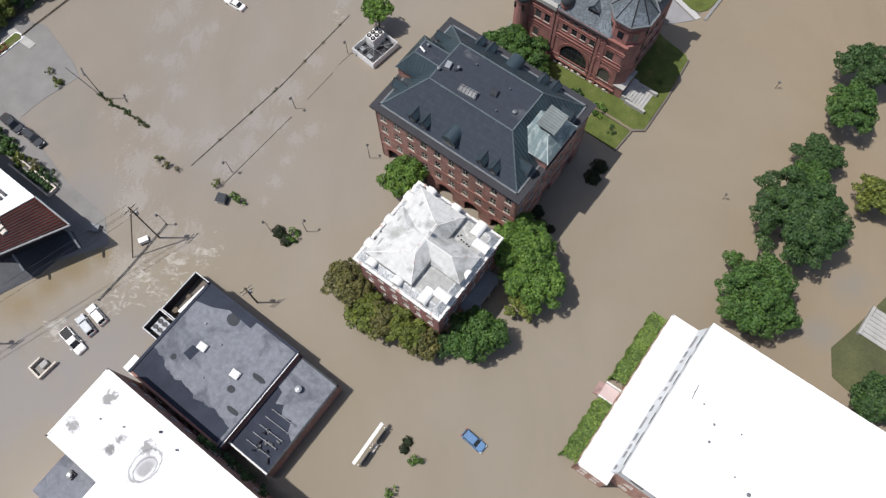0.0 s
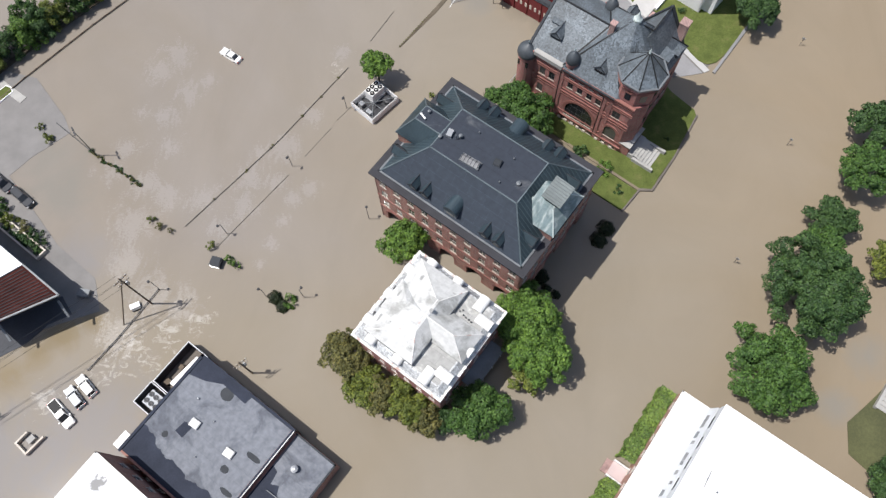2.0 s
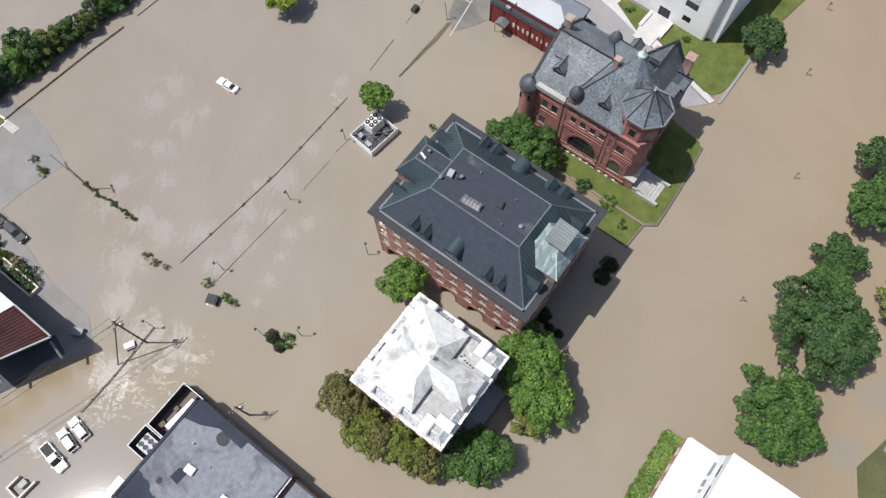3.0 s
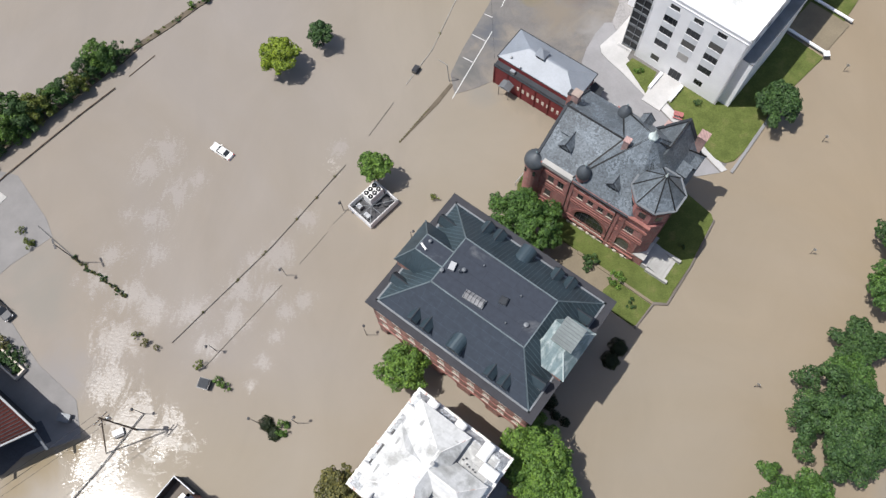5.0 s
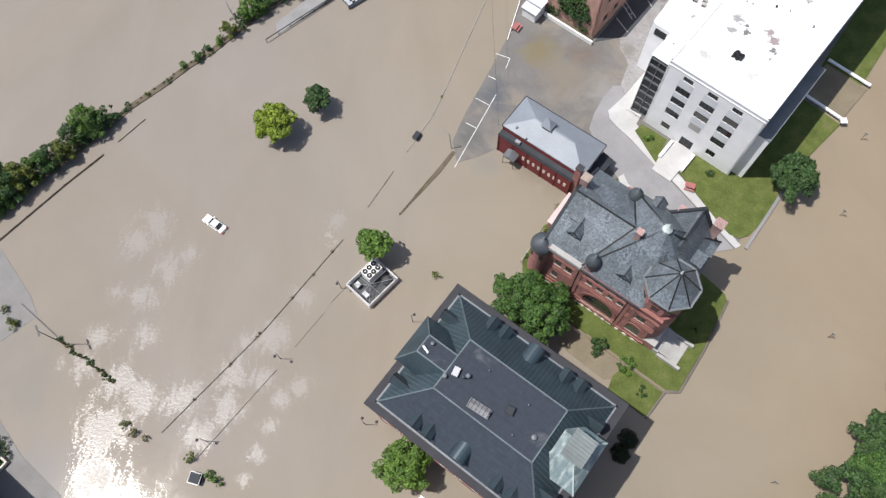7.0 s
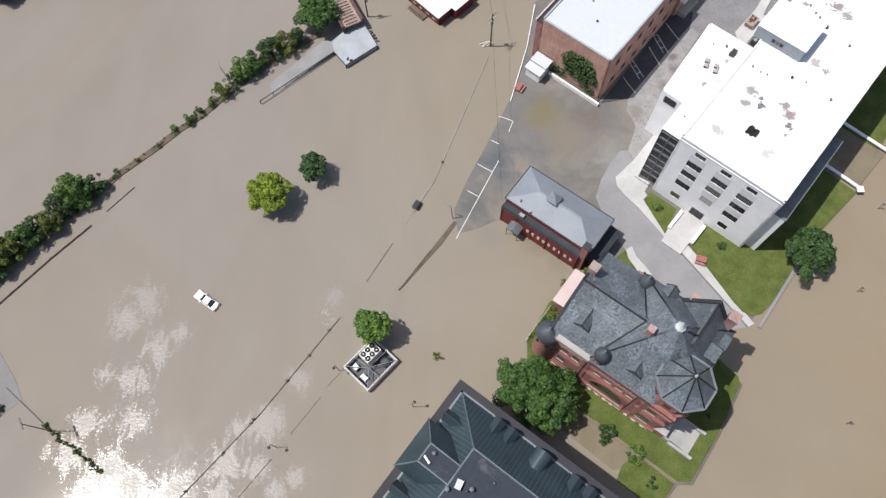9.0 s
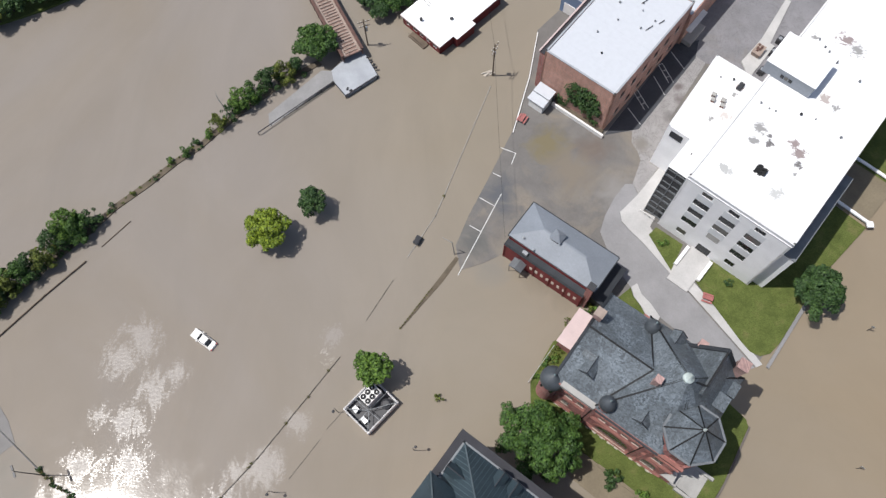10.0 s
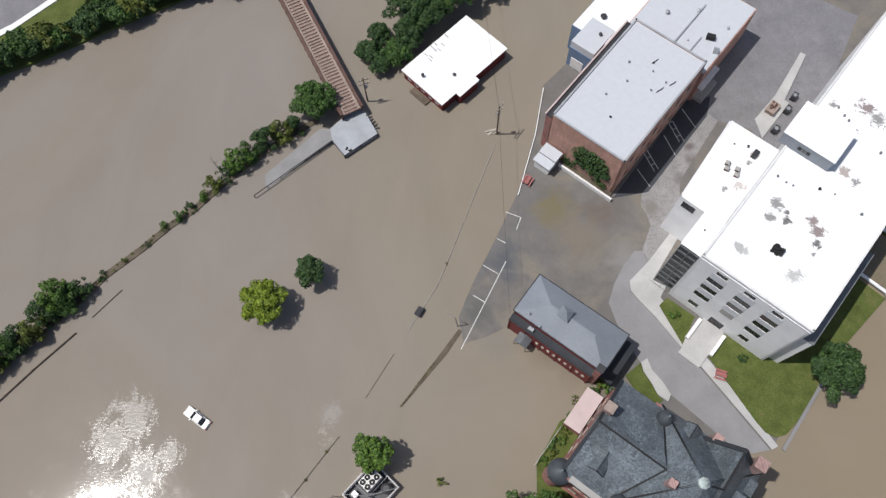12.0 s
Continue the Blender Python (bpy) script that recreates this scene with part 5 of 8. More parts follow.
    turret(th, 14.8, 38.5, 1.05, 18.9, 12.5)
    turret(th, 14.1, 52.4, 1.05, 18.5, 12.5)
    dormer(th, 9.9, 40.2, E + 1.5, 0, 2.1, 1.3, 3.4, 1.2, "slate_dark", "slate")
    dormer(th, 8.7, 42.1, E + 2.9, 0, 1.7, 0.9, 1.4, 0.35, "slate_dark", "slate", "shed")
    dormer(th, 19.9, 38.9, E + 1.3, 0, 2.1, 1.4, 3.2, 1.2, "slate_dark", "slate")
    dormer(th, 28.4, 48.2, E + 1.0, 90, 2.2, 2.0, 2.8, 0.5, "flash", "slate", "shed")
    dormer(th, 28.9, 51.3, E + 0.4, 90, 2.0, 1.2, 2.0, 0.4, "slate_dark", "slate", "shed")
    dormer(th, 17.9, 53.6, E + 0.6, 180, 2.0, 1.6, 3.2, 1.3, "slate_dark", "slate")
    for x, y, zb, zt, w in ((18.2, 43.9, 20.5, 23.4, 0.9), (6.6, 47.9, 12, 21.2, 1.3), (27.2, 53.9, 8, 20.2, 1.5), (21.4, 54.2, 8, 17.4, 1.1)):
        ch = part("chimney", box(B(), x - w / 2, y - w / 2, zb, x + w / 2, y + w / 2, zt), M["brick_pink"], th, "pale red brick chimney")
        part("chimney_cap", box(B(), x - w / 2 - 0.1, y - w / 2 - 0.1, zt + 0.002, x + w / 2 + 0.1, y + w / 2 + 0.1, zt + 0.25), M["brick_pink"], ch)
    # porch and steps at the south corner
    po = part("porch", box(B(), 28.0, 37.6, -0.3, 30.3, 42.6, 3.2), M["brick_deep"], th)
    part("porch_roof", box(B(), 27.9, 37.4, 3.203, 30.5, 42.8, 3.45), M["concrete"], po)
    part("porch_gable", gable(B(), 28.2, 38.8, 30.4, 41.4, 3.453, 0.8, "x"), M["pavement"], po)
    st = part("steps", box(B(), 30.4, 37.6, -0.5, 31.5, 42.5, 1.5), M["concrete"], th, "worn stone front steps")
    for k in range(7):
        part("step", box(B(), 31.5 + k * 0.62, 37.9, -0.5, 32.12 + k * 0.62 - 0.004, 42.2, 1.3 - k * 0.19), M["concrete"], st)
    for y in (37.5, 42.3):
        part("step_wall", box(B(), 31.51, y - 0.25, -0.5, 35.9, y + 0.25 - 0.002, 1.1), M["concrete"], st)
    # annex with pale pink roof on the north-west side
    part("annex_wall", box(B(), 3.4, 45.8, -0.2, 6.2, 52.4, 3.7), M["brick_deep"], th)
    part("annex_roof", slab(B(), [(3.1, 45.5, 3.85), (6.1, 45.5, 4.15), (6.1, 52.7, 4.15), (3.1, 52.7, 3.85)], 0.15), M["pink"], th, "pale pink flat annex roof")
    rl = B()
    for k in range(9):
        rod(rl, (3.2, 37.6 + k * 0.95, 0), (3.2, 37.6 + k * 0.95, 1.3), 0.05, 5)
    beam(rl, (3.2, 37.5, 1.3), (3.2, 45.3, 1.3), 0.08, 0.08)
    part("railing", rl, M["steel"], th)
    return th


def build_depot():
    th = thing("red_depot", 6.0, 119.3, 0, GRID, "small barn-red depot with blue-grey hipped metal roof and cupola", "building")
    x1, y0, y1, E = 17.8, 0.9, 9.2, 6.7
    hs = {"sw": bays(17.2, 9, 0.9, [(1.3, 1.5)], 0.8), "se": bays(7.7, 3, 0.9, [(1.3, 1.6), (4.3, 1.3)], 0.6), "nw": bays(7.7, 3, 0.9, [(1.3, 1.6), (4.3, 1.3)], 0.6), "ne": bays(17.2, 8, 0.9, [(1.3, 1.6), (4.3, 1.3)], 0.8)}
    walls_of(th, 0.3, y0 + 0.3, x1 - 0.3, y1 - 0.3, -0.3, E, "red", "", hs, frame_key="white")
    part("inner_core", box(B(), 1.2, y0 + 1.2, -0.2, x1 - 1.2, y1 - 1.2, E - 0.1), M["dark"], th)
    part("plinth", box(B(), 0.2, y0 + 0.2, -0.3, x1 - 0.2, y0 + 0.296, 0.35), M["cream"], th)
    low = [(0, y0 + 0.4, E), (x1, y0 + 0.4, E), (x1, y1, E), (0, y1, E)]
    high = [(4.6, 4.9, E + 2.0), (13.4, 4.9, E + 2.0), (13.4, 5.3, E + 2.0), (4.6, 5.3, E + 2.0)]
    part("roof", hull(B(), low, high), M["blue_roof"], th, "plain blue-grey metal hip roof")
    gb = B()
    for p, q in zip(low, low[1:] + low[:1]):
        beam(gb, p, q, 0.16, 0.16)
    part("gutter", gb, M["lead"], th)
    bm = B()
    ribs(bm, low[0], low[1], high[0], high[1], 0.75, 0.035), ribs(bm, low[2], low[3], high[2], high[3], 0.75, 0.035)
    ribs(bm, low[1], low[2], high[1], high[2], 0.75, 0.035), ribs(bm, low[3], low[0], high[3], high[0], 0.75, 0.035)
    part("standing_seams", bm, M["blue_roof"], th)
    cu = part("cupola", box(B(), 6.6, 4.4, E + 1.2, 8.3, 6.1, E + 2.4), M["lead"], th)
    part("cupola_roof", lathe(B(), 7.45, 5.25, [(1.55, E + 2.403), (0.05, E + 3.5)], 4, math.pi / 4), M["blue_roof"], cu)
    part("cupola_louvre", box(B(), 6.8, 4.34, E + 1.5, 8.1, 4.41, E + 2.3), M["black"], cu)
    # gallery strip along the front
    ga = part("gallery_roof", slab(B(), [(0.2, -0.2, 5.6), (16.6, -0.2, 5.6), (16.6, y0 + 0.3, 5.8), (0.2, y0 + 0.3, 5.8)], 0.14), M["lead"], th, "dark front gallery roof with iron railing")
    rl = B()
    for k in range(34):
        rod(rl, (0.3 + k * 0.49, -0.12, 5.6), (0.3 + k * 0.49, -0.12, 6.2), 0.025, 4)
    beam(rl, (0.2, -0.12, 6.2), (16.6, -0.12, 6.2), 0.06, 0.06)
    part("gallery_rail", rl, M["black"], ga)
    for x in (0.4, 3.6, 6.8, 10.0, 13.2, 16.4):
        part("gallery_post", rod(B(), (x, -0.16, -0.3), (x, -0.16, 5.5), 0.09, 8), M["red"], ga)
    fp = part("front_panel", box(B(), 0.2, -0.08, -0.3, 16.6, 0.12, 5.44), M["red"], th)
    for k in range(9):
        part("panel_window", box(B(), 5.9 + k * 1.15, -0.14, 2.2, 6.4 + k * 1.15, -0.07, 3.3), M["cream"], fp)
    cn = part("door_canopy", gable(B(), 2.7, -2.0, 5.2, 0.9, 2.95, 0.7, "y"), M["flash"], th, "small grey door canopy")
    for x in (2.8, 5.1):
        part("canopy_post", rod(B(), (x, -1.8, -0.3), (x, -1.8, 2.95), 0.06, 6), M["dark"], cn)
    ch = part("chimney", box(B(), 16.4, 0.3, 0, 17.5, 1.4, 9.6), M["brick_deep"], th, "tall red brick chimney")
    part("chimney_cap", box(B(), 16.3, 0.2, 9.603, 17.6, 1.5, 9.85), M["dark"], ch)
    an = part("annex", box(B(), x1 - 0.28, 1.4, -0.3, x1 + 1.8, 9.0, 3.6), M["dark"], th, "low dark rear annex")
    part("annex_roof", slab(B(), [(x1 - 0.2, 1.2, 4.2), (x1 + 2.1, 1.2, 3.65), (x1 + 2.1, 9.2, 3.65), (x1 - 0.2, 9.2, 4.2)], 0.1), M["lead"], an)
    roof_vents(th, [(2.6, 2.2, 0.22, 0.7), (5.2, 1.4, 0.16, 0.5), (11.5, 3.0, 0.12, 0.4)], 7.0)
    sv = new("gallery_box", mesh_of("gallery_box", box(B(), -0.5, -0.3, 0, 0.5, 0.3, 0.6), M["steel"]))
    sv.parent = th
    sv.matrix_basis = pose(4.2, 0.5, 5.75)
    return th


def build_white_office():
    th = thing("white_office_building", 34.6, 125.0, 0, -39.5, "long white concrete office building with stained white flat roofs", "building")
    W, D, E, y0 = 19.0, 62.0, 19.6, 0.4
    cols = (4.3, 9.2, 14.0)
    front = [(c - 0.95, c + 0.95, z - 0.55, z + 0.55) for c in cols for z in (17.3,)]
    front += [(c - 1.4, c + 1.4, z - 0.85, z + 0.85) for c in cols for z in (13.9, 10.7, 7.1) if not (c == 9.2 and z == 7.1)]
    front += [(4.2 - 0.9, 4.2 + 0.9, 2.0, 3.5), (14.0 - 0.9, 14.0 + 0.9, 2.4, 3.9), (9.2 - 1.3, 9.2 + 1.3, -0.1, 2.8)]
    sides = {"sw": ((0, y0), (W, y0), front), "se": ((W, y0), (W, D), bays(D - y0, 14, 1.8, [(3, 1.7), (7, 1.7), (11, 1.7), (15, 1.7)], 2.5)), "ne": ((W, D), (0, D), []), "nw": ((0, D), (0, y0), bays(D - y0, 12, 1.8, [(15, 1.7)], 2.5))}
    for key, (a, b, holes) in sides.items():
        bm = B()
        facade(th, bm, a, b, -0.2, E, holes, (3, 1), "dark", False)
        part("wall", bm, M["concrete_pale"], th)
    part("inner_core", box(B(), 1.4, y0 + 1.4, -0.1, W - 1.4, D - 1.4, E - 0.3), M["dark"], th)
    part("blank_panel", box(B(), 8.05, y0 - 0.06, 6.3, 10.35, y0 - 0.003, 8.0), M["concrete"], th)
    bands(th, "facade_band", [((0, y0 - 0.04, z), (W, y0 - 0.04, z), 0.1, h) for z, h in ((18.6, 0.12), (19.5, 0.2))], "concrete_pale")
    for c in cols:
        for z0, z1 in ((14.76, 16.7), (11.56, 13.04), (7.96, 9.84)):
            part("spandrel", box(B(), c - 1.4, y0 - 0.03, z0, c + 1.4, y0 - 0.003, z1), M["spandrel"], th)
    part("roof", box(B(), 0.3, y0 + 0.3, E - 0.5, W - 0.3, D - 0.3, E - 0.15), M["office_roof"], th, "bright white roof sheet with brown ponding stains")
    coping(th, "parapet", [(0.15, y0 + 0.15), (W - 0.15, y0 + 0.15), (W - 0.15, D - 0.15), (0.15, D - 0.15), (0.15, y0 + 0.15)], E, 0.3, 0.12, "white")
    # lower wings on the north-west side
    wing = [(-8.3, 10.2), (-0.003, 10.2), (-0.003, 27.9), (-9.6, 27.9)]
    part("wing_wall", prism(B(), wing, -0.2, 13.2), M["concrete_pale"], th)
    part("wing_roof", prism(B(), [(-8.1, 10.4), (-0.2, 10.4), (-0.2, 27.7), (-9.3, 27.7)], 13.202, 13.3), M["wing_roof"], th, "lower white wing roof")
    coping(th, "wing_parapet", [(-0.3, 10.3), (-8.2, 10.3), (-9.5, 27.8), (-0.2, 27.8)], 13.2, 0.25, 0.25, "concrete_pale")
    part("stair_wall", box(B(), -3.5, 1.5, -0.2, -0.003, 8.2, 17.1), M["concrete_pale"], th)
    part("stair_roof", box(B(), -3.6, 1.1, 17.102, -0.003, 8.3, 17.3), M["white_roof"], th)
    part("link_wall", box(B(), -3.5, 8.203, -0.2, -0.003, 10.197, 12.6), M["concrete_pale"], th)
    part("wing_window", box(B(), -7.4, 10.08, 10.9, -5.0, 10.197, 12.5), M["glass"], th, "dark wing window")
    gw = part("glass_stair", box(B(), -3.4, 1.3, 0.3, -0.1, 1.497, 16.6), M["glass"], th, "tall glazed stair front with grey mullions")
    for k in range(9):
        z = 0.3 + k * 2.0
        part("mullion", box(B(), -3.5, 1.15, z, -0.02, 1.31, z + (0.5 if k % 2 else 0.16)), M["flash"], gw)
    for px in (-3.45, -1.75, -0.08):
        part("mullion", box(B(), px - 0.06, 1.12, -0.2, px + 0.06, 1.29, 16.7), M["flash"], gw)
    for px in (-3.9, -2.9, -1.9, -0.9):
        part("railing_post", rod(B(), (px, 0.2, -0.1), (px, 0.2, 1.1), 0.04, 6), M["white"], gw)
    part("railing", rod(B(), (-3.9, 0.2, 1.1), (-0.9, 0.2, 1.1), 0.05, 6), M["white"], gw)
    # raised plant room
    pr = part("plant_room", box(B(), -1.4, 24.8, E - 0.1, 7.4, 32.0, E + 2.6), M["blue_roof"], th, "grey clad rooftop plant room")
    part("plant_room_roof", box(B(), -1.5, 24.7, E + 2.602, 7.5, 32.1, E + 2.75), M["white_roof"], pr)
    for k in range(3):
        part("plant_room_window", box(B(), 1.7 + k * 0.75, 24.68, E + 0.9, 2.3 + k * 0.75, 24.81, E + 1.5), M["glass"], pr)
    part("side_wing", box(B(), W + 0.003, 1.6, -0.2, W + 2.2, 20.5, 13.6), M["concrete_pale"], th)
    part("side_wing_roof", box(B(), W + 0.003, 1.5, 13.602, W + 2.3, 20.6, 13.75), M["flash"], th, "grey metal roof of the narrow side wing")
    # stained patches and plant on the roof
    roof_vents(th, [(8.1, 21.3, 0.22, 0.5), (7.5, 34.0, 0.28, 0.6), (10.4, 22.0, 0.1, 0.4)], E - 0.15, key="black")
    roof_vents(th, [(1.9, 19.2, 0.18, 0.4), (3.5, 19.1, 0.14, 0.3), (4.6, 19.3, 0.14, 0.3), (3.1, 36.4, 0.18, 0.4), (4.6, 35.6, 0.18, 0.4), (5.6, 35.2, 0.18, 0.4), (12.4, 33.0, 0.2, 0.5), (15.2, 21.5, 0.2, 0.5), (14.0, 44, 0.2, 0.5)], E - 0.15, key="flash")
    db = B()
    rng = random.Random(5)
    for k in range(26):
        p = Vector((8.4 + rng.uniform(-0.7, 0.7), 8.2 + rng.uniform(-0.7, 0.7), E - 0.1))
        box(db, p.x - 0.25, p.y - 0.2, p.z, p.x + 0.25, p.y + 0.2, p.z + rng.uniform(0.1, 0.6))
    part("roof_debris", db, M["black"], th, "dark heap of torn roofing")
    for x, y in ((-5.5, 20.2), (-5.1, 19.2), (-3.6, 20.2), (-3.2, 19.2)):
        curb_box(th, "condenser", x, y, 13.3, 0.7, 0.65, 0.6, "rust", "concrete", 8, "rusty roof condenser unit")
    curb_box(th, "roof_box", -2.8, 24.6, 13.3, 0.9, 1.6, 0.6, "dark")
    roof_vents(th, [(-4.5, 25.2, 0.22, 0.5), (-6.6, 24.2, 0.12, 0.4)], 13.3, key="dark")
    roof_vents(th, [(-1.9, 5.2, 0.12, 0.4)], 17.3, key="black")
    en = part("entrance_slab", box(B(), 7.2, -7.6, -0.2, 11.4, y0 - 0.003, 0.42), M["pavement"], th, "pale concrete entrance walk")
    for x in (6.9, 11.7):
        part("entrance_wall", box(B(), x - 0.3, -4.6, -0.2, x + 0.3, y0 - 0.6, 0.9), M["concrete_pale"], en)
    return th


def build_brick_store():
    th = thing("brick_storehouse", 14.25, 154.6, 0, -39.0, "orange brick storehouse with pale flat roof and ivy on one wall", "building")
    W, D, E = 15.4, 26.4, 12.4
    walls_of(th, 0, 0, W, D, -0.2, E, "brick_tan", "", {"se": bays(D, 6, 1.4, [(2.0, 1.6), (7.5, 1.6)], 2.0), "nw": bays(D, 6, 1.4, [(2.0, 1.6), (7.5, 1.6)], 2.0)}, bars=(2, 2), frame_key="dark")
    part("roof", box(B(), 0.3, 0.3, E - 0.5, W - 0.3, D - 0.3, E - 0.12), M["cool_roof"], th, "pale grey-white roof sheet")
    coping(th, "parapet", [(0.15, 0.15), (W - 0.15, 0.15), (W - 0.15, D - 0.15), (0.15, D - 0.15), (0.15, 0.15)], E, 0.34, 0.14, "cap_grey")
    roof_vents(th, [(5.0, 9.4, 0.16, 0.4), (6.4, 14.0, 0.16, 0.4), (10.8, 15.0, 0.18, 0.4), (8.9, 18.6, 0.12, 0.4), (12.0, 18.0, 0.16, 0.4), (4.4, 17.6, 0.2, 0.4)], E - 0.12, key="flash")
    roof_vents(th, [(8.3, 6.0, 0.2, 0.3), (8.0, 20.2, 0.15, 0.3)], E - 0.12, key="black")
    for x, y, l in ((11.8, 15.2, 1.6), (12.9, 17.9, 1.3), (7.8, 19.9, 1.4)):
        part("roof_pipe", rod(B(), (x, y, E), (x + l * 0.3, y + l, E + 0.1), 0.08, 6), M["dark"], th)
    # side gutter walk on the north-west edge
    gw = part("side_strip", box(B(), -1.3, 0.2, E - 1.6, -0.003, D - 0.4, E - 1.4), M["brown"], th)
    part("side_strip_wall", box(B(), -1.25, 0.25, -0.2, -0.05, D - 0.5, E - 1.6), M["brick_deep"], gw)
    part("side_strip_coping", box(B(), -1.5, 0.1, E - 1.38, -1.2, D - 0.3, E - 1.1), M["pink"], gw)
    # ivy
    rng = random.Random(3)
    iv = B()
    centres = []
    for k in range(420):
        s, z = rng.uniform(4.6, 13.8), rng.uniform(0.6, 9.8)
        mid = 5.9 - 0.10 * (s - 9.6)
        if ((s - 9.9) / 3.9) ** 2 + ((z - mid) / 3.6) ** 2 < rng.uniform(0.65, 1.15) or (s > 11.6 and z < 4.5 and rng.random() < 0.5) or (s < 7 and z < 2.6 and rng.random() < 0.5):
            centres.append((s, -0.22, z))
    leaf_clumps(iv, rng, centres, 0.5, 0.22, 16)
    part("ivy", iv, M["leaf_dark"], th, "dense dark green ivy")
    # low wall, hut and canopy
    part("low_wall", box(B(), 4.2, -1.55, -0.2, 16.2, -1.15, 1.0), M["white"], th, "cream low wall")
    part("planting_bed", box(B(), 4.4, -1.15, -0.2, 15.6, -0.003, 0.5), M["mulch"], th)
    hut = part("hut", box(B(), 0.6, -4.3, -0.2, 3.8, -0.9, 2.5), M["white"], th, "small white entrance hut")
    part("hut_roof", slab(B(), [(0.3, -4.6, 2.75), (4.1, -4.6, 2.75), (4.1, -2.8, 3.0), (0.3, -2.8, 3.0)], 0.14), M["cool_roof"], hut)
    part("hut_roof", slab(B(), [(0.3, -2.7, 3.2), (4.1, -2.7, 3.2), (4.1, -0.4, 3.4), (0.3, -0.4, 3.4)], 0.14), M["cool_roof"], hut)
    # rear wing, blue annex and loading canopy
    part("rear_wall", box(B(), -1.5, D + 0.003, -0.2, W + 0.6, 45.5, 8.8), M["brick_tan"], th)
    part("rear_roof", box(B(), -1.3, D + 0.2, 8.8, W + 0.4, 45.3, 8.92), M["cool_roof"], th)
    part("roof_step", box(B(), 7.6, D + 0.3, 8.92, 7.9, 40.0, 9.25), M["cap_grey"], th)
    part("roof_step", box(B(), 11.0, D + 0.3, 8.92, 11.25, 33.0, 9.2), M["cap_grey"], th)
    part("rear_wall", box(B(), -10.4, 21.8, -0.2, -1.51, 40, 7.0), M["blue_wall"], th)
    part("rear_roof", box(B(), -10.3, 21.9, 7.0, -1.55, 39.9, 7.12), M["white_roof"], th)
    an = part("blue_annex", box(B(), -8.3, 18.4, -0.2, -2.8, 21.79, 5.6), M["blue_wall"], th, "blue clad annex with pale roof")
    part("annex_roof", box(B(), -8.2, 18.5, 5.602, -2.9, 25.6, 7.3), M["cool_roof"], an)
    part("annex_door", box(B(), -7.4, 18.3, 0.2, -4.6, 18.41, 3.0), M["white"], an)
    cn = part("loading_canopy", slab(B(), [(W + 0.01, 26.6, 4.6), (W + 1.7, 26.6, 4.4), (W + 1.7, 33.0, 4.4), (W + 0.01, 33.0, 4.6)], 0.2), M["white"], th, "white loading canopy")
    part("loading_dock", box(B(), W + 0.61, 27, -0.2, W + 2.6, 32.6, 1.2), M["concrete"], cn)
    curb_box(th, "condenser", 12.6, 34.0, 8.92, 1.6, 1.0, 0.9, "black", None, 20, "black roof unit")
    curb_box(th, "condenser", 15.0, 32.0, 8.92, 1.0, 1.0, 0.7, "steel", None, 20)
    roof_vents(th, [(3.0, 34, 0.4, 0.6), (7.5, 38, 0.3, 0.6), (9.5, 31, 0.15, 0.4), (14.0, 38, 0.25, 0.5)], 8.92)
    roof_vents(th, [(-4.6, 23.0, 0.35, 0.5), (-6.6, 27, 0.6, 0.4)], 7.3, key="dark")
    return th


def build_shed():
    th = thing("red_shed", -13.7, 171.0, 0, -45.3, "red wooden shed with patched white roof standing in the flood", "building")
    W, D = 11.6, 18.3
    walls_of(th, 0.3, 0.3, W - 0.3, D - 0.3, -0.4, 2.6, "red", "", {"sw": bays(W - 0.6, 5, 1.1, [(0.7, 1.1)], 0.6)}, bars=(2, 1), trim=False)
    part("roof", slab(B(), [(0, 0, 2.8), (W, 0, 2.8), (W, D, 3.1), (0, D, 3.1)], 0.2), M["white_roof"], th)
    part("fascia", box(B(), -0.02, -0.06, 2.45, W + 0.02, -0.003, 2.78), M["pink"], th)
    part("lean_to", box(B(), W - 0.29, 4.0, -0.4, W + 0.9, 9.0, 2.4), M["red"], th)
    part("lean_to_roof", slab(B(), [(W + 0.01, 3.8, 2.85), (W + 1.1, 3.8, 2.8), (W + 1.1, 9.2, 2.85), (W + 0.01, 9.2, 2.9)], 0.12), M["white_roof"], th)
    rng = random.Random(9)
    for k in range(9):
        x, y = rng.uniform(0.4, 2.6), rng.uniform(5, 13)
        z = 2.8 + 0.3 * y / D
        part("roof_tear", slab(B(), [(x - 0.6, y - 0.1, z + 0.01), (x + 0.6, y - 0.16, z + 0.01), (x + 0.5, y + 0.1, z + 0.016), (x - 0.5, y + 0.06, z + 0.016)], 0.05), M["weathered"], th, "torn roofing strip")
    roof_vents(th, [(4.2, 1.9, 0.3, 0.9), (8.4, 6.5, 0.35, 0.4)], 2.85, key="dark")
    dk_ = part("deck", box(B(), 3.5, -1.3, -0.3, 8.0, 0.2, 0.35), M["wood"], th)
    part("deck_rail", beam(B(), (3.5, -1.2, 1.1), (8.0, -1.2, 1.1), 0.08, 0.08), M["wood"], dk_)
    return th


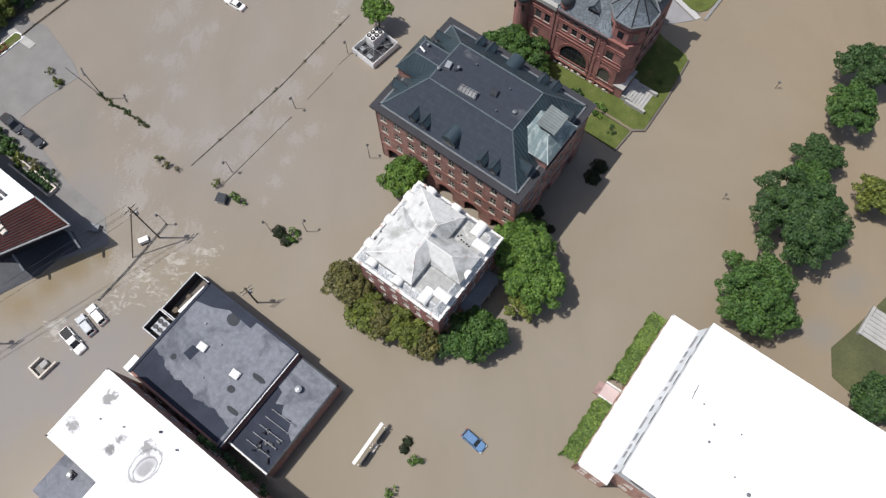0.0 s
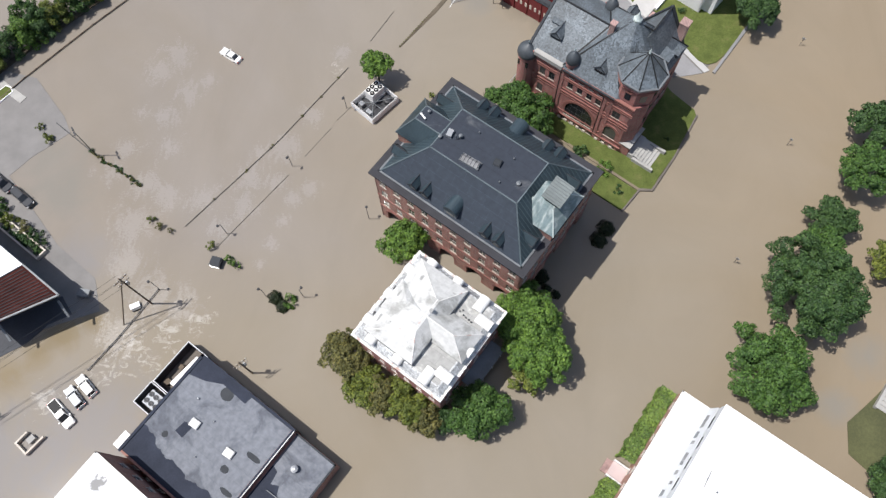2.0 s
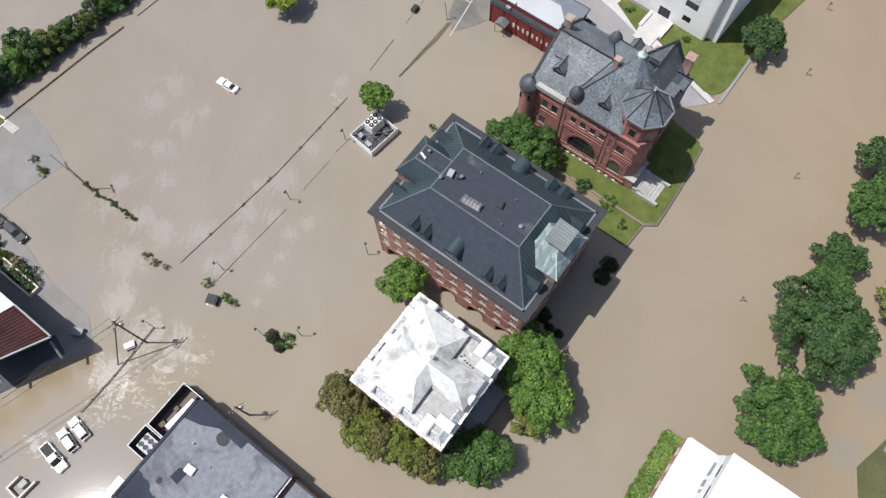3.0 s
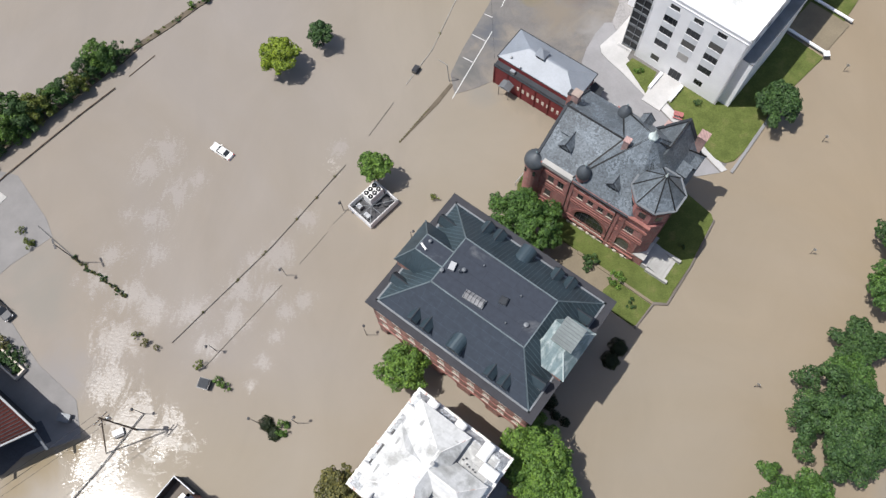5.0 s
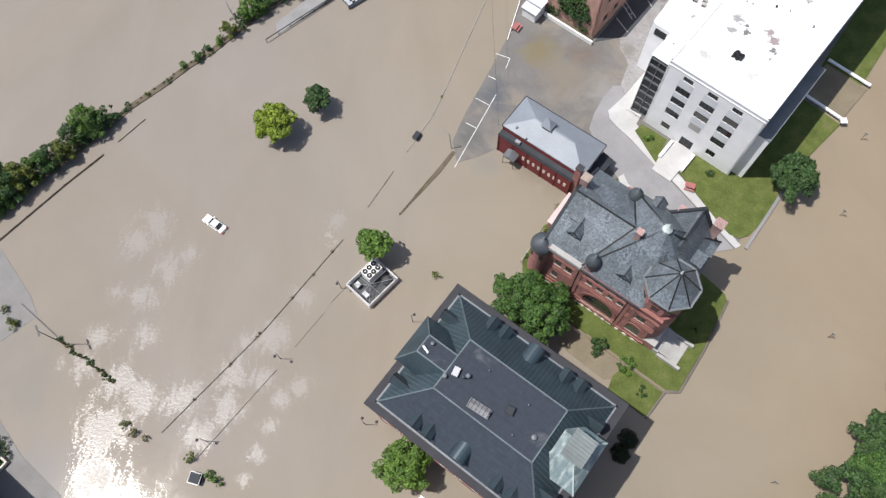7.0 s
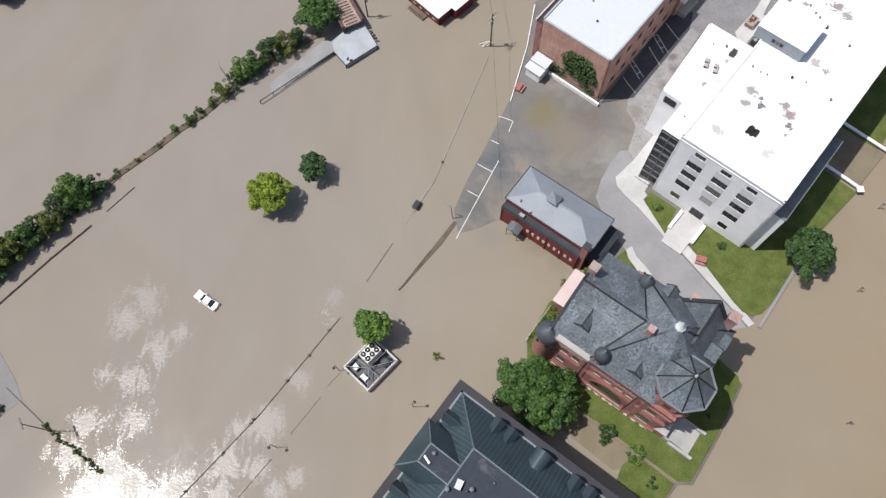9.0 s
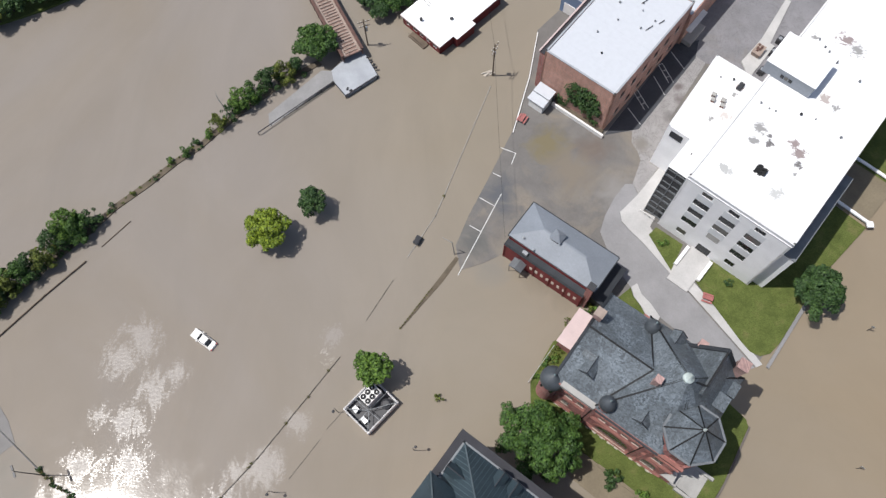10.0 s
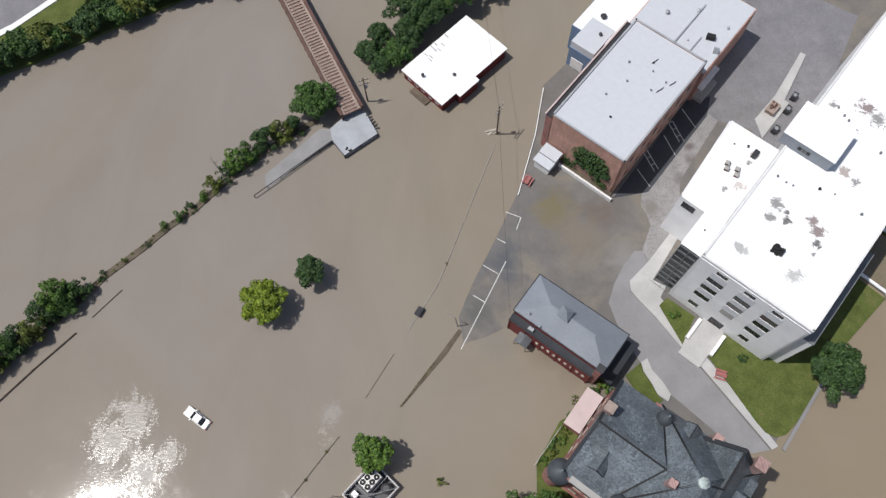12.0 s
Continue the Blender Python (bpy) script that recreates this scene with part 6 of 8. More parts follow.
def build_grey_block():
    th = thing("grey_roofed_block", -52.9, 23.7, 0, GRID, "low brick block with patched grey flat roof and pale parapets", "building")
    E = 5.2
    walls_of(th, -1.6, 0.003, 18.8, 19.2, -0.4, E, "brick", "", {"ne": bays(20.4, 6, 1.6, [(1.2, 1.8)], 1.5), "nw": bays(19.2, 4, 1.4, [(1.2, 1.6)], 1.5)}, bars=(2, 1))
    part("roof", box(B(), -1.3, 0.3, E - 0.4, 18.5, 18.9, E - 0.08), M["grey_roof"], th, "grey roof sheet with dark patches")
    coping(th, "parapet", [(18.75, 0.2), (18.75, 19.1)], E - 0.02, 0.4, 0.35, "wet_roof")
    coping(th, "parapet", [(-1.45, 0.2), (-1.45, 19.05), (18.7, 19.05)], E + 0.003, 0.5, 0.1, "wet_roof")
    coping(th, "pale_edge", [(18.98, 0.4), (18.98, 18.9)], E + 0.33, 0.12, 0.06, "white")
    for x, y in ((5.4, 10.3), (12.9, 10.2)):
        curb_box(th, "skylight", x, y, E - 0.08, 1.5, 1.2, 0.4, "cap_grey", "white", 4, "white domed skylight")
    for x, y, lx, ly in ((13.9, 8.0, 0.8, 0.7), (2.6, 6.2, 0.6, 0.6), (16.6, 5.6, 1.4, 0.5), (16.4, 12, 1.6, 0.6), (6.2, 16.8, 1.5, 1.2)):
        rng = random.Random(int(x * 7 + y))
        pts = [(x + lx * rng.uniform(0.75, 1.0) * math.cos(k * math.pi / 6), y + ly * rng.uniform(0.75, 1.0) * math.sin(k * math.pi / 6)) for k in range(12)]
        part("roof_patch", prism(B(), pts, E - 0.2, E - 0.074), M["lead"], th, "dark patched roofing")
    roof_vents(th, [(7.6, 12.4, 0.12, 0.4), (9.0, 6.6, 0.1, 0.4), (3.0, 13.5, 0.14, 0.4)], E - 0.08)
    rng = random.Random(31)
    edge = [(-1.2 + k * 0.33, 3.7 + 0.3 * math.sin(k * 0.31) + 0.16 * math.sin(k * 0.83 + 1) + rng.uniform(-0.12, 0.12) + 1.6 * max(0.0, 1 - k / 22)) for k in range(59)]
    # one dark colour covers the wet roofing and the taller block's shadow
    part("dark_roofing", prism(B(), [(-1.25, 0.35), (17.95, 0.35)] + edge[::-1], E - 0.2, E - 0.076), M["wet_roof"], th, "dark strip of wet roofing with the taller block's shadow coloured in")
    part("roof_patch", prism(B(), [(3.5, 7.6), (5.2, 7.4), (5.4, 9.6), (4.6, 9.8), (3.7, 9.5)], E - 0.2, E - 0.074), M["wet_roof"], th, "square dark patch of roofing")
    part("roof_patch", prism(B(), [(-1.2, 15.4), (1.8, 16.2), (4.6, 17.6), (9.6, 17.4), (9.8, 18.85), (-1.2, 18.85)], E - 0.2, E - 0.073), M["wet_roof"], th, "dark wet corner roofing")
    # lower wing
    lw = 4.0
    lo = part("low_wing_wall", box(B(), 18.8, 1.4, -0.4, 27.4, 19.0, lw), M["brick"], th)
    part("low_wing_roof", box(B(), 19.3, 1.7, lw + 0.002, 27.1, 18.7, lw + 0.05), M["grey_roof"], lo)
    coping(th, "low_parapet", [(27.25, 1.55), (27.25, 18.85), (19.3, 18.85)], lw, 0.3, 0.2, "lead")
    coping(th, "low_parapet", [(19.3, 1.55), (27.2, 1.55)], lw, 0.25, 0.3, "white")
    wet = [(19.35, 1.75), (27.05, 1.75), (27.05, 7.6), (25.6, 8.4), (24.9, 10.1), (23.1, 9.6), (22.2, 11.2), (21.0, 10.6), (20.6, 12.6), (19.35, 13.0)]
    part("wet_patch", prism(B(), wet, lw, lw + 0.056), M["wet_roof"], lo, "dark wet half of the low roof")
    roof_vents(th, [(22.6, 14.6, 0.55, 1.0)], lw + 0.05)
    rk = B()
    for k in range(5):
        y = 3.6 + k * 1.5
        beam(rk, (21.2, y, lw + 0.5), (26.0, y + 0.2, lw + 0.5), 0.1, 0.1)
        for x in (21.4, 25.8):
            rod(rk, (x, y, lw), (x, y, lw + 0.5), 0.05, 5)
    part("pipe_rack", rk, M["flash"], th)
    rng = random.Random(8)
    for k in range(14):
        x, y = rng.uniform(22.5, 26.2), rng.uniform(3.0, 6.5)
        part("scrap_beam", beam(B(), (x, y, lw + 0.3), (x + rng.uniform(-1, 1), y + rng.uniform(-1, 1), lw + rng.uniform(0.2, 0.9)), 0.25, 0.2), M["dark"], th, "dark scrap beam lying on the roof")
    # machinery yards on the north-west side
    for x0, y0, x1, y1 in ((-6.2, 10.8, -1.65, 19.3), (-6.4, 6.4, -1.65, 10.6)):
        yd = part("yard_wall", box(B(), x0, y0, -0.4, x0 + 0.2, y1, 2.6), M["brown"], th, "brown yard wall with pale coping")
        part("yard_wall", box(B(), x0 + 0.2, y0, -0.4, x1, y0 + 0.2, 2.6), M["brown"], yd)
        part("yard_wall", box(B(), x0 + 0.2, y1 - 0.2, -0.4, x1, y1, 2.6), M["brown"], yd)
        cb = B()
        for q in ((x0 - 0.02, y0 - 0.02, x0 + 0.12, y1 + 0.02), (x0 + 0.13, y0 - 0.02, x1, y0 + 0.12), (x0 + 0.13, y1 - 0.12, x1, y1 + 0.02)):
            box(cb, q[0], q[1], 2.602, q[2], q[3], 2.74)
        part("yard_coping", cb, M["spandrel"], yd)
    part("yard_floor", box(B(), -6.1, 6.5, -0.4, -1.7, 19.2, 0.3), M["stone_dark"], th)
    ac = part("chiller", box(B(), -5.4, 7.2, 0.3, -2.4, 9.8, 2.3), M["cap_grey"], th, "grey chiller with roof fans")
    for i in range(3):
        for j in range(2):
            part("fan", lathe(B(), -4.9 + i * 1.0, 7.9 + j * 1.2, [(0.42, 2.3), (0.45, 2.45), (0.3, 2.47), (0.05, 2.4)], 12), M["dark"], ac)
    part("yard_canopy", slab(B(), [(-3.9, 12.2, 2.2), (-1.7, 12.2, 2.2), (-1.7, 18.2, 2.3), (-3.4, 18.2, 2.3)], 0.12), M["white"], th)
    yb = B()
    rng = random.Random(4)
    for k in range(7):
        x, y = rng.uniform(-5.2, -3.4), rng.uniform(11.5, 18.5)
        box(yb, x - 0.4, y - 0.4, 0.3, x + 0.4, y + 0.4, rng.uniform(0.8, 1.6))
    part("yard_plant", yb, M["wood"], th)
    part("side_roof", box(B(), -4.0, -0.4, 2.6, -1.62, 2.4, 2.8), M["white"], th, "small white lean-to roof")
    return th


def build_white_block():
    th = thing("white_roofed_block", -54.2, 24.0, 0, GRID, "tall block with stained white flat roof", "building")
    E = 12.0
    walls_of(th, 0, -13.0, 44, -0.3, -0.4, E, "brick", "", {"ne": bays(44, 14, 1.2, [(2, 2), (6, 2)], 1.2), "nw": bays(12.7, 3, 1.2, [(2, 2), (6, 2)], 1.0)})
    part("roof", box(B(), 0.2, -12.8, E - 0.3, 43.8, -0.5, E + 0.03), M["block_roof"], th, "white roof sheet with grey tar scuffs")
    coping(th, "roof_edge", [(0.15, -0.4), (43.9, -0.4), (43.9, -12.9), (0.15, -12.9), (0.15, -0.4)], E, 0.25, 0.09, "white")
    roof_vents(th, [(17.4, -2.6, 0.15, 0.4), (4.9, -6.3, 0.12, 0.3), (13.6, -2.2, 0.2, 0.4), (8.6, -5.0, 0.12, 0.3)], E + 0.03, key="dark")
    part("dark_wing_wall", box(B(), 2.2, -21, -0.4, 9.8, -13.003, 7.8), M["brick"], th)
    part("dark_wing_roof", box(B(), 2.4, -20.8, 7.8, 9.6, -13.1, 7.9), M["grey_roof"], th, "dark grey low roof")
    part("pale_wing", box(B(), 9.82, -22, -0.4, 30, -13.003, 9.0), M["white_roof"], th)
    hood = curb_box(th, "roof_fan", 5.6, -15.6, 7.9, 1.1, 1.1, 0.5, "dark")
    part("fan_cowl", lathe(B(), 0, 0, [(0.4, 0.5), (0.45, 0.9), (0.2, 1.0)], 10), M["steel"], hood)
    rng = random.Random(12)
    iv = B()
    leaf_clumps(iv, rng, [(rng.uniform(17, 31), 0.1, rng.uniform(2, 9)) for k in range(26)], 0.7, 0.22, 50)
    part("creeper", iv, M["leaf_dark"], th, "dark creeper on the wall")
    return th


def build_gym():
    th = thing("white_gymnasium", 18.2, 10.2, 0, 54.2, "brick gymnasium with bright white stepped flat roofs", "building")
    L = 29.0
    bm = B()
    a, b = (L, 0.0), (0.0, 0.0)
    facade(th, bm, a, b, -0.4, 7.0, bays(L, 9, 1.3, [(1.6, 1.6), (4.6, 1.6)], 0.8), (2, 2), "white")
    part("wall", bm, M["brick_tan"], th)
    bm = B()
    facade(th, bm, (0, 0), (0, -5.2), -0.4, 7.0, bays(5.2, 2, 1.2, [(1.6, 1.6), (4.4, 1.6)], 0.4), (2, 2), "white")
    part("wall", bm, M["brick_tan"], th)
    part("wall", box(B(), L - 0.35, -5.2, -0.4, L - 0.003, -0.36, 7.0), M["brick_tan"], th)
    part("inner_core", box(B(), 1.4, -5.1, -0.3, L - 1.4, -1.4, 6.6), M["dark"], th)
    part("low_roof", box(B(), -0.1, -5.2, 7.0, L + 0.1, 0.12, 7.15), M["bright_roof"], th, "bright white lower roof")
    coping(th, "low_edge", [(0, -5.0), (0, 0), (L, 0), (L, -5.0)], 7.15, 0.25, 0.1, "white")
    # upper hall
    bm = B()
    facade(th, bm, (L, -5.25), (1.8, -5.25), 6.6, 13.0, bays(L - 1.8, 7, 2.2, [(8.2, 2.6)], 0.8), (3, 1), "dark", False)
    part("clerestory", bm, M["spandrel"], th, "pale clerestory wall with dark windows")
    bm = B()
    facade(th, bm, (1.8, -5.25), (1.8, -52), -0.4, 9.4, bays(46.7, 13, 1.4, [(2, 1.8), (5.8, 1.8)], 1.0), (2, 2), "white")
    part("wall", bm, M["brick_tan"], th)
    bm = B()
    facade(th, bm, (1.8, -5.25), (1.8, -52), 9.4, 13.0, bays(46.7, 11, 2.2, [(10.1, 2.0)], 0.8), (3, 1), "dark", False)
    part("clerestory", bm, M["spandrel"], th)
    part("wall", box(B(), L - 0.35, -52, -0.4, L - 0.003, -5.61, 13.0), M["brick_tan"], th)
    part("inner_core", box(B(), 3.2, -51, -0.3, L - 1.4, -6.8, 12.6), M["dark"], th)
    part("roof", box(B(), 1.7, -52, 13.0, L + 0.1, -5.2, 13.15), M["bright_roof"], th, "bright white main roof")
    roof_vents(th, [(18.0, -8.0, 0.12, 0.3), (15.4, -12.6, 0.2, 0.35), (12.8, -13.2, 0.2, 0.3), (9.6, -21.2, 0.3, 0.4), (16.5, -16.5, 0.15, 0.3), (10.6, -18.5, 0.15, 0.3), (17.2, -10.0, 0.15, 0.25)], 13.15, key="flash")
    lg = part("clerestory_ledge", hull(B(), [(1.9, -5.2, 7.16), (L, -5.2, 7.16), (L, -4.55, 7.16), (1.9, -4.55, 7.16)], [(1.9, -5.2, 10.2), (L, -5.2, 10.2), (L, -5.12, 10.2), (1.9, -5.12, 10.2)]), M["spandrel"], th, "sloping pale apron under the clerestory")
    rng = random.Random(41)
    for k in range(15):
        x, w = 2.9 + k * 1.75 + rng.uniform(-0.5, 0.5), rng.uniform(0.3, 0.85)
        z = rng.uniform(7.6, 8.6)
        y = -4.55 - (z - 7.16) / 3.04 * 0.57
        y2 = -4.55 - (z + 1.0 - 7.16) / 3.04 * 0.57
        part("apron_pane", slab(B(), [(x - w, y + 0.02, z), (x + w, y + 0.02, z), (x + w * 0.9, y2 + 0.02, z + 1.0), (x - w * 0.8, y2 + 0.02, z + 1.0)], 0.06), M["scuff" if k % 3 else "flash"], lg)
    part("roof_crack", beam(B(), (16.8, -8.2, 13.15), (19.4, -8.0, 13.15), 0.12, 0.03), M["dark"], th)
    po = part("porch", box(B(), 12.0, 0.003, -0.3, 15.0, 2.6, 1.0), M["pink"], th, "brick porch with white rails")
    for x in (12.1, 14.8):
        part("porch_rail", box(B(), x - 0.12, 0.01, 1.0, x + 0.12, 2.7, 1.9), M["white"], po)
    for k in range(3):
        part("porch_step", box(B(), 12.3, 2.6 + k * 0.35, -0.3, 14.6, 2.95 + k * 0.35 - 0.003, 0.8 - k * 0.22), M["brick_pink"], po)
    return th


def build_west_block():
    th = thing("rusty_roofed_block", -66.9, 49.0, 0, GRID, "block with white roof and rusty red end bay", "building")
    E = 9.0
    # shade below the roof edge is put into this wall's colour
    part("wall", prism(B(), [(-45, -1.2), (-5.6, -1.2), (-11.6, -13), (-45, -13)], -0.4, E - 0.6), M["shade_and_batten"], th, "recessed wall coloured near black for the shade under the roof")
    part("white_roof", prism(B(), [(-45, 0.2), (-9.0, 0.2), (-13.6, -13.2), (-45, -13.2)], E - 0.6, E + 0.05), M["bright_roof"], th)
    part("rust_roof", prism(B(), [(-8.98, 0.2), (0, 0.2), (-6.8, -13.2), (-13.58, -13.2)], E - 0.6, E - 0.1), M["rust_roof"], th, "rusty red roof sheets")
    fb = B()
    for p, q in (((-9, 0.2), (0.1, 0.2)), ((0.1, 0.2), (-6.8, -13.2))):
        beam(fb, (*p, E), (*q, E), 0.3, 0.3)
    part("fascia", fb, M["flash"], th)
    for k in range(13):
        part("roof_batten", beam(B(), (-9.0 + k * 0.68, -0.3, E - 0.05), (-13.4 + k * 0.52, -12.9, E - 0.05), 0.12, 0.14), M["shade_and_batten"], th)
    cb = B()
    for k in range(3):
        box(cb, -10.6 + k * 1.1, -7.6 - k * 0.2, E - 0.1, -9.9 + k * 1.1, -6.6 - k * 0.2, E + 0.35)
    part("roof_units", cb, M["cream"], th)
    lb = B()
    for k in range(4):
        box(lb, -16.2, -3.0 - k * 0.9, E + 0.05, -13.2, -2.5 - k * 0.9, E + 0.5)
    part("roof_louvres", lb, M["dark"], th)
    for x, y in ((-1.0, -0.8), (-5.8, -9.6)):
        part("bracket", beam(B(), (x, y, E - 2.6), (x + 2.6, y - 1.0, E - 4.4), 0.35, 0.3), M["flash"], th)
    # flat dark sheet that deepens the shade beneath the overhanging roof
    part("overhang_shade_floor", prism(B(), [(-14, -15), (-5.2, -0.4), (-1.2, -1.6), (-3.2, -5.6), (-3.6, -10.0), (-6.6, -17.0)], -0.3, 0.09), M["tarmac"], th, "floor coloured near black for the shade under the overhang")
    pl = part("planter", box(B(), -25, 1.6, -0.2, -13.8, 1.9, 0.9), M["cream"], th, "walled planter with clipped hedge")
    part("planter_wall", box(B(), -25, 3.6, -0.2, -13.8, 3.9, 0.9), M["cream"], pl)
    part("planter_wall", box(B(), -14.1, 1.9, -0.2, -13.8, 3.6, 0.9), M["cream"], pl)
    part("planter_wall", box(B(), -21.0, 1.9, -0.2, -20.7, 5.4, 0.9), M["cream"], pl)
    rng = random.Random(2)
    hb = B()
    leaf_clumps(hb, rng, [(rng.uniform(-24, -14.8), rng.uniform(2.3, 3.2), 0.6) for k in range(26)], 0.55, 0.22, 40)
    part("hedge", hb, M["leaf_dark"], pl)
    return th


for make in (build_office, build_white_roof_house, build_hall, build_depot, build_white_office, build_brick_store, build_shed, build_grey_block, build_white_block, build_gym, build_west_block):
    make()

TREES = [
    ("tree", -9.6, 60.0, 4.3, 9.0, "leaf_bright", "leafy bright green maple standing in flood water"),
    ("tree", 11.2, 45.5, 5.8, 11.0, "leaf_bright", "broad bright green maple beside the brick house"),
    ("tree", 13.0, 40.0, 5.2, 10.0, "leaf_bright", "broad bright green maple beside the brick house"),
    ("tree", 2.9, 31.2, 4.8, 8.5, "leaf", "round green tree at the house corner"),
    ("tree", -19.3, 40.5, 3.8, 7.5, "leaf_brown", "sparse brown-green tree against the house"),
    ("tree", -15.5, 35.4, 3.9, 6.5, "leaf_olive", "olive green tree along the house wall"),
    ("tree", -10.2, 33.0, 3.8, 6.0, "leaf_olive", "olive green tree along the house wall"),
    ("tree", -6.0, 30.3, 3.2, 5.5, "leaf_brown", "brownish tree along the house wall"),
    ("tree", -17.9, 37.6, 2.6, 5.6, "leaf_brown", "thin yellow-brown tree against the house"),
    ("tree", -12.9, 33.8, 2.9, 6.6, "leaf_brown", "yellow-brown tree along the house wall"),
    ("tree", -8.0, 31.4, 2.6, 6.2, "leaf_olive", "olive green tree along the house wall"),
    ("tree", -2.6, 29.9, 2.3, 4.0, "leaf_dark", "low dark green tree at the house corner"),
    ("tree", 11.4, 36.6, 2.6, 5.6, "leaf_olive", "low olive tree beside the maples"),
    ("tree", 49.9, 37.3, 7.2, 12.0, "leaf", "large round green street maple in the flood"),
    ("tree", 58.6, 50.6, 8.3, 14.0, "leaf_dark", "very large dark green street tree"),
    ("tree", 62.3, 58.7, 3.8, 9.0, "leaf", "medium green street tree in the flood"),
    ("tree", 65.6, 64.4, 4.0, 8.0, "leaf_dark", "round dark green street tree"),
    ("tree", 72.5, 73.8, 4.8, 10.0, "leaf", "medium green street tree in the flood"),
    ("tree", 77.3, 82.5, 5.0, 10.0, "leaf_dark", "dark green street tree in the flood"),
    ("tree", 74.5, 56.5, 4.0, 8.0, "leaf_olive", "green tree on the far side of the street"),
    ("tree", 66.9, 20.9, 4.2, 8.0, "leaf_dark", "dark green tree on the lawn"),
    ("tree", -16.1, 97.1, 3.1, 7.8, "leaf_bright", "small bright green tree beside the machinery pen"),
    ("tree", -36.5, 122.6, 4.0, 7.5, "leaf_yellow", "bright yellow-green tree in the flooded car park"),
    ("tree", -28.7, 128.4, 2.7, 6.0, "leaf_dark", "small dark green tree in the flooded car park"),
    ("tree", 10.7, 85.7, 6.4, 11.0, "leaf", "large green tree between the two brick buildings"),
    ("tree", 59.6, 110.8, 4.4, 8.0, "leaf_dark", "round green tree on the lawn by the street"),
    ("tree", -30.6, 163.5, 4.0, 7.0, "leaf", "green tree beside the railway bridge"),
]
for i, (nm, x, y, r, h, mat, label) in enumerate(TREES):
    tree(nm, x, y, r, h, mat, label, i + 3, ragged=0.16 if mat in ("leaf_olive", "leaf_brown") else 0.075)


# ---- vehicles ----
def rounded(x0, y0, x1, y1, r, z, n=4):
    pts = []
    for cx, cy, a0 in ((x1 - r, y1 - r, 0), (x0 + r, y1 - r, 90), (x0 + r, y0 + r, 180), (x1 - r, y0 + r, 270)):
        for k in range(n + 1):
            a = radians(a0 + 90 * k / n)
            pts.append((cx + r * math.cos(a), cy + r * math.sin(a), z))
    return pts


def paint(name, c, rough=0.3):
    n = Nodes(name, rough, 0.0, 0.5)
    d = n.ramp(n.noise(2.5, 4), [(0.35, dk(c, 0.82)), (0.65, c)])
    n.colour(d)
    n.bsdf.inputs["Coat Weight"].default_value = 0.4
    return n.mat


M["paint_white"] = paint("white_car_paint", (0.80, 0.79, 0.76))
M["paint_blue"] = paint("blue_car_paint", (0.10, 0.20, 0.36))
M["paint_silver"] = paint("silver_car_paint", (0.42, 0.44, 0.47))
M["paint_black"] = paint("black_car_paint", (0.025, 0.028, 0.034))
M["lamp_red"] = paint("tail_lamp", (0.35, 0.02, 0.02))
M["lamp_clear"] = paint("head_lamp", (0.6, 0.6, 0.6))


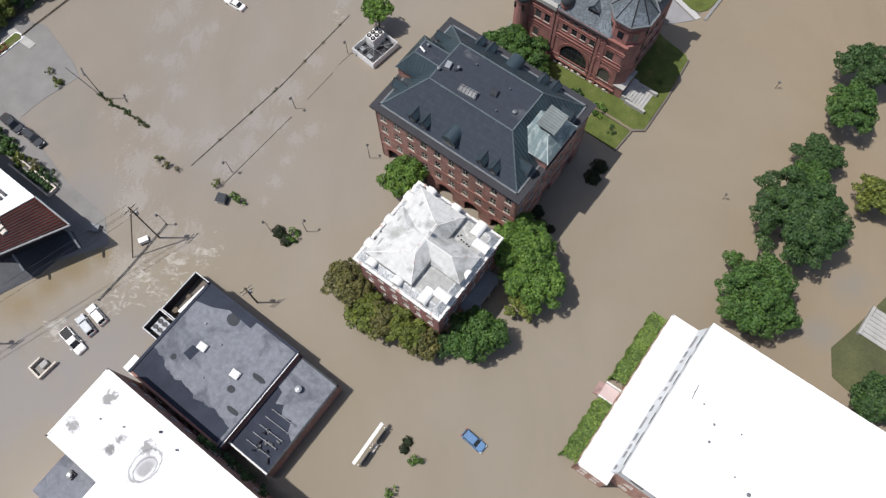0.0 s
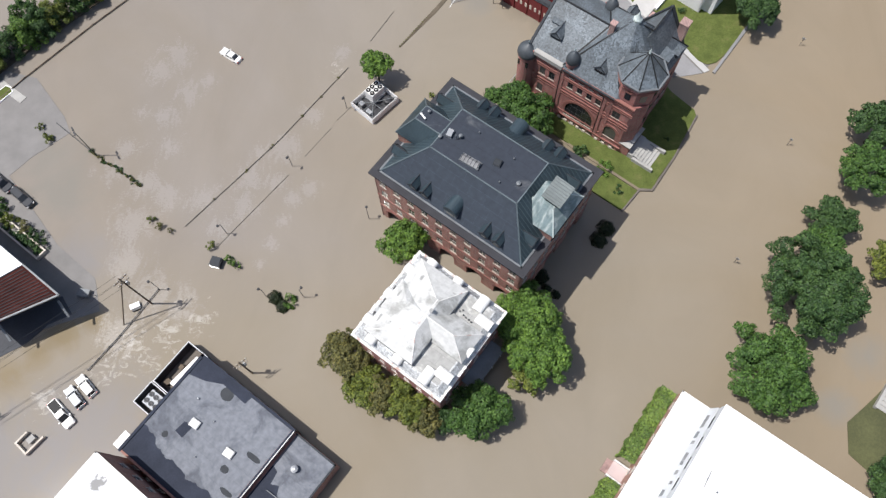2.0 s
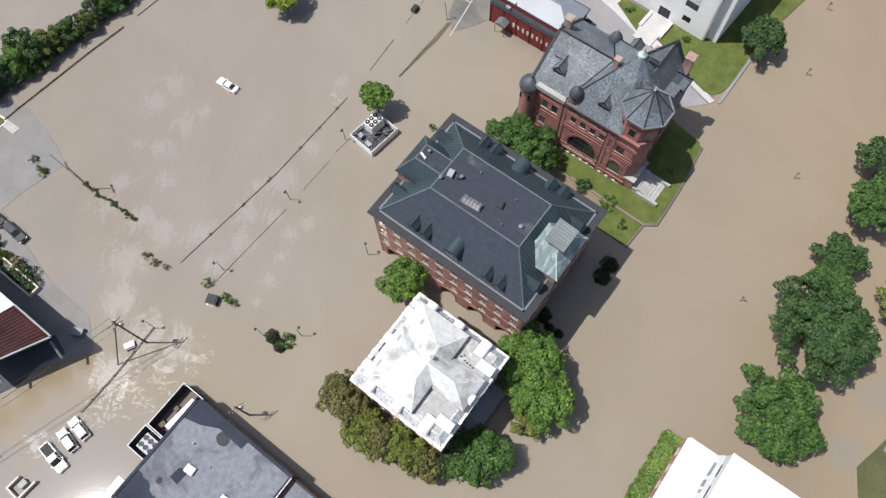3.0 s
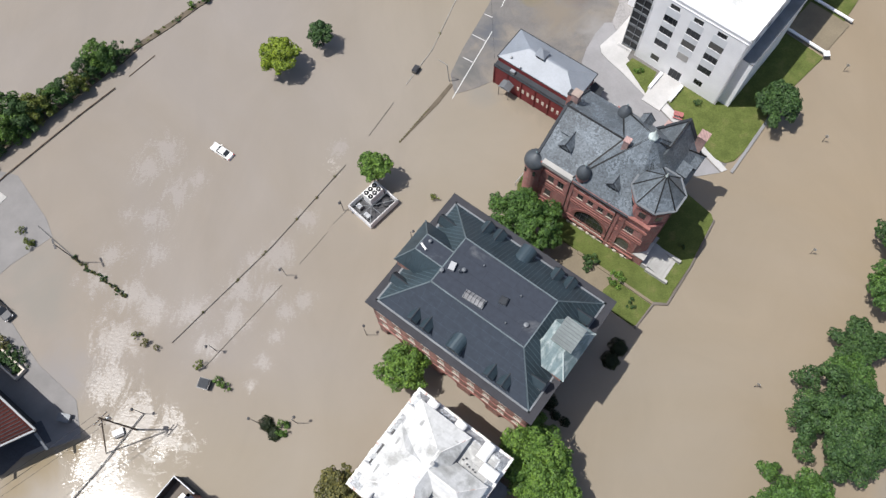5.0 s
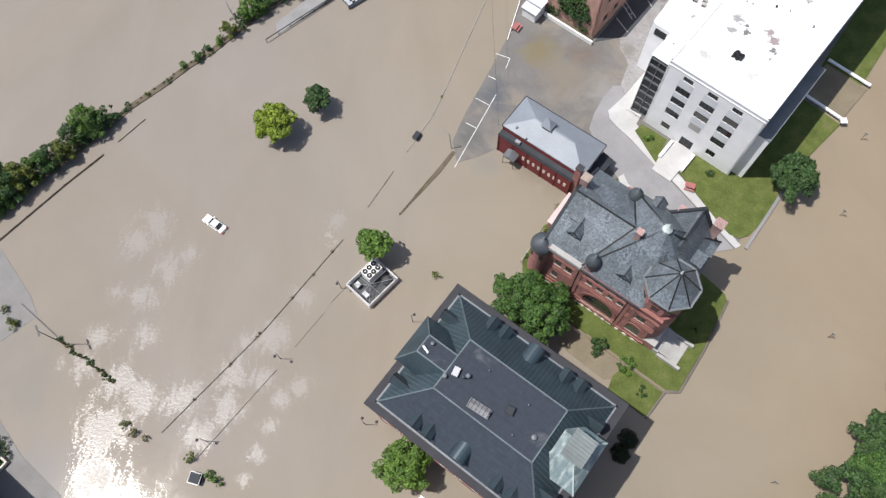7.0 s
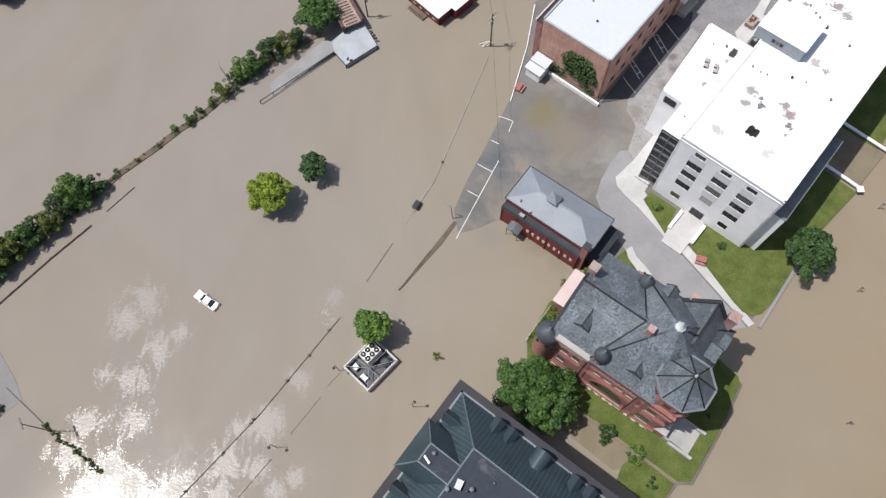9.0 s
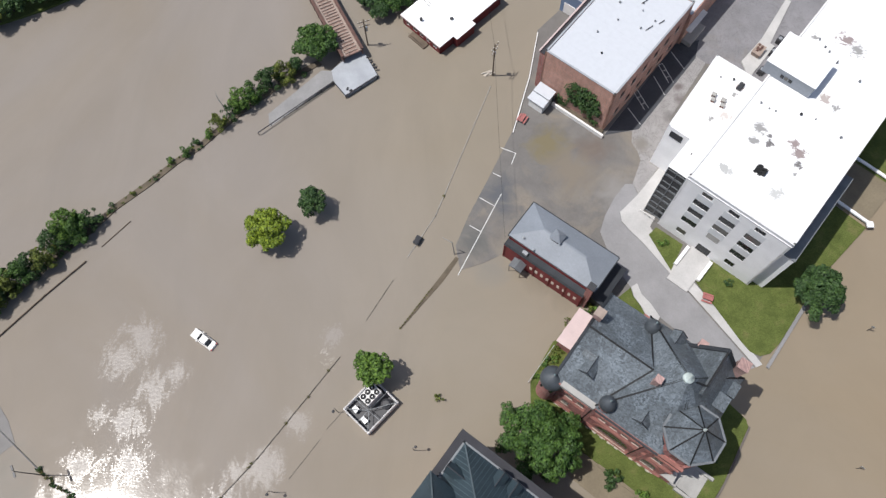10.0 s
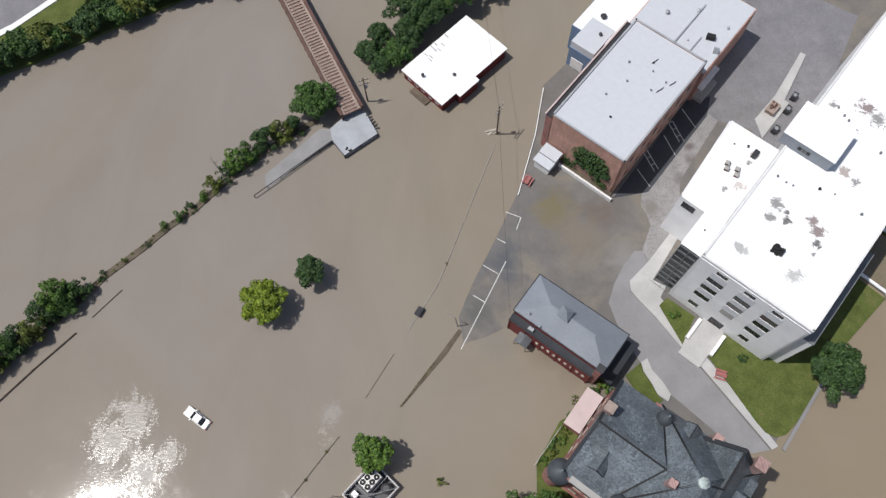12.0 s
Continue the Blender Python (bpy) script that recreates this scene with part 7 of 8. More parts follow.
def car(x, y, turn, length, key, label, style="sedan", z=-0.35, group=""):
    """A car whose nose points along +x before the turn."""
    th = thing("pickup_truck" if style == "pickup" else "car", x, y, z, turn, label, "pickup" if style == "pickup" else "car", group)
    h, w = length / 2, 0.9 if style != "pickup" else 1.0
    low = rounded(-h, -w, h, w, 0.45, 0.28)
    mid = rounded(-h + 0.03, -w + 0.02, h - 0.03, w - 0.02, 0.42, 0.72)
    top = rounded(-h + 0.12, -w + 0.12, h - 0.22, w - 0.12, 0.38, 0.92)
    bm = B()
    rows = [[bm.verts.new(p) for p in r] for r in (low, mid, top)]
    for a, b in zip(rows, rows[1:]):
        for i in range(len(a)):
            bm.faces.new((a[i], a[(i + 1) % len(a)], b[(i + 1) % len(a)], b[i]))
    bm.faces.new(rows[0][::-1]), bm.faces.new(rows[-1])
    part("body", bm, M[key], th)
    c0, c1, r0, r1 = {"sedan": (-h * 0.66, h * 0.42, -h * 0.36, h * 0.14), "hatch": (-h * 0.93, h * 0.45, -h * 0.78, h * 0.16), "pickup": (-h * 0.12, h * 0.55, -h * 0.05, h * 0.30)}[style]
    tall = 1.42 if style == "sedan" else 1.55 if style == "hatch" else 1.78
    cab = hull(B(), rounded(c0, -w + 0.14, c1, w - 0.14, 0.25, 0.9), rounded(r0, -w + 0.26, r1, w - 0.26, 0.2, tall - 0.06))
    part("cabin_glass", cab, M["glass"], th, "dark car windows")
    part("roof", hull(B(), rounded(r0 - 0.03, -w + 0.23, r1 + 0.03, w - 0.23, 0.2, tall - 0.08), rounded(r0 + 0.05, -w + 0.32, r1 - 0.05, w - 0.32, 0.2, tall)), M[key], th)
    pl = B()
    for sx in (-1, 1):
        for xa, xb in ((c0 + 0.05, r0 + 0.02), (c1 - 0.05, r1 - 0.02)):
            beam(pl, (xa, sx * (w - 0.17), 0.9), (xb, sx * (w - 0.28), tall - 0.07), 0.09, 0.09)
        beam(pl, ((c0 + c1) / 2, sx * (w - 0.14), 0.9), ((c0 + c1) / 2, sx * (w - 0.26), tall - 0.07), 0.09, 0.06)
    part("pillar_frame", pl, M[key], th)
    if style == "pickup":
        part("bed", box(B(), -h + 0.25, -w + 0.22, 0.6, c0 - 0.1, w - 0.22, 0.935), M["black"], th, "dark open load bed")
    for sx in (-1, 1):
        part("head_lamp", box(B(), h - 0.42, sx * 0.62 - 0.2, 0.6, h - 0.02, sx * 0.62 + 0.2, 0.78), M["lamp_clear"], th)
        part("tail_lamp", box(B(), -h + 0.01, sx * 0.66 - 0.16, 0.62, -h + 0.2, sx * 0.66 + 0.16, 0.82), M["lamp_red"], th)
        part("mirror", box(B(), c1 - 0.4, sx * (w + 0.06) - 0.1, 0.92, c1 - 0.2, sx * (w + 0.06) + 0.1, 1.06), M[key], th)
        for px in (-h * 0.6, h * 0.62):
            wheel = rod(B(), (px, sx * (w - 0.22), 0.33), (px, sx * (w + 0.02), 0.33), 0.33, 14)
            part("wheel", wheel, M["black"], th)
    return th


car(-46.7, 103.3, -34.0 + 180, 5.0, "paint_white", "white sedan awash in the flooded car park")
car(2.5, 14.3, -41.0, 4.4, "paint_blue", "small blue hatchback awash in the street", "hatch")
car(-63.7, 35.6, -44.0 + 180, 4.5, "paint_white", "white hatchback parked in shallow flood water", "hatch", -0.2, "cars parked by the guard rail")
car(-65.3, 33.7, -46.0 + 180, 4.5, "paint_silver", "dark silver hatchback parked in shallow flood water", "hatch", -0.2, "cars parked by the guard rail")
car(-67.1, 31.0, -43.0, 5.9, "paint_white", "white pickup truck parked in shallow flood water", "pickup", -0.2, "cars parked by the guard rail")
car(-87.4, 74.4, -38.0, 5.8, "paint_black", "black pickup truck parked by the hedge", "pickup", 0.05)
car(-82.6, 71.2, -39.0, 5.6, "paint_black", "black estate car parked by the hedge", "hatch", 0.05)


# ---- poles, wires and fences ----
def utility_pole(x, y, h, label, turn=40, brace=None):
    th = thing("utility_pole", x, y, 0, turn, label, "utility pole")
    part("pole", rod(B(), (0, 0, -0.6), (0, 0, h), 0.17, 10, 0.12), M["wood"], th)
    for z, l in ((h - 0.5, 1.3), (h - 1.8, 1.1)):
        arm = part("crossarm", box(B(), -l, -0.2, z - 0.07, l, -0.08, z + 0.07), M["wood"], th)
        for px in (-l + 0.15, -l * 0.4, l * 0.4, l - 0.15):
            part("insulator", lathe(B(), px, -0.14, [(0.06, z + 0.07), (0.08, z + 0.15), (0.04, z + 0.26)], 8), M["white"], arm)
    part("transformer", lathe(B(), 0.35, 0.15, [(0.26, h - 3.6), (0.28, h - 3.5), (0.28, h - 2.6), (0.15, h - 2.5)], 12), M["steel"], th)
    if brace:
        m = th.matrix_basis.inverted() @ Vector((*brace, 0))
        part("brace", rod(B(), (m.x, m.y, -0.4), (0, 0, h - 1.0), 0.11, 8), M["wood"], th)
    return th


utility_pole(-54.9, 50.4, 13.6, "tall wooden utility pole with raking brace", 52, (-59.4, 46.4))
utility_pole(5.1, 157.9, 10.0, "wooden utility pole with transformers", 55)
utility_pole(-35.6, 38.0, 8.5, "wooden utility pole beside the grey-roofed block", 40)
utility_pole(-80.5, 30.5, 8.0, "wooden utility pole by the flooded road", 40)
utility_pole(-20.5, 165.6, 8.0, "slim wooden pole beside the bridge ramp", 20)
utility_pole(2.0, 190.5, 10.0, "wooden utility pole behind the shed", 30)


def wire(name, pts, label, sag=0.6, r=0.025, group="overhead wires"):
    cu = bpy.data.curves.new(name, "CURVE")
    cu.dimensions, cu.bevel_depth, cu.bevel_resolution = "3D", r, 1
    for a, b in zip(pts, pts[1:]):
        sp = cu.splines.new("POLY")
        sp.points.add(10)
        for k in range(11):
            f = k / 10
            p = Vector(a).lerp(Vector(b), f)
            sp.points[k].co = (p.x, p.y, p.z - sag * 4 * f * (1 - f), 1)
    cu.materials.append(M["black"])
    return tagged(new(name, cu), label, "wire", group)


for k in range(4):
    o = (k - 1.5) * 0.55
    wire("overhead_wire", [(-54.9 + o * 0.6, 50.4 - o * 0.8, 13.2 - (k % 2) * 1.3), (-112 + o * 0.6, 8 - o * 0.8, 13.0 - (k % 2) * 1.2)], "thin black overhead wire along the street", 1.2)
wire("overhead_wire", [(5.1, 157.9, 9.4), (2.0, 190.5, 9.6), (-4, 240, 10)], "thin black overhead wire", 0.8)
wire("overhead_wire", [(5.1, 157.9, 8.4), (6.2, 119.5, 7.0)], "thin black wire to the depot", 0.9, 0.02)


def rail_fence(name, pts, label, step, z, post_h, rail_r=0.05, posts=True, key="wood", rails=1):
    """Posts and a top rail that stand out of the water."""
    (x0, y0), (x1, y1) = pts[0], pts[-1]
    th = thing(name, x0, y0, 0, 0, label, "fence")
    for (ax, ay), (bx, by) in zip(pts, pts[1:]):
        for q in range(rails):
            zz = z - q * 0.22
            part("rail", beam(B(), (ax - x0, ay - y0, zz), (bx - x0, by - y0, zz), rail_r * 2, rail_r * 2), M[key], th)
        n = max(1, int(math.dist((ax, ay), (bx, by)) / step))
        if posts:
            for i in range(n + 1):
                f = i / n
                px, py = ax + (bx - ax) * f - x0, ay + (by - ay) * f - y0
                part("post", box(B(), px - 0.07, py - 0.07, -0.5, px + 0.07, py + 0.07, post_h), M[key], th)
    return th


rail_fence("guard_rail", [(-50.9, 65.4), (-35.3, 83.2), (-22.6, 100.2)], "long guard rail just above the flood water", 2.6, 0.16, 0.3, 0.05, key="rail_wood")
rail_fence("guard_rail", [(-18.2, 106.9), (-13.8, 114.2)], "guard rail just above the flood water", 2.6, 0.1, 0.22, 0.04, key="rail_wood")
rail_fence("guard_rail", [(-11.2, 118.7), (-6.2, 126.9), (4.6, 155.2)], "pale guard rail along the drowned car park", 2.8, 0.1, 0.22, 0.045, key="concrete")
rail_fence("guard_rail", [(-44.6, 61.1), (-32.7, 75.9)], "rail line showing above the flood water", 2.8, 0.08, 0.18, 0.045, key="rail_wood")
rail_fence("guard_rail", [(-29.7, 80.1), (-25.2, 86.1)], "rail line showing above the flood water", 2.8, 0.05, 0.14, 0.04, key="rail_wood")
rail_fence("guard_rail", [(-24.0, 88.1), (-21.0, 91.6)], "rail line showing above the flood water", 2.8, 0.05, 0.14, 0.04, key="rail_wood")
rail_fence("guard_rail", [(-64.0, 38.4), (-59.5, 44.5), (-54.0, 53.0)], "dark guard rail behind the parked cars", 2.4, 0.3, 0.6, 0.07, key="dark")
rail_fence("guard_rail", [(-100.0, 83.5), (-88.4, 98.2), (-76.7, 111.5), (-70.5, 118.0)], "dark wooden rail along the river edge", 2.6, 0.25, 0.45, 0.09, key="wood")
rail_fence("guard_rail", [(-68.0, 121.0), (-63.6, 126.0)], "dark wooden rail along the river edge", 2.6, 0.12, 0.2, 0.06, key="wood")
rail_fence("white_kerb_rail", [(14.6, 168.2), (12.5, 157.4), (8.8, 144.6)], "white kerb rail along the car park edge", 3.0, 0.22, 0.3, 0.09, key="white")


def lamp_post(x, y, h, label, turn=0.0):
    th = thing("lamp_post", x, y, 0, turn, label, "lamp post", "street lamps in the flood")
    part("pole", rod(B(), (0, 0, -0.5), (0, 0, h), 0.07, 8, 0.05), M["dark"], th)
    part("arm", beam(B(), (0, 0, h - 0.08), (0.5, 0, h - 0.02), 0.06, 0.06), M["dark"], th)
    part("lantern", lathe(B(), 0.5, 0, [(0.1, h - 0.2), (0.26, h - 0.12), (0.24, h + 0.08), (0.06, h + 0.16)], 10), M["dark"], th)
    return th


for x, y in ((-43.0, 63.9), (-32.0, 77.9), (-22.3, 90.8), (-27.8, 51.6), (-34.4, 51.6), (-16.8, 66.8), (-53.8, 53.0), (-9.3, 84.6)):
    lamp_post(x, y, 4.2, "slim dark lamp post standing in flood water", (x * 37) % 360)
th = thing("street_lamp", -70.4, 80.4, 0, 120, "tall street lamp with two dark lanterns", "street lamp")
part("pole", rod(B(), (0, 0, -0.5), (0, 0, 9.0), 0.1, 8, 0.07), M["dark"], th)
for s in (-1, 1):
    part("lantern", box(B(), s * 0.15 if s > 0 else -1.0, -0.15, 8.9, 1.0 if s > 0 else -0.15, 0.15, 9.08), M["dark"], th)
for x, y, a in ((49.0, 58.0, 50), (62.5, 82.0, 50), (68.9, 105.0, 50), (76.0, 121.0, 50)):
    t2 = thing("parking_meter", x, y, 0, a, "thin street sign post in the flooded street", "street sign", "signs along the flooded street")
    part("post", rod(B(), (0, 0, -0.4), (0, 0, 2.3), 0.05, 6), M["dark"], t2)
    part("plate", box(B(), -0.03, -0.28, 1.7, 0.03, 0.28, 2.35), M["steel"], t2)
th = thing("bent_light_mast", -2.6, 119.3, 0, 15, "pale curved lamp mast at the car park edge", "street lamp")
part("pole", rod(B(), (0, 0, -0.3), (-0.3, 0.4, 5.0), 0.1, 8, 0.08), M["concrete"], th)
part("arm", rod(B(), (-0.3, 0.4, 5.0), (-1.8, 1.4, 6.0), 0.08, 8, 0.06), M["concrete"], th)


# ---- machinery pen ----
def build_pen():
    th = thing("machinery_pen", -21.3, 91.1, 0, -43.0, "white walled machinery pen with chiller, awash in the flood", "machinery pen")
    W, D = 6.0, 7.2
    for nm, q in (("wall_panel", (0, 0, W, 0.25)), ("wall_panel", (0, 0.25, 0.25, D)), ("wall_panel", (W - 0.25, 0.25, W, D)), ("wall_panel", (0.25, D - 0.25, W - 0.25, D))):
        wp = part(nm, box(B(), q[0], q[1], -0.5, q[2], q[3], 1.5), M["concrete_pale"], th)
        part("coping", box(B(), q[0] + 0.03, q[1] + 0.03, 1.502, q[2] - 0.03, q[3] - 0.03, 1.56), M["pavement"], wp)
    part("floor", box(B(), 0.25, 0.25, -0.4, W - 0.25, D - 0.25, 0.25), M["dark"], th)
    ch = part("chiller", box(B(), 0.8, 3.2, 0.25, 3.0, 6.4, 3.0), M["white"], th, "white chiller with six dark fans")
    for i in range(2):
        for j in range(3):
            f = part("fan", lathe(B(), 1.35 + i * 1.1, 3.75 + j * 1.03, [(0.46, 3.0), (0.48, 3.1), (0.4, 3.12), (0.1, 3.06)], 14), M["black"], ch)
            part("fan_hub", lathe(B(), 1.35 + i * 1.1, 3.75 + j * 1.03, [(0.14, 3.05), (0.12, 3.18)], 8), M["white"], f)
    part("tank", lathe(B(), 4.6, 5.6, [(0.85, 0.25), (0.9, 0.4), (0.9, 1.2), (0.5, 1.4)], 14), M["dark"], th)
    part("condenser", box(B(), 1.0, 1.0, 0.25, 2.0, 1.9, 1.2), M["steel"], th)
    part("condenser", box(B(), 3.2, 0.8, 0.25, 4.4, 1.6, 1.0), M["steel"], th)
    for a, b in (((0.2, 2.6, 1.75), (W - 0.2, 2.9, 1.75)), ((3.3, 0.2, 1.75), (3.5, D - 0.2, 1.75)), ((3.4, 3.0, 1.75), (W - 0.2, D - 0.4, 1.75)), ((0.3, 0.3, 1.75), (3.4, 2.8, 1.75)), ((W - 0.3, 0.3, 1.75), (3.4, 2.8, 1.75))):
        part("frame_bar", beam(B(), a, b, 0.09, 0.09), M["flash"], th)
    return th


build_pen()


# ---- railway bridge, ramp and bank ----
def build_bridge():
    th = thing("railway_bridge", -23.3, 162.0, 0, 27.2, "rusted steel girder railway bridge over the swollen river", "bridge")
    L, w = 120.0, 2.15
    for s in (-1, 1):
        g = part("girder", box(B(), s * w - 0.16, -0.5, 1.2, s * w + 0.16, L, 3.0), M["rust"], th)
        part("flange", box(B(), s * w - 0.30, -0.5, 3.002, s * w + 0.30, L, 3.1), M["rust"], g)
        st = B()
        for k in range(60):
            box(st, s * w - 0.28, k * 2.0, 1.3, s * w + 0.28, k * 2.0 + 0.12, 2.999)
        part("stiffeners", st, M["rust"], g)
        part("rail", box(B(), s * 0.72 - 0.04, -0.5, 2.72, s * 0.72 + 0.04, L, 2.82), M["bleached_rust"], th)
    tie = mesh_of("tie", box(B(), -1.35, -0.17, 2.55, 1.35, 0.17, 2.72), M["wood_pale"])
    for k in range(150):
        share("tie", tie, th, pose(0.0, 0.3 + k * 0.8 + 0.12 * math.sin(k * 7.0), 0.0, 0, 0, 1.2 * math.sin(k * 3.0)))
    part("floor_plate", box(B(), -1.99, -0.4, 2.2, 1.99, L, 2.5), M["bleached_rust"], th, "pinkish bleached bridge floor")
    for s in (-1, 1):
        part("walkway_board", box(B(), s * 1.6 - 0.22, -0.4, 2.502, s * 1.6 + 0.22, L, 2.68), M["wood_pale"], th)
    return th


build_bridge()
solo("ground_ramp", prism(B(), [(-24.9, 161.6), (-21.4, 163.7), (-18.1, 157.6), (-24.3, 152.9), (-26.9, 156.3), (-27.5, 158.8)], -0.5, 0.9), M["cap_grey"], "grey concrete bridge apron above the flood", "pavement", kind="structure")
solo("ground_path", hull(B(), [(-26.9, 156.3, -1), (-27.5, 158.8, -1), (-29.6, 158.9, -1), (-41.4, 147.6, -1), (-41.0, 144.7, -1)], [(-26.9, 156.3, 0.8), (-27.5, 158.8, 0.8), (-29.6, 158.9, 0.75), (-41.4, 147.6, -0.12), (-41.0, 144.7, -0.12)]), M["concrete_wet"], "concrete path sloping down into the flood", "pavement", kind="structure")
rail_fence("path_rail", [(-18.2, 157.5), (-24.3, 152.8), (-27.0, 156.1), (-41.0, 144.5)], "low dark kerb rail along the apron", 3.0, 0.95, 1.0, 0.08, True, "dark")
for px, py in ((-18.6, 159.4), (-19.0, 160.1), (-19.4, 160.7), (-20.2, 161.9), (-24.0, 154.4), (-23.3, 154.0)):
    bag = hull(B(), [(-0.35, -0.2, 0), (0.35, -0.2, 0), (0.35, 0.2, 0), (-0.35, 0.2, 0)], [(-0.25, -0.12, 0.28), (0.25, -0.12, 0.28), (0.25, 0.12, 0.28), (-0.25, 0.12, 0.28)])
    solo("sandbag", bag, M["dark"], "dark sandbag on the concrete apron", "sandbag", "sandbags on the apron", m=pose(px, py, 0.9, 0, 0, (px * 53) % 90))
bank = [(-113, 76), (-101, 91), (-91.5, 102.5), (-85.9, 108.4), (-80.0, 114.2), (-74.4, 120.2), (-70.3, 124.4), (-66.9, 128.6), (-61.2, 133.6), (-56.3, 138.5), (-52.2, 141.8), (-47.5, 147.0), (-43.0, 151.4), (-36, 157.2), (-30, 161.2)]
solo("ground_bank", prism(B(), [(x - 0.7, y + 0.6) for x, y in bank] + [(x + 0.25, y - 0.25) for x, y in bank[::-1]], -0.6, 0.18), M["mulch"], "narrow muddy river bank above the flood", "ground", kind="structure")

th = thing("dead_tree", -47.6, 149.2, 0, 0, "bare grey dead tree leaning over the river bank", "tree")
db = rod(B(), (0, 0, -0.4), (-1.0, 1.0, 5.2), 0.12, 6, 0.03)
for k in range(7):
    f = 0.35 + k * 0.09
    rod(db, (-f, f, 5.4 * f), (-f + 0.9 * math.cos(k * 2.4), f + 0.9 * math.sin(k * 2.4), 5.4 * f + 0.7), 0.04, 5, 0.015)
part("trunk", db, M["silver_wood"], th)

# ---- shrubs ----
def shrub(name, x, y, r, h, material, label, seed, group="", base=0.0, category="shrub"):
    rng, gen = random.Random(seed), np.random.default_rng(seed)
    lumps = []
    for k in range(max(4, int(6 + r * r * 4.2))):
        a, q = rng.uniform(0, 6.28), r * math.sqrt(rng.uniform(0, 1.05))
        s = r * rng.uniform(0.15, 0.36) * (1.15 - 0.4 * q / r) + 0.06
        lumps.append((q * math.cos(a), q * math.sin(a), max(rng.uniform(0.3, 1.12) * h * (1 - 0.4 * (q / r) ** 2) - s * 0.5, 0.1), s))
    th = thing(name, x, y, base, 0, label, category, group)
    st = B()
    for c in lumps[:5]:
        rod(st, (0, 0, -0.3), c[:3], 0.05, 5, 0.02)
    part("stem", st, M["bark"], th)
    ob = new("foliage", leaf_mesh("foliage", *billows(gen, lumps, min(0.18, 0.07 + 0.06 * r), 1.7, 0.5), gen, M[material]))
    ob.parent = th
    return th


def clipped_hedge(name, a, b, width, h, material, label, seed, group=""):
    """A clipped hedge from a to b: leaf sprays over a rounded block."""
    gen = np.random.default_rng(seed)
    run = math.dist(a, b)
    m = int(run * (width + 2 * h) * 62)
    u, w = gen.uniform(0, run, m), gen.uniform(0, 1, m) * (width + 2 * h)
    side = np.where(w < h, -1, np.where(w > h + width, 1, 0))
    yy = np.where(side == 0, w - h - width / 2, side * width / 2)
    zz = np.where(side == -1, w, np.where(side == 1, w - h - width, h))
    n = np.stack((gen.normal(size=m) * 0.3, side * 1.0, np.where(side == 0, 1.0, 0.25)), axis=1) + gen.normal(size=(m, 3)) * 0.3
    soft = 0.10 * np.sin(u * 1.9 + seed) + 0.07 * np.sin(u * 4.3 + 1)
    p = np.stack((u, yy * (1 + soft) * (1 - 0.12 * (zz / h) ** 3), zz * (1 + soft * 0.5)), axis=1) + gen.normal(size=(m, 3)) * 0.07
    th = thing(name, a[0], a[1], -0.2, math.degrees(math.atan2(b[1] - a[1], b[0] - a[0])), label, "hedge", group)
    st = B()
    for k in range(int(run / 0.9)):
        rod(st, (0.4 + k * 0.9, 0, -0.2), (0.45 + k * 0.9, 0.1, h * 0.8), 0.05, 5, 0.03)
    part("stem", st, M["bark"], th)
    ob = new("foliage", leaf_mesh("foliage", p, n, 0.2 * gen.uniform(0.6, 1.3, m), gen, M[material]))
    ob.parent = th
    return th


rng = random.Random(21)
for i, (x, y, r, h) in enumerate(((-81.5, 114.6, 2.3, 3.6), (-79.4, 116.6, 2.2, 3.4), (-77.2, 117.9, 2.1, 3.4), (-76.0, 121.4, 2.3, 3.6), (-74.4, 124.2, 2.6, 4.2), (-71.6, 123.6, 2.2, 3.6), (-70.0, 125.8, 1.7, 2.8), (-83.6, 112.4, 2.6, 4.0), (-86.0, 110.0, 2.8, 4.2), (-88.6, 107.6, 2.8, 4.2), (-89.5, 111.5, 2.8, 4.4), (-92.0, 105.0, 2.8, 4.2), (-95.0, 101.0, 3.0, 4.2), (-98.5, 96.5, 3.0, 4.4), (-102.5, 92.0, 3.0, 4.4), (-74.6, 121.4, 1.6, 2.6),
                                  (-67.6, 128.6, 0.9, 1.4), (-64.0, 131.6, 0.6, 1.0), (-60.0, 135.0, 0.6, 1.0), (-57.2, 138.2, 1.0, 1.6), (-54.8, 140.2, 1.2, 2.0), (-53.0, 142.2, 1.1, 1.8), (-48.9, 146.4, 1.5, 2.2), (-47.0, 148.6, 1.3, 2.2), (-44.6, 151.4, 2.0, 3.2), (-42.4, 153.4, 1.8, 3.0), (-39.6, 155.8, 2.0, 3.2), (-37.0, 157.4, 1.9, 3.0), (-34.6, 159.2, 1.6, 2.6), (-51.0, 144.2, 1.1, 1.6))):
    r, h = (r * 1.2, h * 1.5) if x > -50 else (r * 1.1, h * 1.4) if x < -69 else (r, h)
    shrub("bank_bush", x, y, r, h, ("leaf", "leaf_dark", "leaf_olive", "leaf_dark", "leaf_bright")[i % 5], "leafy green bush on the river bank" if r >= 2 else "low scrubby bush on the river bank", 50 + i, "bushes along the river bank")
for i in range(34):
    t = i / 33
    x, y = -69 + 21 * t + rng.uniform(-0.3, 0.3), 126.0 + 20.6 * t + rng.uniform(-0.3, 0.3)
    if rng.random() < 0.6:
        shrub("bank_bush", x - 0.4, y + 0.3, rng.uniform(0.15, 0.45), 0.5, "leaf_olive", "low green weeds along the river bank", 200 + i, "weeds along the river bank")
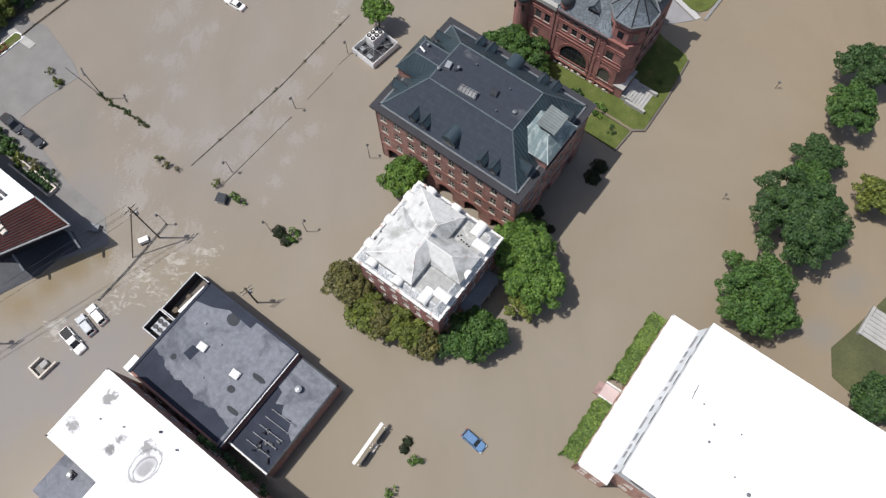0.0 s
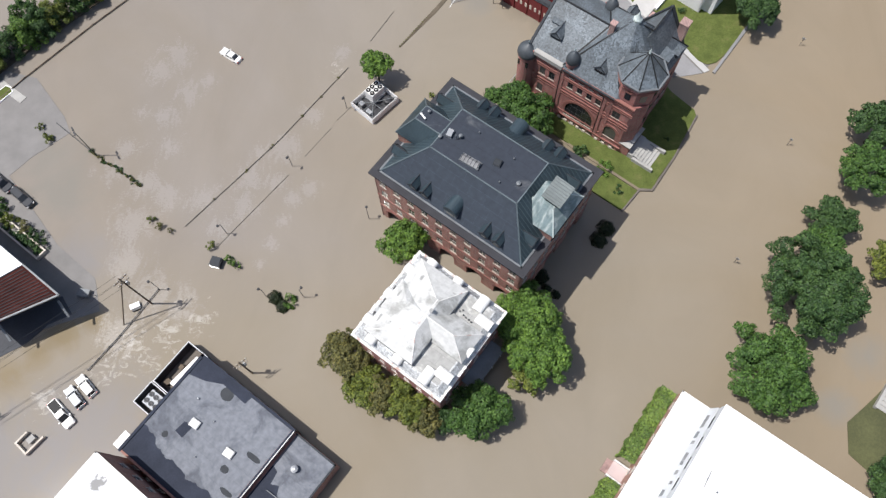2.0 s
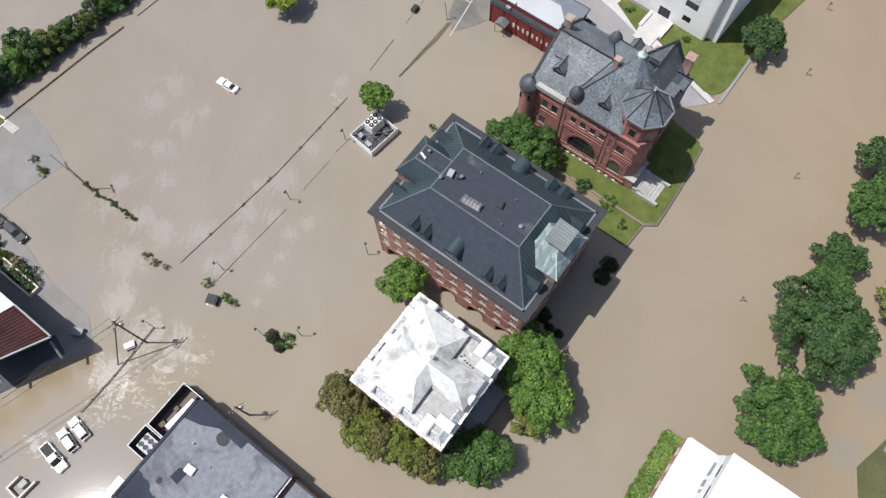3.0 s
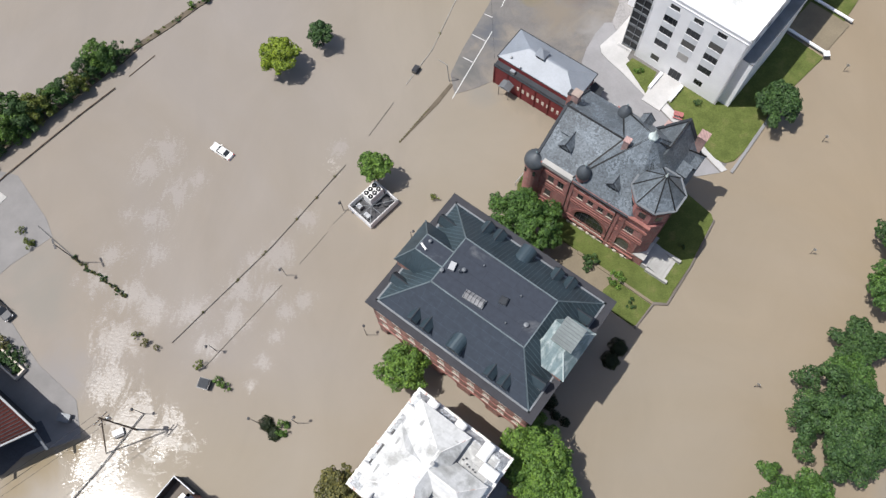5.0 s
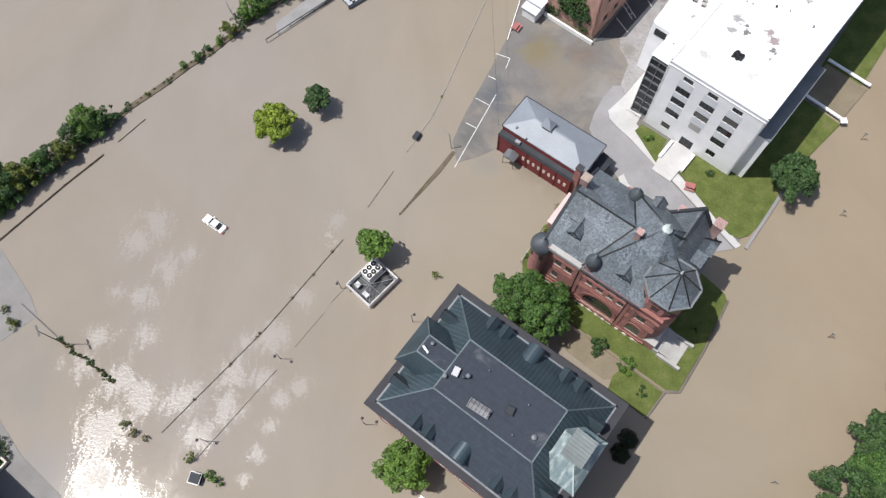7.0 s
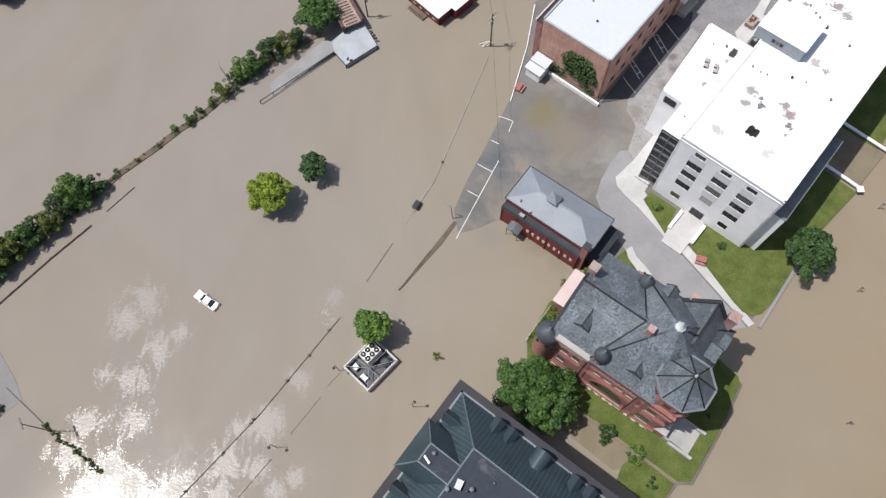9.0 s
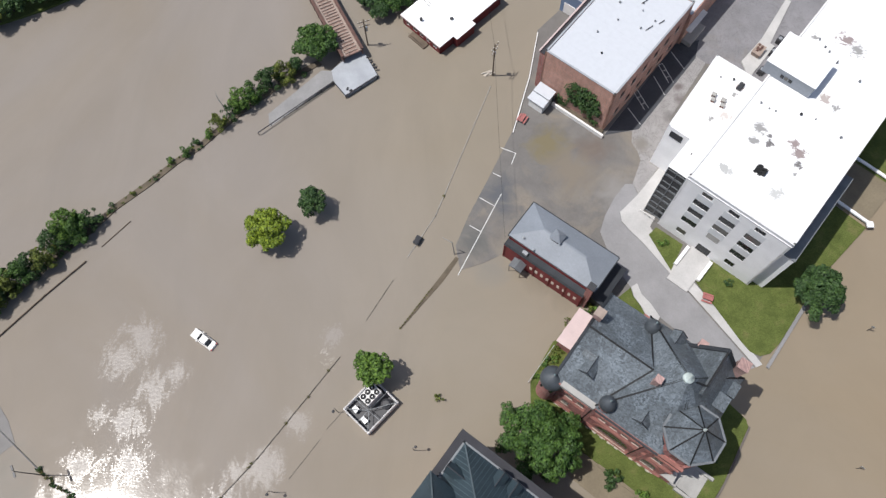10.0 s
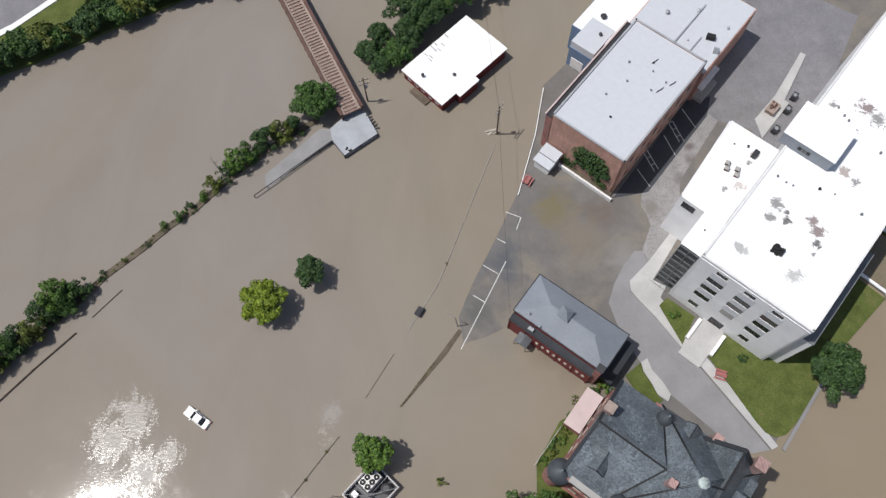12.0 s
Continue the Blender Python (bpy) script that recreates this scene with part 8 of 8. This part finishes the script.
for i in range(32):
    f = i / 31
    x, y = -71.5 + 11.0 * f + rng.uniform(-0.25, 0.25), 81.2 - 7.4 * f + rng.uniform(-0.25, 0.25)
    if i % 6 != 4:
        shrub("reed_clump", x, y, rng.uniform(0.2, 0.45) if i % 9 else 0.65, 0.5, "leaf_brown" if i % 3 else "leaf_dark", "dark reed clump breaking the water", 90 + i, "reeds along a drowned ditch")
rail_fence("ditch_rail", [(-79.6, 87.6), (-75.8, 84.6), (-71.6, 81.3)], "dark low rail along a drowned ditch", 2.2, 0.14, 0.24, 0.07, key="dark")
for i, (x, y) in enumerate(((-46.2, 70.8), (-40.9, 76.9), (-36.6, 81.8), (-36.2, 82.4), (-31.0, 89.0), (-27.6, 93.4), (-24.4, 97.8), (-8.9, 122.5), (-4.6, 131.0))):
    shrub("rail_weed", x, y, 0.22 + 0.12 * (i % 3 == 1), 0.45, "leaf_brown", "dark weeds caught on the guard rail", 520 + i, "weeds along the guard rail")
SHRUBS = [(-57.3, 66.6, 0.7, "leaf_olive"), (-55.4, 65.2, 0.8, "leaf_brown"), (-53.4, 64.3, 0.45, "leaf_brown"), (-41.6, 58.4, 1.0, "leaf_bright"), (-40.4, 57.6, 0.8, "leaf_bright"), (-45.4, 61.2, 0.9, "leaf_olive"), (-82.5, 86.4, 0.8, "leaf_olive"), (-80.5, 84.0, 1.1, "leaf_olive"),
          (-29.8, 50.6, 1.3, "leaf_bright"), (-7.0, 11.2, 1.1, "leaf_bright"), (-10.8, 6.2, 1.0, "leaf_bright"), (22.9, 80.0, 1.6, "leaf_dark"), (27.5, 76.9, 1.5, "leaf_bright"), (29.6, 72.5, 0.9, "leaf_dark"), (-5.2, 93.2, 0.8, "leaf_olive"), (39.6, 83.2, 0.5, "leaf_dark"), (35.4, 121.3, 0.9, "leaf_bright"), (46.0, 113.4, 0.8, "leaf_dark"),
          (-83.5, 66.6, 1.6, "leaf_olive"), (-80.6, 64.9, 1.4, "leaf_brown"), (-78.2, 63.2, 1.5, "leaf_dark"), (-76.4, 61.0, 1.0, "leaf_dark"), (-86.5, 69.0, 1.8, "leaf"), (-90.0, 71.5, 2.0, "leaf")]
for i, (x, y, r, mat) in enumerate(SHRUBS):
    shrub("shrub", x, y, r, 0.9 + r * 0.7, mat, "half-drowned leafy green shrub" if y < 70 or x < -40 else "small leafy garden shrub", 130 + i)
for i, (u, v, r) in enumerate(((4.3, 39.2, 0.9), (4.6, 40.6, 0.8), (4.2, 42.2, 1.1), (4.6, 43.8, 0.7), (4.1, 45.0, 0.9), (4.6, 53.4, 0.9), (5.4, 54.6, 1.1), (4.2, 54.9, 0.8), (7.0, 55.2, 0.8), (2.9, 47.6, 0.6), (2.7, 50.4, 0.7))):
    x, y = G(u, v)
    shrub("shrub", x, y, r, 1.3, ("leaf_bright", "leaf_olive", "leaf")[i % 3], "low green shrub beside the turreted hall", 480 + i, "planting beside the hall", 0.2)
for i, (x, y, r) in enumerate(((26.7, 64.7, 1.5), (25.2, 62.4, 1.45), (-32.9, 51.5, 1.2), (-31.4, 49.9, 1.2), (-8.9, 13.0, 0.8), (-8.3, 14.2, 0.8), (15.4, 53.1, 0.8), (16.9, 52.0, 0.8), (14.2, 55.5, 1.5))):
    gen = np.random.default_rng(170 + i)
    th = thing("round_hedge", x, y, -0.2, 0, "dark clipped round hedge rising from the flood", "hedge", "clipped round hedges")
    part("stem", rod(B(), (0, 0, -0.3), (0, 0, 0.8), 0.12, 6, 0.05), M["bark"], th)
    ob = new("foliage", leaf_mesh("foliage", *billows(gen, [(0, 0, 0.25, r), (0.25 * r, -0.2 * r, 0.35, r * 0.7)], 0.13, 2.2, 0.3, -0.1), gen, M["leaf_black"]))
    ob.parent = th
for i, (a, b) in enumerate(((0.4, 11.6), (15.6, 29.2))):
    ca, sa = math.cos(radians(54.2)), math.sin(radians(54.2))
    clipped_hedge("wall_hedge", (18.2 + a * ca - 1.2 * sa, 10.2 + a * sa + 1.2 * ca), (18.2 + b * ca - 1.2 * sa, 10.2 + b * sa + 1.2 * ca), 2.6, 3.4, "leaf_hedge", "clipped green hedge along the gymnasium wall", 240 + i, "hedges along the gymnasium")
for i, (x, y, r, h) in enumerate(((-20.5, 176, 2.6, 4.5), (-17.8, 172.8, 2.0, 4.0), (-14.6, 175.5, 3.0, 5.0), (-12.0, 179.5, 3.6, 6.5), (-8.0, 184.0, 4.0, 8.0), (-3.5, 188.0, 4.4, 9.0), (-18.6, 180.5, 2.4, 4.0), (-12.5, 186.0, 4.4, 8.5), (-5.0, 194.0, 4.5, 9.0), (4.0, 193.0, 4.0, 8.0))):
    tree("tree", x, y, r, h, ("leaf_dark", "leaf_dark", "leaf")[i % 3], "dense green tree between the shed and the river", 300 + i, "trees behind the shed")
for i in range(44):
    f = i / 43
    x, y = -101 + 55 * f + rng.uniform(-1.5, 1.5), 170.5 + 28 * f + rng.uniform(-1.0, 3.5)
    r = rng.uniform(1.9, 3.4) if i % 5 else 1.3
    tree("tree", x, y, r, r * 1.8 + 0.8, ("leaf_dark", "leaf", "leaf_olive")[i % 3 if i % 4 else 0], "dense green tree on the far river bank", 330 + i, "woods on the far bank", leaf=0.28, cover=1.6)
for i in range(26):
    x, y = rng.uniform(-84, -45), 0
    y = 189 + (x + 84) * 0.5 + rng.uniform(0, 22)
    tree("tree", x, y, rng.uniform(2.6, 4.2), rng.uniform(6, 9), ("leaf_dark", "leaf")[i % 2], "tall green tree on the far river bank", 370 + i, "woods on the far bank", leaf=0.28, cover=1.6)

# ---- far road ----
solo("road_far", prism(B(), [(-160, 142), (-96.5, 185.0), (-84, 197.0), (-70, 215), (-160, 215)], 0.4, 0.56), M["asphalt_dry"], "grey far-bank road with pale kerb", "road", kind="structure")
solo("road_far_kerb", prism(B(), [(-160, 140.6), (-96.0, 183.6), (-83.0, 196.0), (-84, 197.0), (-96.5, 185.0), (-160, 142)], 0.4, 0.68), M["concrete_pale"], "pale concrete kerb of the far road", "kerb", kind="structure")

# ---- pavements, roads and markings round the car park ----
def flat(name, poly, z, key, label, category="pavement"):
    return solo(name, prism(B(), poly, z - 0.3, z), M[key], label, category, kind="structure")


flat("pavement_corner", [(28.2, 127.6), (28.3, 125.8), (29.6, 124.0), (32.0, 121.2), (36.2, 115.4), (39.2, 112.0), (48.9, 98.5), (50.0, 99.0), (41.0, 112.6), (37.0, 118.0), (33.4, 124.6), (34.6, 126.6), (32.4, 127.8), (37.8, 136.0), (39.6, 140.6), (38.6, 141.4), (36.4, 136.9), (31.8, 131.2)], 0.16, "pavement", "pale concrete pavement round the office corner")
flat("road_lane", [(24.2, 123.6), (25.4, 127.0), (27.4, 130.6), (29.6, 133.4), (31.0, 133.38), (31.85, 131.3), (29.9, 129.0), (28.15, 127.5), (28.25, 125.7), (29.5, 124.0), (31.9, 121.2), (36.2, 115.4), (39.0, 111.8), (48.6, 98.4), (44.0, 97.6), (33.0, 107.8), (29.0, 112.6), (26.0, 117.6)], 0.11, "lane", "dry grey asphalt lane between lawn and depot", "road")
flat("road_back", [(32.0, 144.9), (31.6, 142.4), (32.6, 140.3), (33.0, 138.4), (31.0, 133.4), (31.9, 131.4), (36.4, 137.0), (38.6, 141.6), (39.4, 147.4), (48.1, 160.4), (45.5, 163.0), (42.8, 165.5), (26.6, 144.2)], 0.11, "asphalt_pale", "dry pale asphalt service road with cracks", "road")
flat("road_upper", [(48.1, 160.38), (54.0, 158.6), (58.0, 153.5), (72.8, 171.3), (80, 185), (62, 196), (50.5, 181.0), (42.8, 165.48), (45.5, 162.98)], 0.108, "asphalt_dry", "grey asphalt yard behind the storehouse", "road")
flat("pavement_back", [(56.0, 156.4), (55.2, 160.6), (60.0, 166.0), (66.6, 176.0), (67.6, 175.4), (61.6, 164.9), (62.4, 164.2)], 0.4, "pavement", "pale loading pavement with kerb")
flat("pavement_depot", [(28.9, 112.9), (30.0, 113.6), (30.6, 111.6), (32.2, 109.6), (33.4, 107.4), (32.8, 106.2), (31.2, 107.4), (30.2, 109.6), (29.2, 111.2)], 0.3, "pavement", "rounded pale pavement behind the depot")
flat("ground_lawn_depot", [(26.0, 110.6), (28.8, 112.8), (29.1, 111.2), (30.1, 109.6), (31.1, 107.4), (32.0, 106.4), (29.4, 104.8)], 0.27, "grass", "little lawn behind the depot", "ground")
flat("kerb_street", [(63.9, 115.4), (50.9, 98.2), (50.5, 98.6), (63.4, 115.8)], 0.3, "concrete_wet", "pale street kerb", "kerb")
flat("kerb_court", [G(*p) for p in ((35.9, 27.2), (36.2, 32.8), (38.2, 34.2), (37.9, 43.2), (36.8, 53.4), (36.5, 53.4), (37.6, 43.0), (37.8, 34.4), (35.9, 33.2), (35.6, 27.2))], 0.4, "stone_dark", "dark stone kerb round the hall lawn", "kerb")
flat("path_court", [G(*p) for p in ((20, 33.55), (35.9, 33.25), (35.9, 32.75), (20, 33.05))], 0.29, "silt", "thin paved path across the lawn")
flat("wall_garden", [(66.2, 130.7), (72.8, 124.6), (73.2, 125.0), (66.6, 131.1)], 1.0, "concrete_pale", "low white garden wall", "wall")
flat("wall_garden_far", [(72.6, 138.6), (79.6, 132.4), (80.0, 132.8), (73.0, 139.0)], 1.0, "concrete_pale", "low white garden wall", "wall")
flat("wall_garden_post", [(72.2, 123.8), (73.4, 123.8), (73.4, 125.0), (72.2, 125.0)], 1.4, "concrete_pale", "square white wall pier", "wall")
flat("ground_inlet", [(66.4, 131.4), (73.2, 125.4), (79.4, 132.2), (72.6, 138.2)], 0.26, "silt", "wet driveway between garden walls", "ground")
rng = random.Random(77)
# stall tarmac blackened in the shape of the storehouse's cast shadow
flat("ground_stalls_shadow", [(26.5, 144.0), (33.2, 145.2), (46.2, 161.6), (47.4, 166.0), (42.6, 165.2)], 0.118, "tarmac", "parking stall tarmac darkened to deepen the storehouse's shadow", "ground")
for i, (a, b) in enumerate((((6.4, 141.3), (9.2, 140.1)), ((9.2, 140.1), (8.3, 137.7)), ((4.7, 135.9), (6.3, 135.0)), ((2.1, 130.7), (4.8, 129.0)), ((0.2, 125.0), (2.3, 123.7)), ((6.2, 131.4), (-2.0, 115.2)),
                            ((41.5, 163.2), (43.6, 159.1)), ((37.4, 157.3), (39.1, 153.0)), ((31.6, 150.0), (33.6, 146.4)), ((39.4, 160.4), (41.1, 156.0)), ((33.8, 154.2), (35.6, 150.0)), ((38.6, 160.0), (40.2, 155.8)), ((33.0, 153.8), (34.8, 149.6)),
                            ((39.4, 160.4), (38.6, 160.0)), ((40.0, 158.9), (39.2, 158.5)), ((40.6, 157.4), (39.8, 157.0)), ((33.8, 154.2), (33.0, 153.8)), ((34.4, 152.7), (33.6, 152.3)), ((35.0, 151.2), (34.2, 150.8)))):
    d = (Vector(b) - Vector(a)).normalized() * 0.07
    z = 0.125 if a[0] > 30 else 0.075
    solo("parking_line", prism(B(), [(a[0] + d.y, a[1] - d.x), (b[0] + d.y, b[1] - d.x), (b[0] - d.y, b[1] + d.x), (a[0] - d.y, a[1] + d.x)], z - 0.05, z), M["stall"], "white painted parking line on asphalt", "road marking", "parking lines", "structure")
solo("road_mark_strip", prism(B(), [(-12.3, 105.3), (-2.4, 118.8), (-1.8, 118.4), (-4.6, 114.2), (-12.1, 105.2)], -0.3, 0.09), M["mulch"], "weedy verge strip at the car park edge", "ground", kind="structure")
for i in range(14):
    f = i / 13
    shrub("verge_weed", -12.2 + 5.4 * f, 105.4 + 7.2 * f, 0.12, 0.25, "leaf_brown", "low weeds on the drowned verge", 420 + i, "weeds on the verge")


# ---- loose things ----
def picnic_table(x, y, turn, label):
    th = thing("picnic_table", x, y, 0.2, turn, label, "picnic table", "picnic tables")
    for k in range(5):
        part("top_board", box(B(), -0.95, -0.38 + k * 0.155, 0.72, 0.95, -0.24 + k * 0.155, 0.77), M["red_wood"], th)
    for s in (-1, 1):
        for k in range(2):
            part("seat_board", box(B(), -0.95, s * 0.72 - 0.15 + k * 0.155, 0.42, 0.95, s * 0.72 - 0.01 + k * 0.155, 0.46), M["red_wood"], th)
        part("leg_frame", beam(B(), (s * 0.7, -0.75, 0.0), (s * 0.7, 0.2, 0.71), 0.08, 0.1), M["red_wood"], th)
        part("leg_frame", beam(B(), (s * 0.7, 0.75, 0.0), (s * 0.7, -0.2, 0.71), 0.08, 0.1), M["red_wood"], th)
    return th


picnic_table(10.7, 147.5, 58, "faded pink picnic table on the wet asphalt")
picnic_table(42.0, 110.7, -20, "faded red picnic table on the lawn")


def build_canopy():
    th = thing("sign_canopy", -14.6, 13.6, 0, 55.3, "long narrow white canopy on posts over drowned display panels", "canopy")
    part("roof", box(B(), -3.9, -0.28, 2.35, 3.9, 0.28, 2.6), M["white"], th)
    for x in (-3.6, -0.3, 0.3, 3.5):
        part("post", box(B(), x - 0.08, -0.75, -0.4, x + 0.08, -0.6, 2.35), M["white"], th)
    for x0, x1 in ((-3.3, -0.9), (1.0, 3.2)):
        part("panel", box(B(), x0, -0.9, 0.2, x1, -0.75, 2.0), M["dark"], th, "dark display panel")
    part("bench", box(B(), -0.7, -1.3, 0.0, 0.8, -0.8, 0.5), M["cream"], th)
    return th


build_canopy()


def bin_box(x, y, turn, lx, ly, h, label, lid_key):
    th = thing("dumpster", x, y, -0.2, turn, label, "dumpster")
    part("body", hull(B(), rounded(-lx / 2 + 0.1, -ly / 2 + 0.1, lx / 2 - 0.1, ly / 2 - 0.1, 0.1, -0.3, 2), rounded(-lx / 2, -ly / 2, lx / 2, ly / 2, 0.1, h, 2)), M["paint_black"], th)
    part("lid", slab(B(), [(-lx / 2 + 0.15, -ly / 2 + 0.15, h + 0.1), (lx / 2 - 0.15, -ly / 2 + 0.15, h + 0.1), (lx / 2 - 0.15, ly / 2 - 0.15, h + 0.25), (-lx / 2 + 0.15, ly / 2 - 0.15, h + 0.25)], 0.1), M[lid_key], th)
    return th


bin_box(-44.1, 58.0, -15, 2.0, 1.9, 1.3, "dark metal dumpster with blue-grey lid, afloat", "lead")
bin_box(-9.4, 121.8, 60, 1.7, 1.1, 1.1, "small dark floating dumpster", "dark")
th = thing("fallen_sign", -57.7, 49.9, 0.2, 25, "white sign board lying on the flood", "sign")
part("board", box(B(), -0.9, -0.5, 0.0, 0.9, 0.5, 0.35), M["white"], th)
part("back", box(B(), -0.7, -0.9, -0.3, 0.9, -0.5, 0.25), M["dark"], th)
th = thing("parked_trailer", -67.2, 52.2, 0.05, -10, "small trailer on the wet asphalt, greyed for the shade on it", "trailer")
# grey metal replaces silver so the bed looks shaded
part("bed", hull(B(), rounded(-1.2, -0.75, 1.2, 0.75, 0.2, 0.25), rounded(-1.1, -0.7, 1.1, 0.7, 0.2, 0.9)), M["flash"], th)
part("hitch", beam(B(), (1.2, 0, 0.3), (2.1, 0, 0.3), 0.1, 0.1), M["dark"], th)
th = thing("concrete_pit", -71.4, 26.6, 0, -40, "square concrete pit rim with pale edges", "pit")
for q in ((-1.5, -1.9, 1.5, -1.6), (1.2, -1.6, 1.5, 1.9), (-1.5, -1.6, -1.2, 0.6)):
    part("rim", box(B(), q[0], q[1], -0.3, q[2], q[3], 0.8), M["cream"], th)
part("inner_box", box(B(), -0.5, -0.4, -0.3, 0.5, 0.9, 0.7), M["concrete"], th)
th = thing("drift_heap", 4.4, 158.4, 0, 20, "pale heap of flood drift caught on a pole", "debris")
for k in range(12):
    part("branch", rod(B(), (rng.uniform(-1.6, 1), rng.uniform(-0.5, 0.5), rng.uniform(0, 0.3)), (rng.uniform(-1.6, 1), rng.uniform(-0.5, 0.5), rng.uniform(0.1, 0.5)), 0.12, 6), M["cream"], th)
th = thing("stone_steps", 71.0, 31.0, 0, 52, "broad worn stone steps rising from the flooded lawn", "steps")
for k in range(7):
    part("step", box(B(), -0.2 + k * 0.75, -2.6, -0.3, 0.55 + k * 0.75 - 0.004, 2.6, 0.25 + k * 0.17), M["concrete"], th)
for s in (-1, 1):
    part("side_wall", box(B(), -0.6, s * 2.9 - 0.25, -0.3, 5.4, s * 2.9 + 0.25, 1.0), M["concrete"], th)
th = thing("flower_bed", -92.8, 93.5, 0.05, 50, "planted bed with red flowers and pale kerb", "flower bed")
part("kerb", prism(B(), [(-3, -1.2), (3, -1.2), (3.4, 0), (3, 1.2), (-3, 1.2)], 0, 0.2), M["concrete_pale"], th)
part("soil", prism(B(), [(-2.8, -1.0), (2.8, -1.0), (3.1, 0), (2.8, 1.0), (-2.8, 1.0)], 0.2, 0.25), M["grass"], th)
fl = B()
leaf_clumps(fl, rng, [(rng.uniform(-2.6, -0.4), rng.uniform(-0.8, 0.8), 0.35) for k in range(8)], 0.35, 0.14, 30)
part("flowers", fl, M["red"], th)
solo("path_shore", prism(B(), [(-94.0, 96.6), (-92.8, 97.8), (-87.0, 93.6), (-88.0, 92.3)], 0.0, 0.16), M["concrete"], "pale pavement strip at the shore", "pavement", kind="structure")

# ---- loading yard behind the office building ----
th = thing("skip_container", 58.6, 162.6, 0.4, 50, "open rusty skip full of rubble on the loading pavement", "skip")
part("body", hull(B(), rounded(-1.2, -0.8, 1.2, 0.8, 0.1, 0.0, 2), rounded(-1.4, -0.95, 1.4, 0.95, 0.1, 1.1, 2)), M["wood_pale"], th)
bm = B()
for k in range(9):
    px, py = rng.uniform(-1.0, 1.0), rng.uniform(-0.55, 0.55)
    box(bm, px - 0.2, py - 0.2, 1.0, px + 0.2, py + 0.2, 1.1 + rng.uniform(0.1, 0.4))
part("rubble", bm, M["rust"], th, "rusty brown rubble")
for x, y, a in ((61.6, 162.4, 50), (58.6, 158.0, 45), (63.4, 165.4, 52)):
    t2 = thing("air_conditioner", x, y, 0.1, a, "dark boxy air conditioner beside the office wall", "air conditioner", "air conditioners in the loading yard")
    part("casing", box(B(), -0.75, -0.5, 0, 0.75, 0.5, 1.2), M["dark"], t2)
    part("fan", lathe(B(), 0, 0, [(0.38, 1.2), (0.4, 1.28), (0.1, 1.3)], 10), M["steel"], t2)
